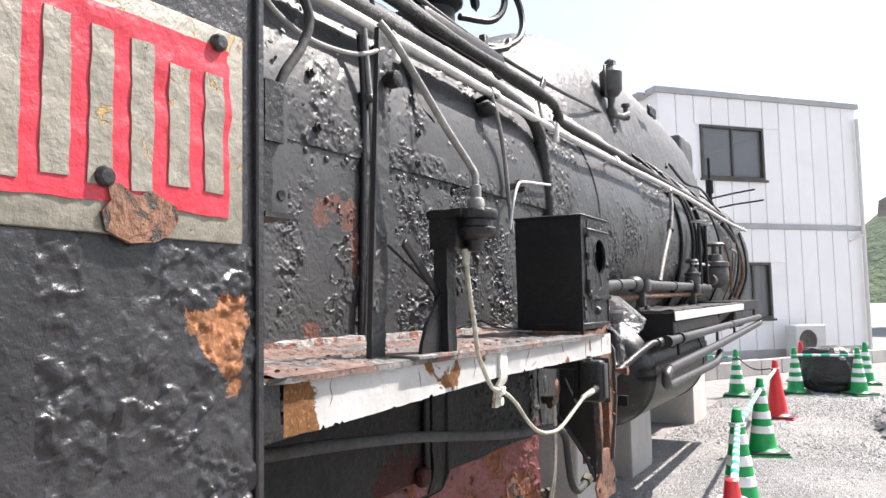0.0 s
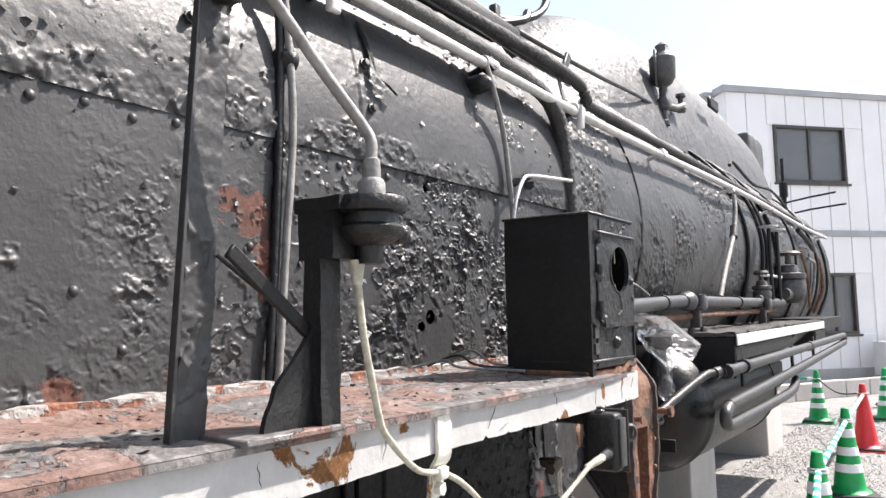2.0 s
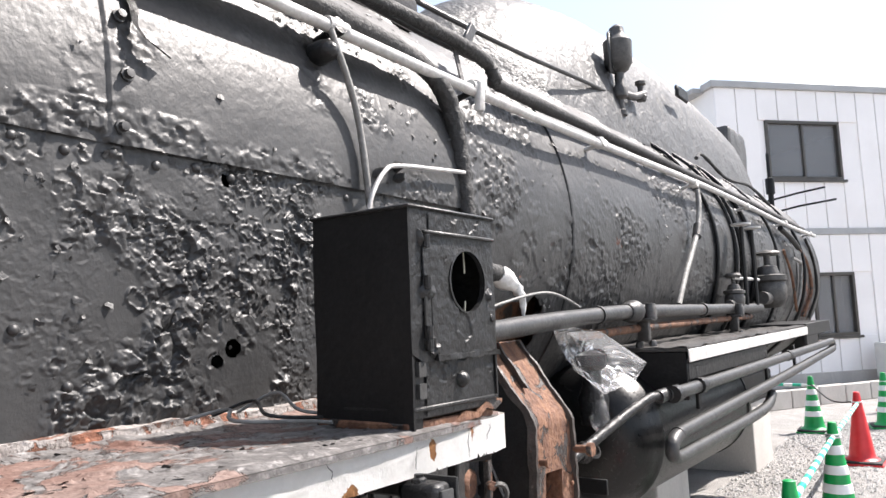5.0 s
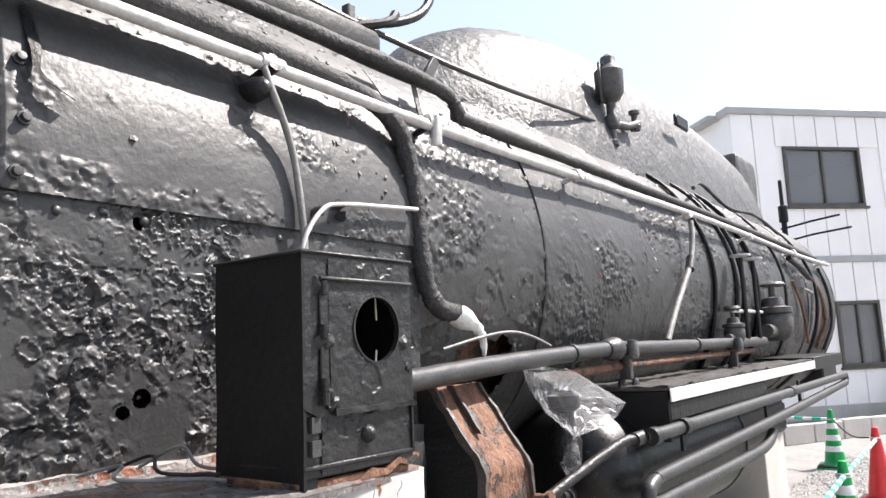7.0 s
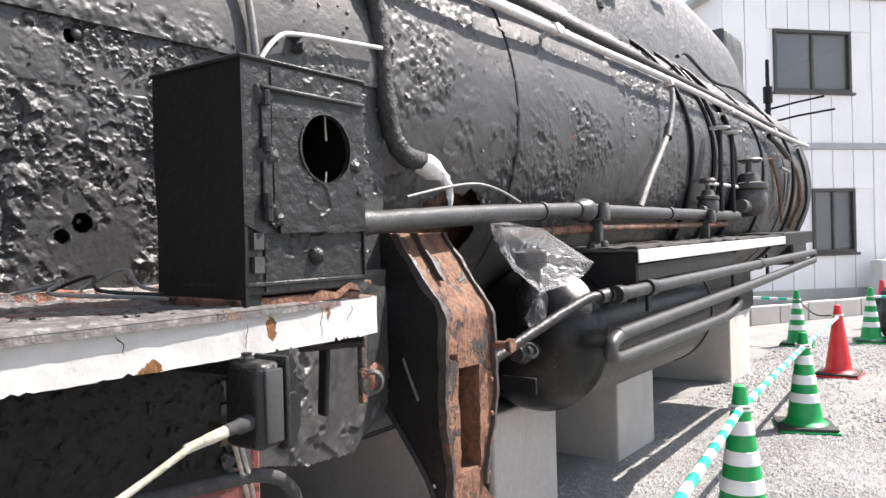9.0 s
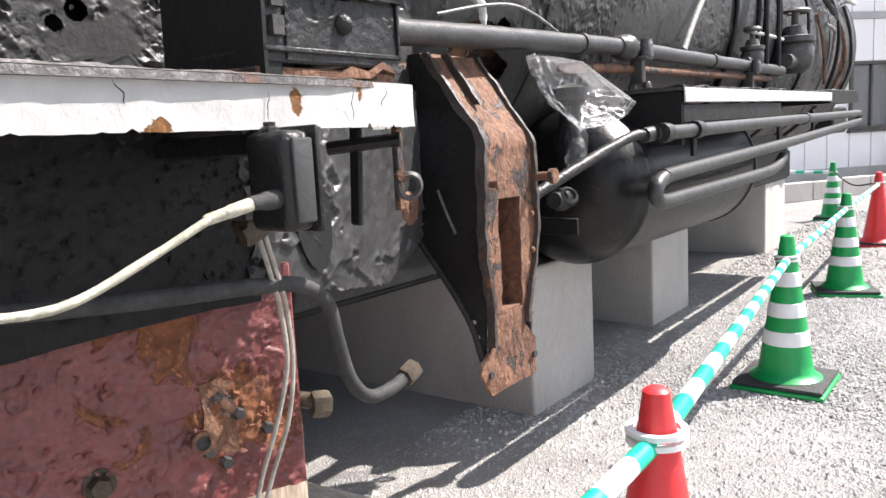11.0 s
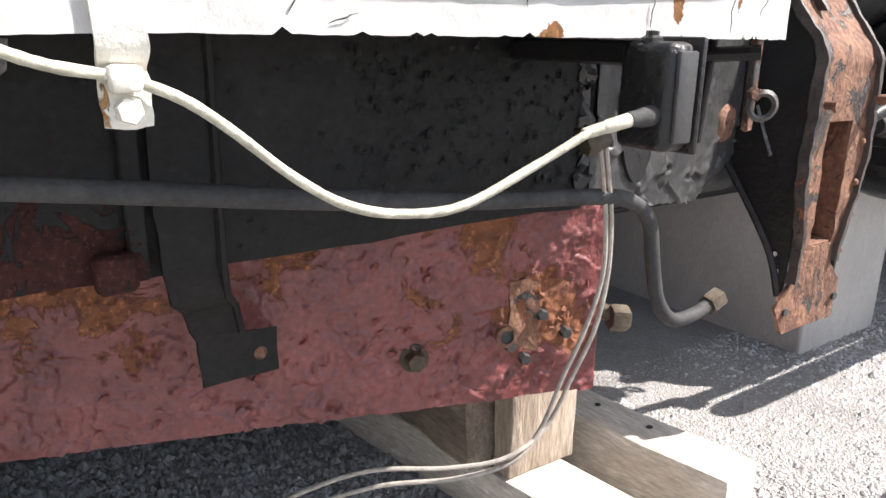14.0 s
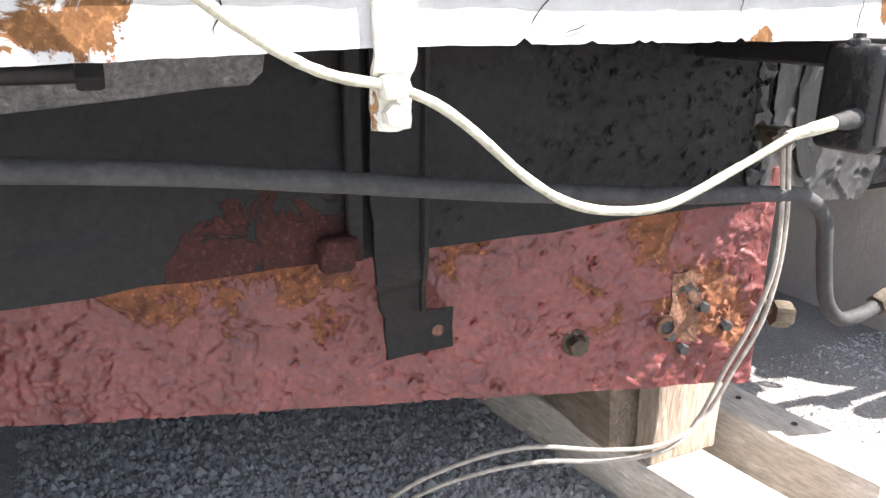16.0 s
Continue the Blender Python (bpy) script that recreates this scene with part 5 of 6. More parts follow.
lag = smooth_line([(-1.27, 0.85, 2.215), (-1.27, 1.6, 2.215), (-1.27, 2.35, 2.212), (-1.27, 2.75, 2.20), (-1.268, 3.02, 2.175), (-1.262, 3.15, 2.11), (-1.258, 3.2, 2.0), (-1.252, 3.22, 1.85), (-1.245, 3.225, 1.72), (-1.24, 3.245, 1.62), (-1.235, 3.29, 1.565), (-1.23, 3.36, 1.55)], 10)
part("lagged_pipe", tube(lag, 0.029, 12, wobble=0.10, seed=3), lag_black, loco, "black rope-lagged pipe bending down the boiler")
part("pipe_rag", ragged(lathe((-1.23, 3.36, 1.55), (-1.21, 3.48, 1.50), [(0, 0.03), (0.03, 0.036), (0.06, 0.03), (0.1, 0.018), (0.12, 0.0)], 14), 0.012, 45), cloth_white, loco, "white rag tied on a pipe end")
part("rag_tail", ragged(tube(smooth_line([(-1.215, 3.44, 1.52), (-1.205, 3.47, 1.47), (-1.205, 3.475, 1.41)], 5), [0.018, 0.02, 0.02, 0.018, 0.016, 0.014, 0.012, 0.01, 0.009, 0.008, 0.006], 8), 0.006, 60), cloth_white, loco)
lag2 = smooth_line([(-1.30, 0.85, 2.34), (-1.30, 1.8, 2.335), (-1.31, 2.6, 2.33), (-1.31, 3.2, 2.335), (-1.305, 3.47, 2.31), (-1.30, 3.53, 2.26), (-1.31, 3.62, 2.245), (-1.32, 4.5, 2.25), (-1.33, 6.0, 2.25), (-1.33, 8.0, 2.235), (-1.33, 9.5, 2.215)], 8)
part("upper_pipe", tube(lag2, 0.024, 10, wobble=0.12, seed=8), lag_black, loco, "black lagged upper pipe")
part("thin_pipe", tube(smooth_line([(-1.36, 0.86, 2.46), (-1.37, 2.0, 2.42), (-1.38, 3.0, 2.36), (-1.36, 3.5, 2.34)], 6), 0.016, 8), pipe_black, loco)
part("control_rod", tube(smooth_line([(-1.55, 1.0, 2.66), (-1.6, 2.4, 2.65), (-1.6, 3.32, 2.62), (-1.55, 4.1, 2.60), (-1.62, 5.0, 2.70), (-1.72, 5.72, 2.80)], 6), 0.012, 8), pipe_black, loco)
part("rod_lever", box((-1.36, 3.40, 2.33), (-1.345, 3.44, 2.47), 0.003, None, Matrix.Translation((-1.35, 3.42, 2.36)) @ Matrix.Rotation(radians(-35), 4, "X") @ Matrix.Translation((1.35, -3.42, -2.36))), pipe_black, loco)
part("rod_bracket", lathe((-1.64, 3.32, 2.56), (-1.56, 3.32, 2.56), [(0, 0.045), (0.02, 0.05), (0.06, 0.05), (0.08, 0.04)], 14, box((-1.63, 3.3, 2.5), (-1.59, 3.34, 2.68), 0.006)), valve_grey, loco)
# turret valve with looped pipes above the firebox
tv = part("turret_valve", lathe((-1.75, 3.05, 2.52), (-1.75, 3.05, 3.2), [(0, 0.16), (0.08, 0.17), (0.1, 0.11), (0.22, 0.11), (0.25, 0.15), (0.42, 0.15), (0.5, 0.08), (0.6, 0.07), (0.62, 0)], 18), deep_black, loco, "black turret valve on the firebox top")
part("handwheel", lathe((-1.6, 3.15, 2.84), (-1.5, 3.2, 2.86), [(0, 0.075), (0.02, 0.1), (0.04, 0.075), (0.02, 0.066), (0, 0.075)], 24), deep_black, tv)
for pts in ([(-1.7, 3.2, 2.66), (-1.62, 3.45, 2.66), (-1.58, 3.68, 2.76), (-1.6, 3.80, 2.92), (-1.63, 3.75, 3.06), (-1.7, 3.55, 3.12)],
            [(-1.68, 3.2, 2.75), (-1.6, 3.4, 2.78), (-1.57, 3.5, 2.9), (-1.6, 3.5, 3.1)], [(-1.75, 3.1, 2.6), (-1.62, 3.25, 2.58), (-1.55, 3.45, 2.64), (-1.56, 3.52, 2.7)]):
    part("looped_pipe", tube(smooth_line(pts, 6), 0.019, 8), deep_black, tv)
part("turret_base", box((-1.95, 2.6, 2.45), (-1.52, 3.4, 2.58), 0.03, seg=2), deep_black, tv)
# safety valve by the dome
V0 = Vector((-1.653, 5.648, 2.643))
sv = part("relief_valve", lathe(V0, V0 + up, [(0, 0.035), (0.03, 0.035), (0.04, 0.02), (0.1, 0.02), (0.12, 0.045), (0.17, 0.05), (0.2, 0.03), (0.27, 0.03), (0.29, 0.06), (0.33, 0.085), (0.47, 0.09), (0.5, 0.06), (0.515, 0.05), (0.56, 0.045), (0.58, 0.02), (0.59, 0)], 16), valve_grey, loco, "grey metal relief valve")
part("valve_arm", tube([V0 + Vector((0, 0, 0.14)), V0 + Vector((0.03, 0.16, 0.15)), V0 + Vector((0.04, 0.3, 0.2))], 0.025, 10), valve_grey, sv)
part("valve_tap", lathe(V0 + Vector((0.03, 0.28, 0.15)), V0 + Vector((0.03, 0.28, 0.3)), [(0, 0.03), (0.03, 0.04), (0.06, 0.02), (0.1, 0.02), (0.11, 0.035), (0.13, 0.035)], 12), valve_grey, sv)
part("valve_plate", box(V0 + Vector((-0.03, -0.1, 0.26)), V0 + Vector((-0.01, -0.02, 0.52)), 0.01), pipe_black, sv)
part("lifting_lug", box((-1.66, 6.75, 3.02), (-1.63, 7.0, 3.12), 0.02), deep_black, loco)
part("dome_cable", tube(smooth_line([(-1.38, 6.2, 2.42), (-1.45, 6.6, 2.52), (-1.40, 7.0, 2.40), (-1.38, 7.6, 2.42), (-1.4, 8.4, 2.36)], 8), 0.012, 7, wobble=0.2), rubber, loco)

# stay pipe, front rods
part("stay_pipe", tube(smooth_line([(-1.24, 5.67, 2.12), (-1.225, 5.63, 2.03), (-1.215, 5.52, 1.86), (-1.20, 5.2, 1.6), (-1.19, 5.03, 1.45)], 6), 0.015, 10), cable_grey, loco, "pale grey stay pipe")
part("stay_clamp", tube([(-1.217, 5.555, 1.90), (-1.213, 5.50, 1.83)], 0.026, 10), pipe_black, loco)
part("front_post", lathe((-1.79, 10.5, 1.7), (-1.79, 10.5, 3.3), [(0, 0.03), (1.06, 0.03), (1.07, 0.05), (1.25, 0.05), (1.26, 0.022), (1.55, 0.02), (1.56, 0)], 10), deep_black, loco)
for z, x1 in ((2.77, -1.22), (2.62, -1.12)):
    part("front_rod", tube([(-1.83, 10.5, z - 0.08), (-1.5, 10.5, z - 0.03), (x1, 10.5, z)], 0.012, 7), deep_black, loco)
part("front_frame", box((-2.9, 9.9, 0.98), (-1.45, 10.6, 1.25), 0.02), deep_black, loco)
part("front_bracket", box((-1.86, 10.46, 1.25), (-1.72, 10.54, 1.8), 0.01), deep_black, loco)

# ---- second running board, tank and pipes ----
board = part("rear_board", ragged((lambda b: (bmesh.ops.subdivide_edges(b, edges=list(b.edges), cuts=10, use_grid_fill=True), b)[1])(box((-1.42, 4.40, 0.0), (-0.965, 7.1, 0.012), 0)), 0.004, 9), board_black, loco, "second running board under flaking black scale")
shear = Matrix(((1, 0, 0, 0), (0, 1, 0, 0), (0, 0.0115, 1, 1.196), (0, 0, 0, 1)))
shear_b = Matrix.Translation(-BASE[loco]) @ shear @ Matrix.Translation(BASE[loco])
board.data.transform(shear_b)
for name, lo, hi, mat, lab in (("white_edge", (-0.965, 4.40, -0.045), (-0.958, 7.08, 0.008), rail_white, "dirty white painted edge strip"),
                               ("side_skirt", (-0.99, 4.42, -0.12), (-0.972, 5.84, -0.05), deep_black, ""), ("end_plate", (-1.42, 4.41, -0.20), (-0.975, 4.43, -0.002), deep_black, ""),
                               ("front_step", (-1.35, 7.1, -0.06), (-0.97, 8.15, 0.03), deep_black, "")):
    ob = part(name, box(lo, hi, 0.003), mat, board, lab)
    ob.data.transform(shear_b)
part("board_scale", ragged((lambda b: (bmesh.ops.subdivide_edges(b, edges=list(b.edges), cuts=40, use_grid_fill=True), b)[1])(box((-1.40, 4.41, 1.262), (-0.97, 7.05, 1.268), 0)), 0.012, 14, "xy"), board_black, board).data.transform(
    Matrix.Translation(-BASE[loco]) @ Matrix(((1, 0, 0, 0), (0, 1, 0, 0), (0, 0.0115, 1, -0.0545), (0, 0, 0, 1))) @ Matrix.Translation(BASE[loco]))
T0, T1 = Vector((-1.36, 4.10, 0.905)), Vector((-1.36, 6.3, 0.905))
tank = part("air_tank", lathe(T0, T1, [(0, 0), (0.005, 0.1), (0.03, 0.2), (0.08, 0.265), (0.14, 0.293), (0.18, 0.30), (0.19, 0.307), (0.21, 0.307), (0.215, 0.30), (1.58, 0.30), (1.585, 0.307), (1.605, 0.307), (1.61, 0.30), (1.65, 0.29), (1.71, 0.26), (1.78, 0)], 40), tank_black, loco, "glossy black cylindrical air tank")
part("tank_tap", lathe((-1.28, 3.98, 0.88), (-1.28, 4.14, 0.88), [(0, 0.03), (0.03, 0.03), (0.035, 0.042), (0.06, 0.042), (0.065, 0.03), (0.14, 0.035)], 12), pipe_black, tank)
part("tap_ring", lathe((-1.22, 3.97, 0.895), (-1.20, 3.96, 0.91), [(0, 0.025), (0.012, 0.034), (0.018, 0.025), (0.008, 0.019), (0, 0.025)], 16), pipe_black, tank)
part("tag_plate", box((-1.19, 3.725, 0.797), (-1.058, 3.735, 0.85), 0.002), deep_black, loco)
for name, pts, r in (("cooling_pipe", [(-0.995, 4.1, 1.09), (-0.985, 4.16, 1.095), (-0.96, 4.35, 1.097), (-0.95, 6.0, 1.122), (-0.95, 8.03, 1.15)], 0.026),
                     ("return_pipe", [(-0.95, 8.03, 1.09), (-0.95, 6.0, 1.01), (-0.95, 4.35, 0.955), (-0.95, 4.17, 0.945), (-0.95, 4.10, 0.925), (-0.95, 4.085, 0.90), (-0.95, 4.10, 0.875), (-0.95, 4.17, 0.862), (-0.95, 4.4, 0.864), (-0.95, 5.4, 0.878), (-0.96, 5.72, 0.895), (-0.98, 5.92, 0.93)], 0.027)):
    part(name, tube(smooth_line(pts, 8), r, 12), pipe_black, loco, "grey-black air pipe along the tank")
part("drain_pipe", tube(smooth_line([(-1.13, 3.42, 0.87), (-1.10, 3.55, 0.94), (-1.02, 4.0, 1.08), (-0.99, 4.12, 1.093)], 8), 0.018, 12), black, loco, "black sloping pipe")
part("pipe_end", tube([(-0.95, 8.02, 1.09), (-0.95, 8.06, 1.12), (-0.95, 8.03, 1.15)], 0.026, 12), pipe_black, loco)
for y in (4.18, 4.5, 6.3):
    part("pipe_clip", tube([(-0.955, y - 0.03, 1.0985 + (y - 4.35) * 0.0145), (-0.955, y + 0.03, 1.0985 + (y - 4.35) * 0.0145)], 0.034, 12), black, loco)
for y in (4.52, 5.8, 6.6):
    part("pipe_hanger", box((-0.985, y, 1.0), (-0.97, y + 0.04, 1.18), 0.003), deep_black, loco)
# main steam pipe on the board
mp = smooth_line([(-1.09, 2.60, 1.338), (-1.11, 2.9, 1.353), (-1.145, 3.3, 1.376), (-1.17, 3.8, 1.40), (-1.185, 4.42, 1.422), (-1.19, 4.6, 1.42), (-1.19, 5.6, 1.424), (-1.19, 6.75, 1.43)], 8)
main = part("main_pipe", tube(mp, 0.031, 14, wobble=0.04), pipe_black, loco, "thick grey-black pipe, banded and rust-marked")
for a, b, r in (((-1.175, 4.0, 1.408), (-1.175, 4.02, 1.409), 0.036), ((-1.183, 4.38, 1.42), (-1.185, 4.44, 1.421), 0.041), ((-1.19, 5.4, 1.424), (-1.19, 5.43, 1.424), 0.037), ((-1.113, 2.93, 1.355), (-1.118, 2.99, 1.359), 0.034)):
    part("pipe_band", tube([a, b], r, 12), pipe_black, main)
part("pipe_collar", lathe((-1.18, 4.31, 1.417), (-1.184, 4.42, 1.421), [(0, 0.034), (0.01, 0.042), (0.05, 0.044), (0.06, 0.05), (0.095, 0.05), (0.1, 0.036)], 14), pipe_black, main)
for y in (4.47, 5.98):
    sad = part("pipe_saddle", ragged(box((-1.20, y, 1.29), (-1.15, y + 0.035, 1.39), 0.006, seg=2), 0.004, 30), valve_grey, main, "grey pipe clamp")
    part("saddle_cap", box((-1.215, y - 0.012, 1.375), (-1.125, y + 0.047, 1.390), 0.004), valve_grey, sad)
    part("saddle_bolt", lathe((-1.14, y + 0.018, 1.385), (-1.14, y + 0.018, 1.6), [(0, 0.027), (0.05, 0.027), (0.055, 0.023), (0.068, 0.022), (0.07, 0)], 10), valve_grey, sad)
    for x in (-1.20, -1.14):
        part("saddle_foot", ragged(lathe((x, y + 0.02, 1.25), (x, y + 0.02, 1.3), [(0, 0.018), (0.03, 0.018), (0.045, 0.010)], 8), 0.003, 40), valve_grey, sad)
part("red_pipe", tube(smooth_line([(-1.22, 3.95, 1.33), (-1.2, 4.4, 1.345), (-1.2, 5.3, 1.36), (-1.2, 6.5, 1.375)], 6), 0.018, 10), rust, loco, "thin red-brown pipe")
part("slack_wire", tube(smooth_line([(-1.22, 3.28, 1.44), (-1.19, 3.45, 1.475), (-1.18, 3.6, 1.49), (-1.19, 3.75, 1.475), (-1.2, 3.9, 1.44)], 6), 0.005, 6), cable_grey, loco)
# globe valves at the far end
for x, y, z, s in ((-1.19, 7.1, 1.43, 1.15), (-1.20, 6.15, 1.42, 0.6)):
    o = Vector((x, y, z))
    gvv = part("globe_valve", lathe(o, o + up, [(0, 0.05 * s), (0.02 * s, 0.08 * s), (0.06 * s, 0.10 * s), (0.13 * s, 0.105 * s), (0.16 * s, 0.09 * s), (0.17 * s, 0.11 * s), (0.2 * s, 0.11 * s), (0.21 * s, 0.07 * s), (0.26 * s, 0.055 * s), (0.27 * s, 0.022 * s), (0.36 * s, 0.02 * s), (0.37 * s, 0)], 16), valve_grey, loco, "tarnished globe valve")
    part("valve_wheel", lathe(o + up * 0.33 * s, o + up, [(0, 0.07 * s), (0.015, 0.085 * s), (0.03, 0.07 * s), (0.015, 0.058 * s), (0, 0.07 * s)], 16), valve_grey, gvv)
    part("valve_stub", tube([o + Vector((0, -0.22 * s, 0.06 * s)), o + Vector((0, 0.2 * s, 0.06 * s))], 0.04 * s, 12), valve_grey, gvv)
part("valve_lever", tube([(-1.19, 6.12, 1.617), (-1.185, 6.45, 1.622), (-1.19, 6.78, 1.624)], 0.011, 8), rail_white, loco)
for y in (6.33, 6.6):
    stem = part("valve_stem", tube([(-1.17, y, 1.45), (-1.17, y, 1.96)], 0.014, 8), deep_black, loco)
    part("stem_wheel", lathe((-1.17, y, 1.955), (-1.17, y, 1.985), [(0, 0.0), (0.0, 0.02), (0.008, 0.062), (0.02, 0.062), (0.022, 0.0)], 18), rail_white, stem, "pale handwheel")

for pts, r, m in (([(-1.26, 8.05, 2.10), (-1.23, 8.3, 2.03), (-1.22, 8.55, 1.96)], 0.022, deep_black), ([(-1.24, 8.35, 1.86), (-1.22, 8.5, 1.84), (-1.22, 8.6, 1.80), (-1.25, 8.6, 1.56), (-1.3, 8.58, 1.4)], 0.014, cable_grey),
                  ([(-1.26, 8.1, 1.92), (-1.24, 8.25, 1.7), (-1.27, 8.5, 1.4)], 0.012, rust), ([(-1.27, 8.8, 2.0), (-1.25, 9.1, 1.85), (-1.25, 9.2, 1.6), (-1.33, 9.1, 1.35)], 0.016, rust), ([(-1.28, 9.3, 2.1), (-1.25, 9.45, 1.9), (-1.25, 9.5, 1.6), (-1.34, 9.45, 1.33)], 0.014, deep_black)):
    part("front_pipe", tube(smooth_line(pts, 6), r, 8, wobble=0.1), m, loco)
# ---- rusty hanger bracket ----
HANGER = [(0.448, 3.205, 3.42), (0.47, 3.185, 3.424), (0.52, 3.152, 3.428), (0.55, 3.18, 3.428), (0.575, 3.209, 3.40), (0.60, 3.212, 3.377), (0.67, 3.215, 3.389), (0.75, 3.197, 3.415), (0.82, 3.185, 3.437), (0.86, 3.185, 3.443),
          (0.95, 3.187, 3.435), (1.03, 3.186, 3.43), (1.07, 3.19, 3.432), (1.11, 3.198, 3.424), (1.185, 3.2, 3.43), (1.34, 3.2, 3.43)]
hz = np.arange(0.448, 1.3401, 0.0115)
hyl, hyr = (np.interp(hz, [h[0] for h in HANGER], [h[c] for h in HANGER]) for c in (1, 2))
hx = np.interp(hz, [0.44, 1.09, 1.12, 1.185, 1.28, 1.34], [-1.045, -1.038, -1.048, -1.103, -1.172, -1.215])


def hanger_sheet(left, right, x_in, x_out, zs):
    """A thick upright sheet following the bracket's outline between two edges (functions of the row)."""
    b = bmesh.new()
    rows_ = []
    for i, z in enumerate(hz):
        if zs[0] <= z <= zs[1]:
            a, c, x = float(left(i)), float(right(i)), float(hx[i])
            rows_.append([b.verts.new(q) for q in ((x + x_in, a, z), (x + x_out, a, z), (x + x_out, c, z), (x + x_in, c, z))])
    for p, q in zip(rows_, rows_[1:]):
        for j in range(4):
            b.faces.new((p[j], p[(j + 1) % 4], q[(j + 1) % 4], q[j]))
    b.faces.new(rows_[0][::-1])
    b.faces.new(rows_[-1])
    bmesh.ops.subdivide_edges(b, edges=[e for e in b.edges if e.calc_length() > 0.02], cuts=2)
    return ragged(b, 0.005, 26)


hanger_edge = material("flange_paint", (0.035, 0.03, 0.028), (0.085, 0.07, 0.062), 0.55, scale=14, bump=0.9, bump_scale=60, bump_far=0.005, wear=((0.20, 0.09, 0.05), 11.0, 0.64, 0.85))
hb = part("hanger_bracket", hanger_sheet(lambda i: hyl[i] + 0.004, lambda i: hyr[i] - 0.004, -0.008, 0.0, (0.95, 1.34)), rust, loco, "rusted flanged steel hanger bracket")
part("web_foot", hanger_sheet(lambda i: hyl[i], lambda i: hyr[i], -0.008, 0.0, (0.44, 0.665)), rust, hb)
part("slot_side", hanger_sheet(lambda i: hyl[i] + 0.004, lambda i: 3.262, -0.008, 0.0, (0.655, 0.96)), rust, hb)
part("slot_side", hanger_sheet(lambda i: 3.364, lambda i: hyr[i] - 0.004, -0.008, 0.0, (0.655, 0.96)), rust, hb)
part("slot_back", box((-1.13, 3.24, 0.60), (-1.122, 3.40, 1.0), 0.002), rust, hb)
for y in (3.258, 3.364):
    part("slot_wall", box((-1.122, y, 0.655), (-1.046, y + 0.004, 0.955), 0.001), rust, hb)
part("slot_ledge", ragged(box((-1.122, 3.26, 0.645), (-1.046, 3.366, 0.66), 0.002), 0.004, 30), rust, hb)
part("slot_head", box((-1.122, 3.26, 0.952), (-1.046, 3.366, 0.957), 0.001), rust, hb)
part("flange", hanger_sheet(lambda i: hyl[i] - 0.006, lambda i: hyl[i] + 0.006, -0.012, 0.014, (0.57, 1.34)), hanger_edge, hb, "blackened flaking flange")
part("flange", hanger_sheet(lambda i: hyr[i] - 0.006, lambda i: hyr[i] + 0.006, -0.012, 0.014, (0.60, 1.34)), hanger_edge, hb, "blackened flaking flange")
part("middle_rib", hanger_sheet(lambda i: 3.272, lambda i: 3.282, 0.0, 0.022, (1.19, 1.34)), hanger_edge, hb)
GUSSET = [(-1.060, 0.53), (-1.108, 0.657), (-1.25, 0.845), (-1.40, 1.02), (-1.46, 1.33), (-1.22, 1.335), (-1.11, 1.185), (-1.052, 1.11), (-1.052, 0.82), (-1.056, 0.60)]
for y in (3.198, 3.424):
    part("gusset", prism(GUSSET, "y", y, y + 0.009), black, hb, "black triangular gusset plate")
part("gusset_edge", tube(smooth_line([(-1.062, 3.194, 0.54), (-1.108, 3.194, 0.657), (-1.25, 3.194, 0.845), (-1.40, 3.194, 1.02)], 5), 0.010, 6), black, hb)
for q in ((-1.085, 0.64), (-1.075, 0.60)):
    part("gusset_hole", lathe((q[0], 3.193, q[1]), (q[0], 3.199, q[1]), [(0, 0.006), (0.001, 0.006), (0.001, 0)], 10), concrete, hb)
part("torn_edge", ragged(tube([(-1.185, 3.194, 0.985), (-1.16, 3.192, 0.93), (-1.125, 3.192, 0.87)], 0.004, 5), 0.006, 40), scaly_grey, hb)
for y in (3.196, 3.413):
    part("foot_hole", lathe((-1.042, y, 0.505), (-1.034, y, 0.505), [(0, 0.010), (0.006, 0.010), (0.006, 0)], 12), rubber, hb)
for z in (0.63, 0.72, 0.80, 0.9):
    for y in (3.218 if z < 0.75 else 3.205, 3.395 if z < 0.7 else 3.42):
        part("rivet", lathe((-1.042, y, z), (-1.0, y, z), [(0, 0.009), (0.006, 0.009), (0.011, 0.005), (0.012, 0)], 8), rust, hb)
part("bracket_stud", lathe((-1.03, 3.435, 1.0), (-0.8, 3.435, 1.0), [(0, 0.012), (0.045, 0.012), (0.047, 0.021), (0.062, 0.021), (0.064, 0)], 10), rust, hb)
part("bracket_stud", lathe((-1.03, 3.215, 0.995), (-0.8, 3.215, 0.995), [(0, 0.010), (0.02, 0.010), (0.022, 0.015), (0.03, 0.015), (0.031, 0)], 10), rust, hb)
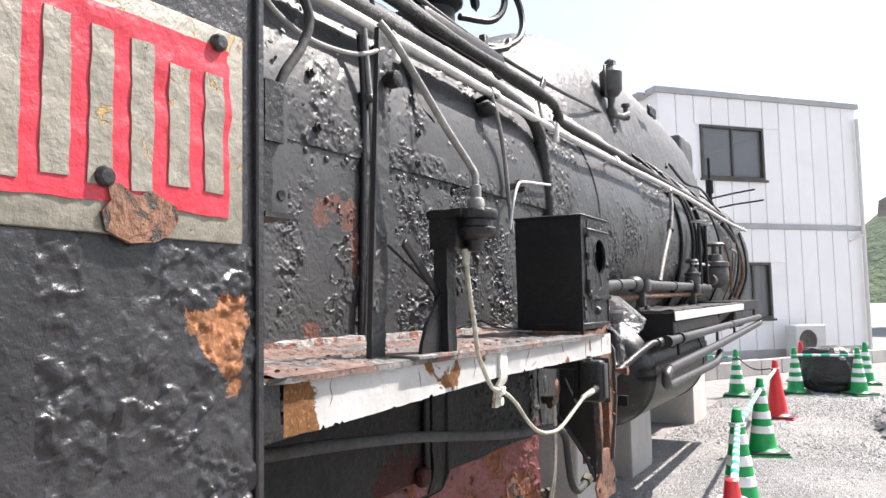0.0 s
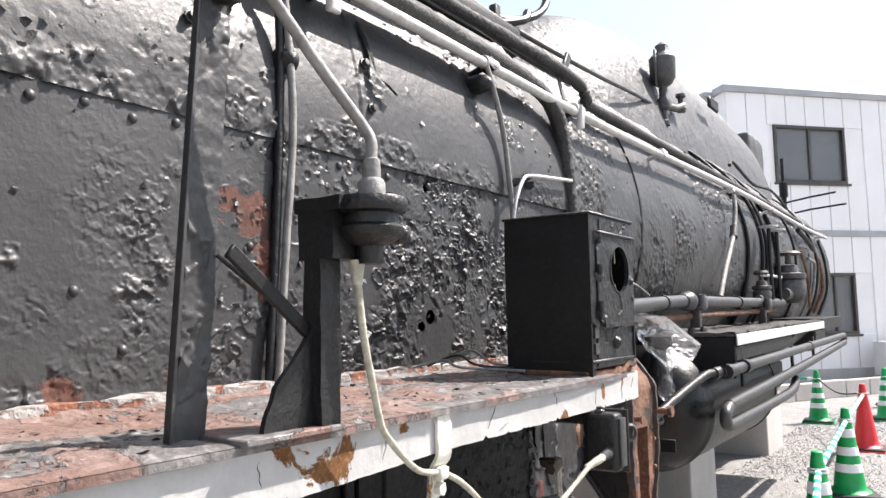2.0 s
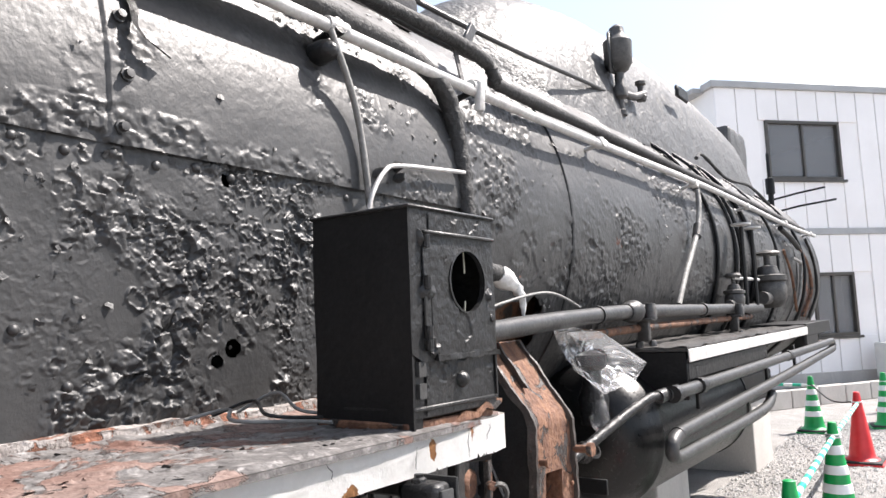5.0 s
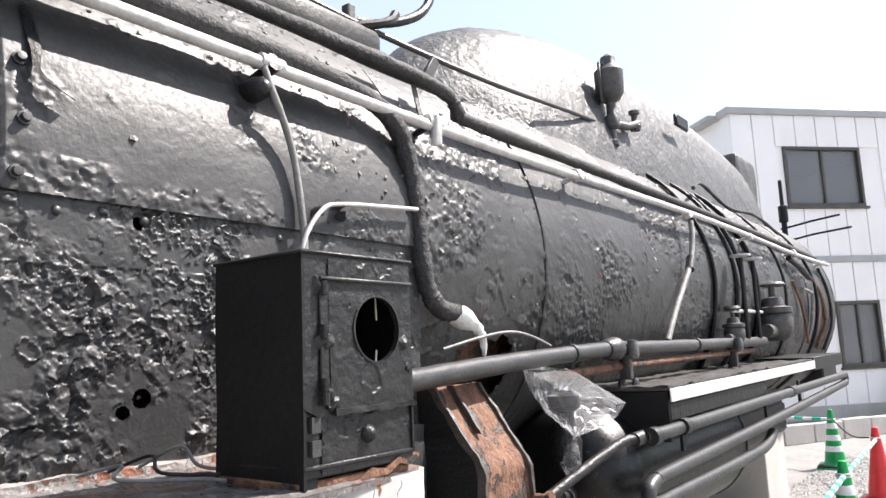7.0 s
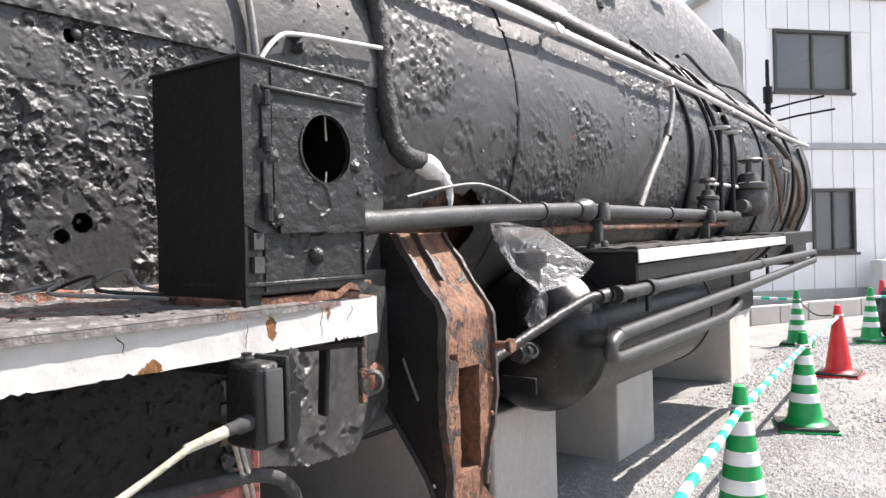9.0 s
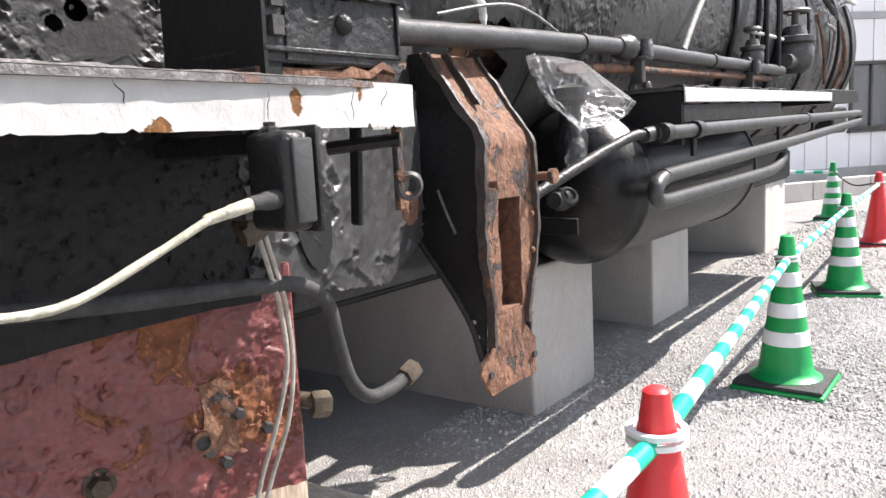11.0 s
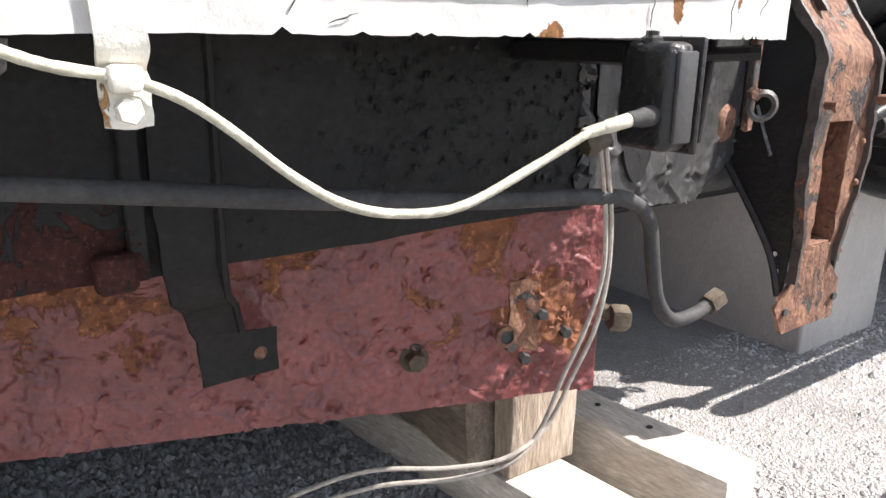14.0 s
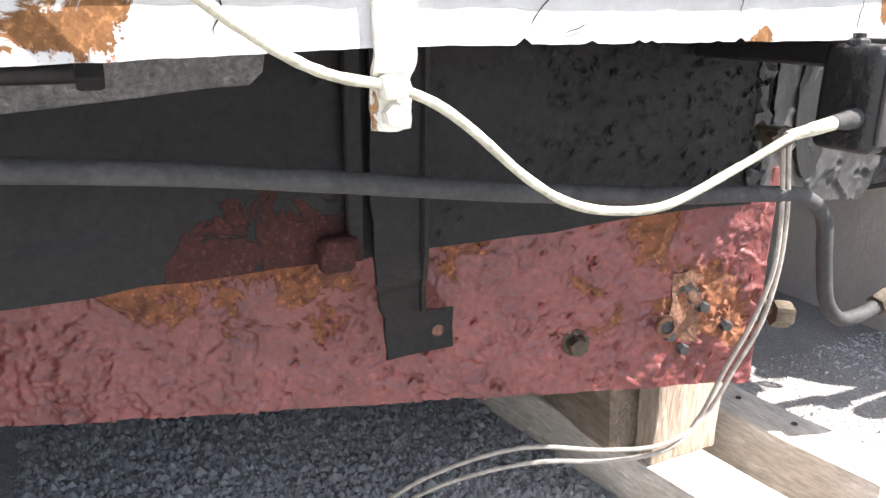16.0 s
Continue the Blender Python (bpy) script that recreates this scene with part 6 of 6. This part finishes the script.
# clear bag tied over a valve
KNOT = Vector((-1.13, 3.90, 1.12))
CORNERS = [Vector(c) for c in ((-1.12, 3.66, 1.335), (-1.26, 3.80, 1.36), (-1.26, 4.12, 1.35), (-1.10, 4.27, 1.205), (-1.04, 4.05, 1.22), (-1.05, 3.80, 1.26))]
bm = bmesh.new()
NB = 60
rings = []
for j in range(15):
    f = j / 14
    row = []
    for i in range(NB):
        u = i / NB * len(CORNERS)
        a, b = CORNERS[int(u) % len(CORNERS)], CORNERS[(int(u) + 1) % len(CORNERS)]
        rim_p = a.lerp(b, u - int(u))
        p = KNOT.lerp(rim_p, f ** 0.75)
        bulge = math.sin(f * math.pi) * 0.05
        out = (rim_p - KNOT).normalized()
        p += Vector((out.x, out.y, -0.6)) * bulge * 0.7
        p += out * (0.022 * math.sin(u * 9 + 3 * f) * (1 - f) + 0.022 * noise.noise(p * 15) * f + 0.012 * abs(noise.noise(p * 34)))
        p += noise.noise_vector(p * 24) * 0.022 * f * (1.2 - f) + noise.noise_vector(p * 55) * 0.010
        row.append(bm.verts.new(p))
    rings.append(row)
for a, b in zip(rings, rings[1:]):
    for i in range(NB):
        bm.faces.new((a[i], a[(i + 1) % NB], b[(i + 1) % NB], b[i]))
cap = bm.verts.new((-1.15, 3.97, 1.345))
for i in range(NB):
    bm.faces.new((rings[-1][i], rings[-1][(i + 1) % NB], cap))
bag = solo("plastic_bag", bm, bag_film, "crumpled clear plastic bag tied over a valve", "plastic bag", smooth=False)
bm = lathe((-1.19, 3.95, 1.0), (-1.19, 3.95, 1.4), [(0, 0.05), (0.1, 0.06), (0.14, 0.04), (0.2, 0.035), (0.22, 0.06), (0.26, 0.06), (0.28, 0.0)], 12)
part("bagged_valve", bm, black, loco)
part("knotted_tail", ragged(tube(smooth_line([(-1.15, 3.93, 1.10), (-1.14, 3.90, 1.06), (-1.14, 3.88, 1.02), (-1.135, 3.88, 0.985)], 4), [0.012, 0.018, 0.022, 0.026, 0.03, 0.034, 0.036, 0.038, 0.036, 0.03, 0.024, 0.018, 0.008], 8), 0.01, 60), bag_film, bag, smooth=False)

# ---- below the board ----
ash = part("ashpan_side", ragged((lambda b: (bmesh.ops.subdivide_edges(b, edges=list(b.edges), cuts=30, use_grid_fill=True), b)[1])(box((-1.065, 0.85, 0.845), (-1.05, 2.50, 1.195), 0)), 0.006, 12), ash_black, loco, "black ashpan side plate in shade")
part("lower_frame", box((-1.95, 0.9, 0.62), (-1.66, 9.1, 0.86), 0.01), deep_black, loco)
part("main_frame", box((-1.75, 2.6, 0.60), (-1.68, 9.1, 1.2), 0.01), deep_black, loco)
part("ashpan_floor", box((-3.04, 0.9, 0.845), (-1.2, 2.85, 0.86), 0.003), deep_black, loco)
for z0, z1, w in ((1.13, 1.19, 0.012), (1.06, 1.125, 0.02), (0.985, 1.05, 0.017), (0.92, 0.97, 0.012), (0.855, 0.90, 0.016)):
    bb = box((-1.052, 2.503 - w * 1.6, z0), (-1.046, 2.505, z1), 0)
    bmesh.ops.subdivide_edges(bb, edges=list(bb.edges), cuts=4, use_grid_fill=True)
    part("peeling_edge", ragged(bb, 0.014, 55), flake_black, ash, "crumpled peeling paint on the panel edge")
jb = part("junction_box", box((-0.805, 2.296, 1.0), (-0.722, 2.345, 1.132), 0.013, seg=3), black, loco, "black cast junction box under the edge")
part("box_rim", box((-0.812, 2.343, 0.996), (-0.714, 2.352, 1.138), 0.004, seg=2), black, jb)
# lighter paint on the +x side stands in for the sun on it
part("lit_side_plate", ragged(box((-0.724, 2.306, 1.012), (-0.716, 2.340, 1.122), 0.004, seg=2), 0.002, 40), boiler_black, jb, "side plate in lighter paint that imitates sunlight")
part("cable_gland", lathe((-0.738, 2.248, 1.043), (-0.745, 2.30, 1.045), [(0, 0.008), (0.006, 0.0095), (0.022, 0.010), (0.026, 0.0125), (0.04, 0.013), (0.05, 0.013)], 14), rubber, jb)
part("box_lug", lathe((-0.77, 2.315, 1.13), (-0.77, 2.315, 1.2), [(0, 0.014), (0.006, 0.013), (0.009, 0.008), (0.014, 0.008), (0.015, 0)], 8), black, jb)
for x in (-0.80, -0.73):
    for z in (1.012, 1.123):
        part("cover_screw", lathe((x, 2.348, z), (x, 2.364, z), [(0, 0.006), (0.006, 0.006), (0.007, 0)], 8), black, jb)
part("box_bracket", box((-1.05, 2.32, 1.10), (-0.80, 2.38, 1.132), 0.004), deep_black, jb)
# end plate beyond the ashpan, slightly slewed, with the pieces hung in front of it
HM = Matrix.Translation((-1.05, 2.5, 0.0)) @ Matrix.Rotation(math.atan2(0.12, 0.53), 4, "Z")


def horn_face(Y, Z):
    P = np.stack([0 * Y, Y, Z, 1 + 0 * Y], -1) @ np.array(HM).T
    return P[..., :3], np.broadcast_to(np.array(HM.to_3x3() @ Vector((1, 0, 0))), P[..., :3].shape)


HORN = [(0.02, 1.235), (0.02, 0.87), (0.12, 0.845), (0.24, 0.812), (0.33, 0.80), (0.455, 0.785), (0.56, 0.825), (0.65, 0.87), (0.655, 1.235)]
bm = prism(HORN, "x", -0.02, -0.004)
for v in bm.verts:
    v.co = HM @ v.co
horn = part("horn_plate", bm, boiler_black, loco, "thick black flaking plate below the board end")
horn_low = lambda Y: np.interp(Y, [p[0] for p in HORN[1:8]], [p[1] for p in HORN[1:8]])
skin("horn_paint", horn_face, np.linspace(0.02, 0.655, 150), np.linspace(0.785, 1.235, 110), pipe_black, horn, "flaking grey-black paint",
     lift=lambda U, V: peel(U, V, 10, 84, -0.75 + 1.1 * np.clip(1 - (V - horn_low(U)) / 0.12, 0, 1), 0.004, 0.010) + 0.003 * cloud_noise(U * 20, V * 20, 85) + 0.25 * chips(U, V, 26, 195, np.clip((cloud_noise(U * 5, V * 5, 196, 3) - 0.1) * 2, 0, 1), 0.3, 0.2),
     skip=lambda U, V: V < horn_low(U))
oval = prism([(0.16 + 0.062 * math.cos(a) - 0.02 * math.sin(a), 0.99 + 0.125 * math.sin(a)) for a in (2 * math.pi * i / 28 for i in range(28))], "x", -0.003, 0.009)
bmesh.ops.transform(oval, matrix=HM, verts=oval.verts)
part("cover_disc", ragged(oval, 0.003, 30), deep_black, horn, "smooth black oval cover")
part("horn_rust", ragged(lathe(HM @ Vector((0.0, 0.585, 0.95)), HM @ Vector((0.02, 0.585, 0.95)), [(0.004, 0.0), (0.012, 0.03), (0.006, 0.042), (0.0, 0.045)], 16), 0.005, 40), rust, horn, "bare rusted disc")
part("horn_bar", box((-0.93, 2.625, 0.965), (-0.905, 2.637, 1.15), 0.003, None, Matrix.Translation((-0.917, 2.63, 1.15)) @ Matrix.Rotation(radians(4), 4, "Y") @ Matrix.Translation((0.917, -2.63, -1.15))), deep_black, horn, "black drilled hanger bar")
part("horn_strip", ragged(box((-0.872, 2.668, 0.99), (-0.858, 2.684, 1.17), 0.002), 0.003, 40), rust, horn, "thin rusty strip")
part("cross_bar", tube([(-0.96, 2.60, 1.105), (-0.85, 2.67, 1.115)], 0.012, 8), deep_black, horn)
part("split_ring", ragged(lathe((-0.845, 2.68, 1.032), (-0.835, 2.672, 1.032), [(0, 0.02), (0.004, 0.026), (0.009, 0.02), (0.004, 0.015), (0, 0.02)], 18), 0.002, 30), valve_grey, horn)
part("horn_bolt", hexnut((-0.86, 2.672, 1.05), (-0.845, 2.665, 1.05), 0.011), rust, horn)
# trailing truck frame, slewed
TM = Matrix.Translation((-1.06, 2.57, 0)) @ Matrix.Rotation(radians(-18.5), 4, "Z")
tf = blisters(420, -1.75, 0.0, 0.47, 0.9, 0.010, 0.03, 44, density=lambda u, v: 1.0 if v < 0.62 or u > -0.3 else 0.35)
truck = part("truck_frame", box((-0.04, -1.75, 0.475), (-0.006, 0.0, 0.90), 0.004, None, TM), red_frame, loco, "slewed red-brown truck frame with rust blisters")


def truck_face(Y, Z):
    P = np.stack([0 * Y, Y, Z, 1 + 0 * Y], -1) @ np.array(TM).T
    return P[..., :3], np.broadcast_to(np.array(TM.to_3x3() @ Vector((1, 0, 0))), P[..., :3].shape)


skin("truck_paint", truck_face, np.linspace(-1.75, 0.0, 460), np.linspace(0.472, 0.90, 120), red_frame, truck, "scaly red-brown paint",
     lift=lambda U, V: tf(U, V) * 0.35 + peel(U, V, 13, 53, -1.0 + 0.6 * np.clip((0.62 - V) / 0.1, 0, 1) + 0.5 * np.clip((U + 0.35) / 0.2, 0, 1), 0.003, 0.007) + 0.004 * cloud_noise(U * 10, V * 10, 51) + 0.0025 * np.abs(cloud_noise(U * 45, V * 45, 52, 2)))
part("truck_end", box((-0.2, -0.012, 0.50), (0.002, 0.004, 0.9), 0.003, None, TM), red_frame, truck)
for y, z in ((-0.045, 0.64), (-0.075, 0.585), (-0.02, 0.60), (-0.06, 0.555)):
    part("stud", hexnut(TM @ Vector((0.0, y * 2.0 - 0.03, z)), TM @ Vector((0.022, y * 2.0 - 0.03, z)), 0.011), rubber, truck)
part("stud_plate", ragged((lambda b: (bmesh.ops.subdivide_edges(b, edges=list(b.edges), cuts=4, use_grid_fill=True), b)[1])(box((0.0, -0.185, 0.57), (0.010, -0.125, 0.71), 0, None, TM)), 0.009, 45), rust, truck, "flaking rust patch")
part("stud_bore", lathe(TM @ Vector((0.015, -0.19, 0.605)), TM @ Vector((0.03, -0.19, 0.605)), [(0, 0.013), (0.002, 0.013), (0.002, 0)], 14), rubber, truck)
part("stud_hole", lathe(TM @ Vector((0.01, -0.19, 0.605)), TM @ Vector((0.03, -0.19, 0.605)), [(0, 0.021), (0.012, 0.021), (0.012, 0.013), (0.0, 0.013), (0, 0.021)], 14), rust, truck)
part("truck_nut", hexnut(TM @ Vector((0.004, -0.36, 0.575)), TM @ Vector((0.03, -0.36, 0.575)), 0.019, lathe(TM @ Vector((0.0, -0.36, 0.575)), TM @ Vector((0.006, -0.36, 0.575)), [(0, 0.027), (0.006, 0.027)], 16)), brass, truck, "tarnished hexagon nut")
part("end_fitting", hexnut(TM @ Vector((0.015, 0.02, 0.622)), TM @ Vector((0.02, 0.055, 0.618)), 0.026, tube([TM @ Vector((-0.02, 0.0, 0.63)), TM @ Vector((0.02, 0.05, 0.62))], 0.016, 10)), brass, truck, "brass pipe union")
# hanging bracket in front of the truck
STRAP = [(-1.036, 1.774, 1.848, 1.19), (-1.036, 1.773, 1.848, 0.95), (-1.038, 1.777, 1.848, 0.85), (-1.06, 1.789, 1.860, 0.80), (-1.15, 1.826, 1.90, 0.752), (-1.185, 1.842, 1.918, 0.71), (-1.195, 1.852, 1.925, 0.688), (-1.198, 1.855, 1.98, 0.684), (-1.2, 1.861, 1.983, 0.607)]
bm = bmesh.new()
rows_s = [[bm.verts.new(q) for q in ((x + 0.004, a, z), (x + 0.004, b, z), (x - 0.004, b, z - 0.003), (x - 0.004, a, z - 0.003))] for x, a, b, z in STRAP]
for p, q in zip(rows_s, rows_s[1:]):
    for j in range(4):
        bm.faces.new((p[j], p[(j + 1) % 4], q[(j + 1) % 4], q[j]))
bm.faces.new(rows_s[0])
bm.faces.new(rows_s[-1][::-1])
bmesh.ops.subdivide_edges(bm, edges=[e for e in bm.edges if e.calc_length() > 0.03], cuts=3)
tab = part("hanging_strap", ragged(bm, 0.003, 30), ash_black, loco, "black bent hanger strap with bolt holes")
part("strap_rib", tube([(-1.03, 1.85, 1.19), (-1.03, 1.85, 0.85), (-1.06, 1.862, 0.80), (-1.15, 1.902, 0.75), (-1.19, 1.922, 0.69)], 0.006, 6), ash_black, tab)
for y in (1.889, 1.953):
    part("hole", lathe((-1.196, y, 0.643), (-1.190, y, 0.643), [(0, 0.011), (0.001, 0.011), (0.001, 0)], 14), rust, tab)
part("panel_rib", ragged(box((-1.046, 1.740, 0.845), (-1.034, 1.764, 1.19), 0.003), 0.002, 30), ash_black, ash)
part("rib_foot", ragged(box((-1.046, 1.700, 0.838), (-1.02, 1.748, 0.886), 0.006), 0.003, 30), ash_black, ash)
# rubber hose below the edge
hose = smooth_line([(-0.95, 0.86, 1.06), (-0.95, 1.2, 1.035), (-0.95, 1.5, 1.005), (-0.95, 1.7, 0.977), (-0.95, 1.95, 0.94), (-0.95, 2.2, 0.91), (-0.95, 2.4, 0.893), (-0.95, 2.50, 0.878), (-0.95, 2.56, 0.835), (-0.95, 2.58, 0.76), (-0.95, 2.605, 0.68), (-0.95, 2.65, 0.634), (-0.95, 2.71, 0.63), (-0.95, 2.765, 0.643)], 8)
part("rubber_hose", tube(hose, 0.0135, 12), rubber, loco, "black rubber hose with a brass nut")
part("hose_nut", hexnut((-0.95, 2.755, 0.64), (-0.95, 2.79, 0.652), 0.022), brass, loco)
part("hose_bore", lathe((-0.95, 2.788, 0.651), (-0.95, 2.792, 0.653), [(0, 0.016), (0.001, 0.016), (0.001, 0)], 12), rubber, loco)
# sunlit step plate and stub pipe by the cab
part("grey_plate", ragged((lambda b: (bmesh.ops.subdivide_edges(b, edges=list(b.edges), cuts=3), b)[1])(prism([(0.9, 1.03), (1.2, 1.048), (1.425, 1.064), (1.538, 1.075), (1.625, 1.082), (1.644, 1.095), (1.65, 1.125), (0.9, 1.125)], "x", -1.042, -1.034)), 0.003, 40), scaly_grey, loco, "rough grey plate behind the board edge")
part("stub_pipe", tube([(-0.95, 0.95, 1.108), (-0.95, 1.452, 1.108)], 0.012, 10), deep_black, loco)
part("stub_nut", hexnut((-0.95, 1.445, 1.108), (-0.95, 1.47, 1.108), 0.019), deep_black, loco)
# pair of thin cables from the brass gland down to the sleepers
part("cable_gland", ragged(hexnut((-0.935, 2.38, 0.975), (-0.93, 2.42, 0.99), 0.017, box((-0.97, 2.385, 0.975), (-0.92, 2.41, 1.0), 0.004)), 0.004, 60), brass, loco)
for k in (0, 1):
    o = 0.013 * k
    pts = [(-0.93, 2.405 + o, 0.985), (-0.94, 2.43 + o, 0.92), (-0.95, 2.455 + o, 0.845), (-0.96, 2.468 + o, 0.748), (-0.97, 2.445 + o * 2, 0.65), (-0.99, 2.42 + o * 2, 0.56), (-1.01, 2.395 + o, 0.46),
           (-1.02, 2.34 - o, 0.405 + o), (-1.07, 2.25 - o, 0.375 + 2 * o), (-1.16, 2.13 - 2 * o, 0.35 + 3 * o), (-1.27, 2.0 - 3 * o, 0.27 + 2 * o), (-1.39, 1.88 - 5 * o, 0.13), (-1.5, 1.76 - 6 * o, 0.015)]
    part("thin_cable", tube(smooth_line(pts, 8), 0.0043, 8), thin_flex, loco)
part("drain_stub", tube([(-1.5, 2.35, 0.46), (-1.5, 2.35, 0.33)], 0.012, 8), rust, loco)
# unseen dark boxes, added to keep light out from under the locomotive
part("far_side_light_block", box((-3.12, 0.9, 0.02), (-3.05, 9.7, 1.25), 0.01), deep_black, loco)
part("cab_light_block", box((-3.0, -1.2, 0.02), (-1.12, 0.78, 0.76), 0.02), deep_black, loco)

# rivets of the firebox
rv = lathe((0, 0, 0), (0.1, 0, 0), [(0, 0.0105), (0.004, 0.010), (0.008, 0.0065), (0.0095, 0)], 10)
first = None
spots = [(0.98 + 0.09 * i, 1.732 - 0.01 * (i % 2)) for i in range(20)] + [(1.0 + 0.14 * i + 0.05 * (j % 2), 1.31 + 0.1 * j) for i in range(13) for j in range(4) if (i * 7 + j * 3) % 4 == 1]
for i, (y, z) in enumerate(spots):
    if first is None:
        bmesh.ops.translate(rv, verts=rv.verts, vec=Vector((-1.262, y, z)))
        first = part("rivet", rv, boiler_black, firebox)
    else:
        r = new("rivet", first.data)
        r.parent = firebox
        r.location = (0, y - spots[0][0], z - spots[0][1])

# ---- peeling flakes ----


def flakes(name, count, place, u, v, size, mat, parent, seed, keep=None, label="", lift=0.004):
    """Small curled scales of paint standing off a sheet, joined."""
    rng = np.random.RandomState(seed)
    V, F = [], []
    k = 0
    while k < count:
        a, b = rng.uniform(*u), rng.uniform(*v)
        if keep is not None and rng.rand() > keep(a, b):
            continue
        P, N = place(np.array([a]), np.array([b]))
        p, n = Vector(P[0]), Vector(N[0]).normalized()
        t = Vector((0, 1, 0))
        s = n.cross(t).normalized()
        sz = size * rng.uniform(0.35, 1.15)
        tilt = rng.uniform(0.1, 0.65)
        an = rng.rand() * 6.28
        i0 = len(V)
        V.append(p + n * (lift + 0.25 * sz * rng.rand()))
        m = rng.randint(5, 8)
        for r in range(m):
            w = 6.283 * (r + rng.uniform(-0.3, 0.3)) / m
            rad = sz * rng.uniform(0.35, 1.0)
            up_ = lift + tilt * sz * max(-0.2, math.cos(w - an)) * 0.9
            V.append(p + (t * math.cos(w) + s * math.sin(w)) * rad + n * up_)
        for r in range(m):
            F.append((i0, i0 + 1 + r, i0 + 1 + (r + 1) % m))
        k += 1
    base = BASE[parent]
    me = bpy.data.meshes.new(name)
    me.from_pydata([tuple(x - base) for x in V], [], F)
    me.materials.append(mat)
    ob = new(name, me)
    ob.parent = parent
    BASE[ob] = base
    return tagged(ob, label, "", "", "stuff")


flakes("peeling_paint", 450, wall_plane(-1.262), (0.9, 3.2), (1.25, 1.745), 0.011, flake_black, firebox, 61, keep=cluster, label="small lifted scales of black paint")
flakes("peeling_paint", 420, barrel(0.92), (0.85, 3.2), (-0.02, 0.75), 0.012, flake_black, top_cover, 62, keep=lambda a, b: 0.06 + 0.9 * (b > 0.38 or b < 0.05 or a > 2.85 or a < 1.7), label="small lifted scales of black paint")
flakes("peeling_paint", 900, barrel(0.908), (3.25, 9.6), (-0.45, 0.9), 0.015, flake_black, boiler, 63, keep=lambda a, b: 0.25 + 0.75 * (math.sin(a * 5) * math.sin(b * 7 + a) > 0.1), label="small lifted scales of black paint")
flakes("loose_rust", 900, lambda a, b: deck_place(a, b), (-1.25, -0.81), (0.9, 2.6), 0.009, rust_deck, deck, 64, label="loose scales of rust")
flakes("peeling_paint", 380, wall_plane(-1.05), (1.7, 2.5), (0.86, 1.15), 0.009, ash_black, ash, 65, keep=lambda a, b: 1.0 if a > 2.05 else 0.15, label="small lifted scales of black paint")

flakes("lifted_scale", 700, truck_face, (-1.7, -0.02), (0.48, 0.88), 0.014, red_frame, truck, 66, keep=lambda a, b: 1.0 if b < 0.6 or a > -0.25 else 0.4, label="lifted scales of red-brown paint", lift=0.003)

# loose stones
stones("gravel_stones", 80000, (-1.75, 0.5, 2.2, 7.0), 0.0052, stone, "loose pale grey gravel stones", 71)
# darker stones deepen the shade below the locomotive
stones("gravel_stones", 26000, (-3.0, -1.25, 1.2, 3.1), 0.0075, shade_stone, "gravel under the locomotive, darkened to stand in for shade", 72)
stones("gravel_stones", 14000, (-1.8, 1.2, 7.0, 12.0), 0.009, stone, "loose pale grey gravel stones", 73)
stones("heap_stones", 5000, (-0.05, 2.7, 6.9, 11.5), 0.035, stone, "stones on the gravel heap", 74, height=heap_height)
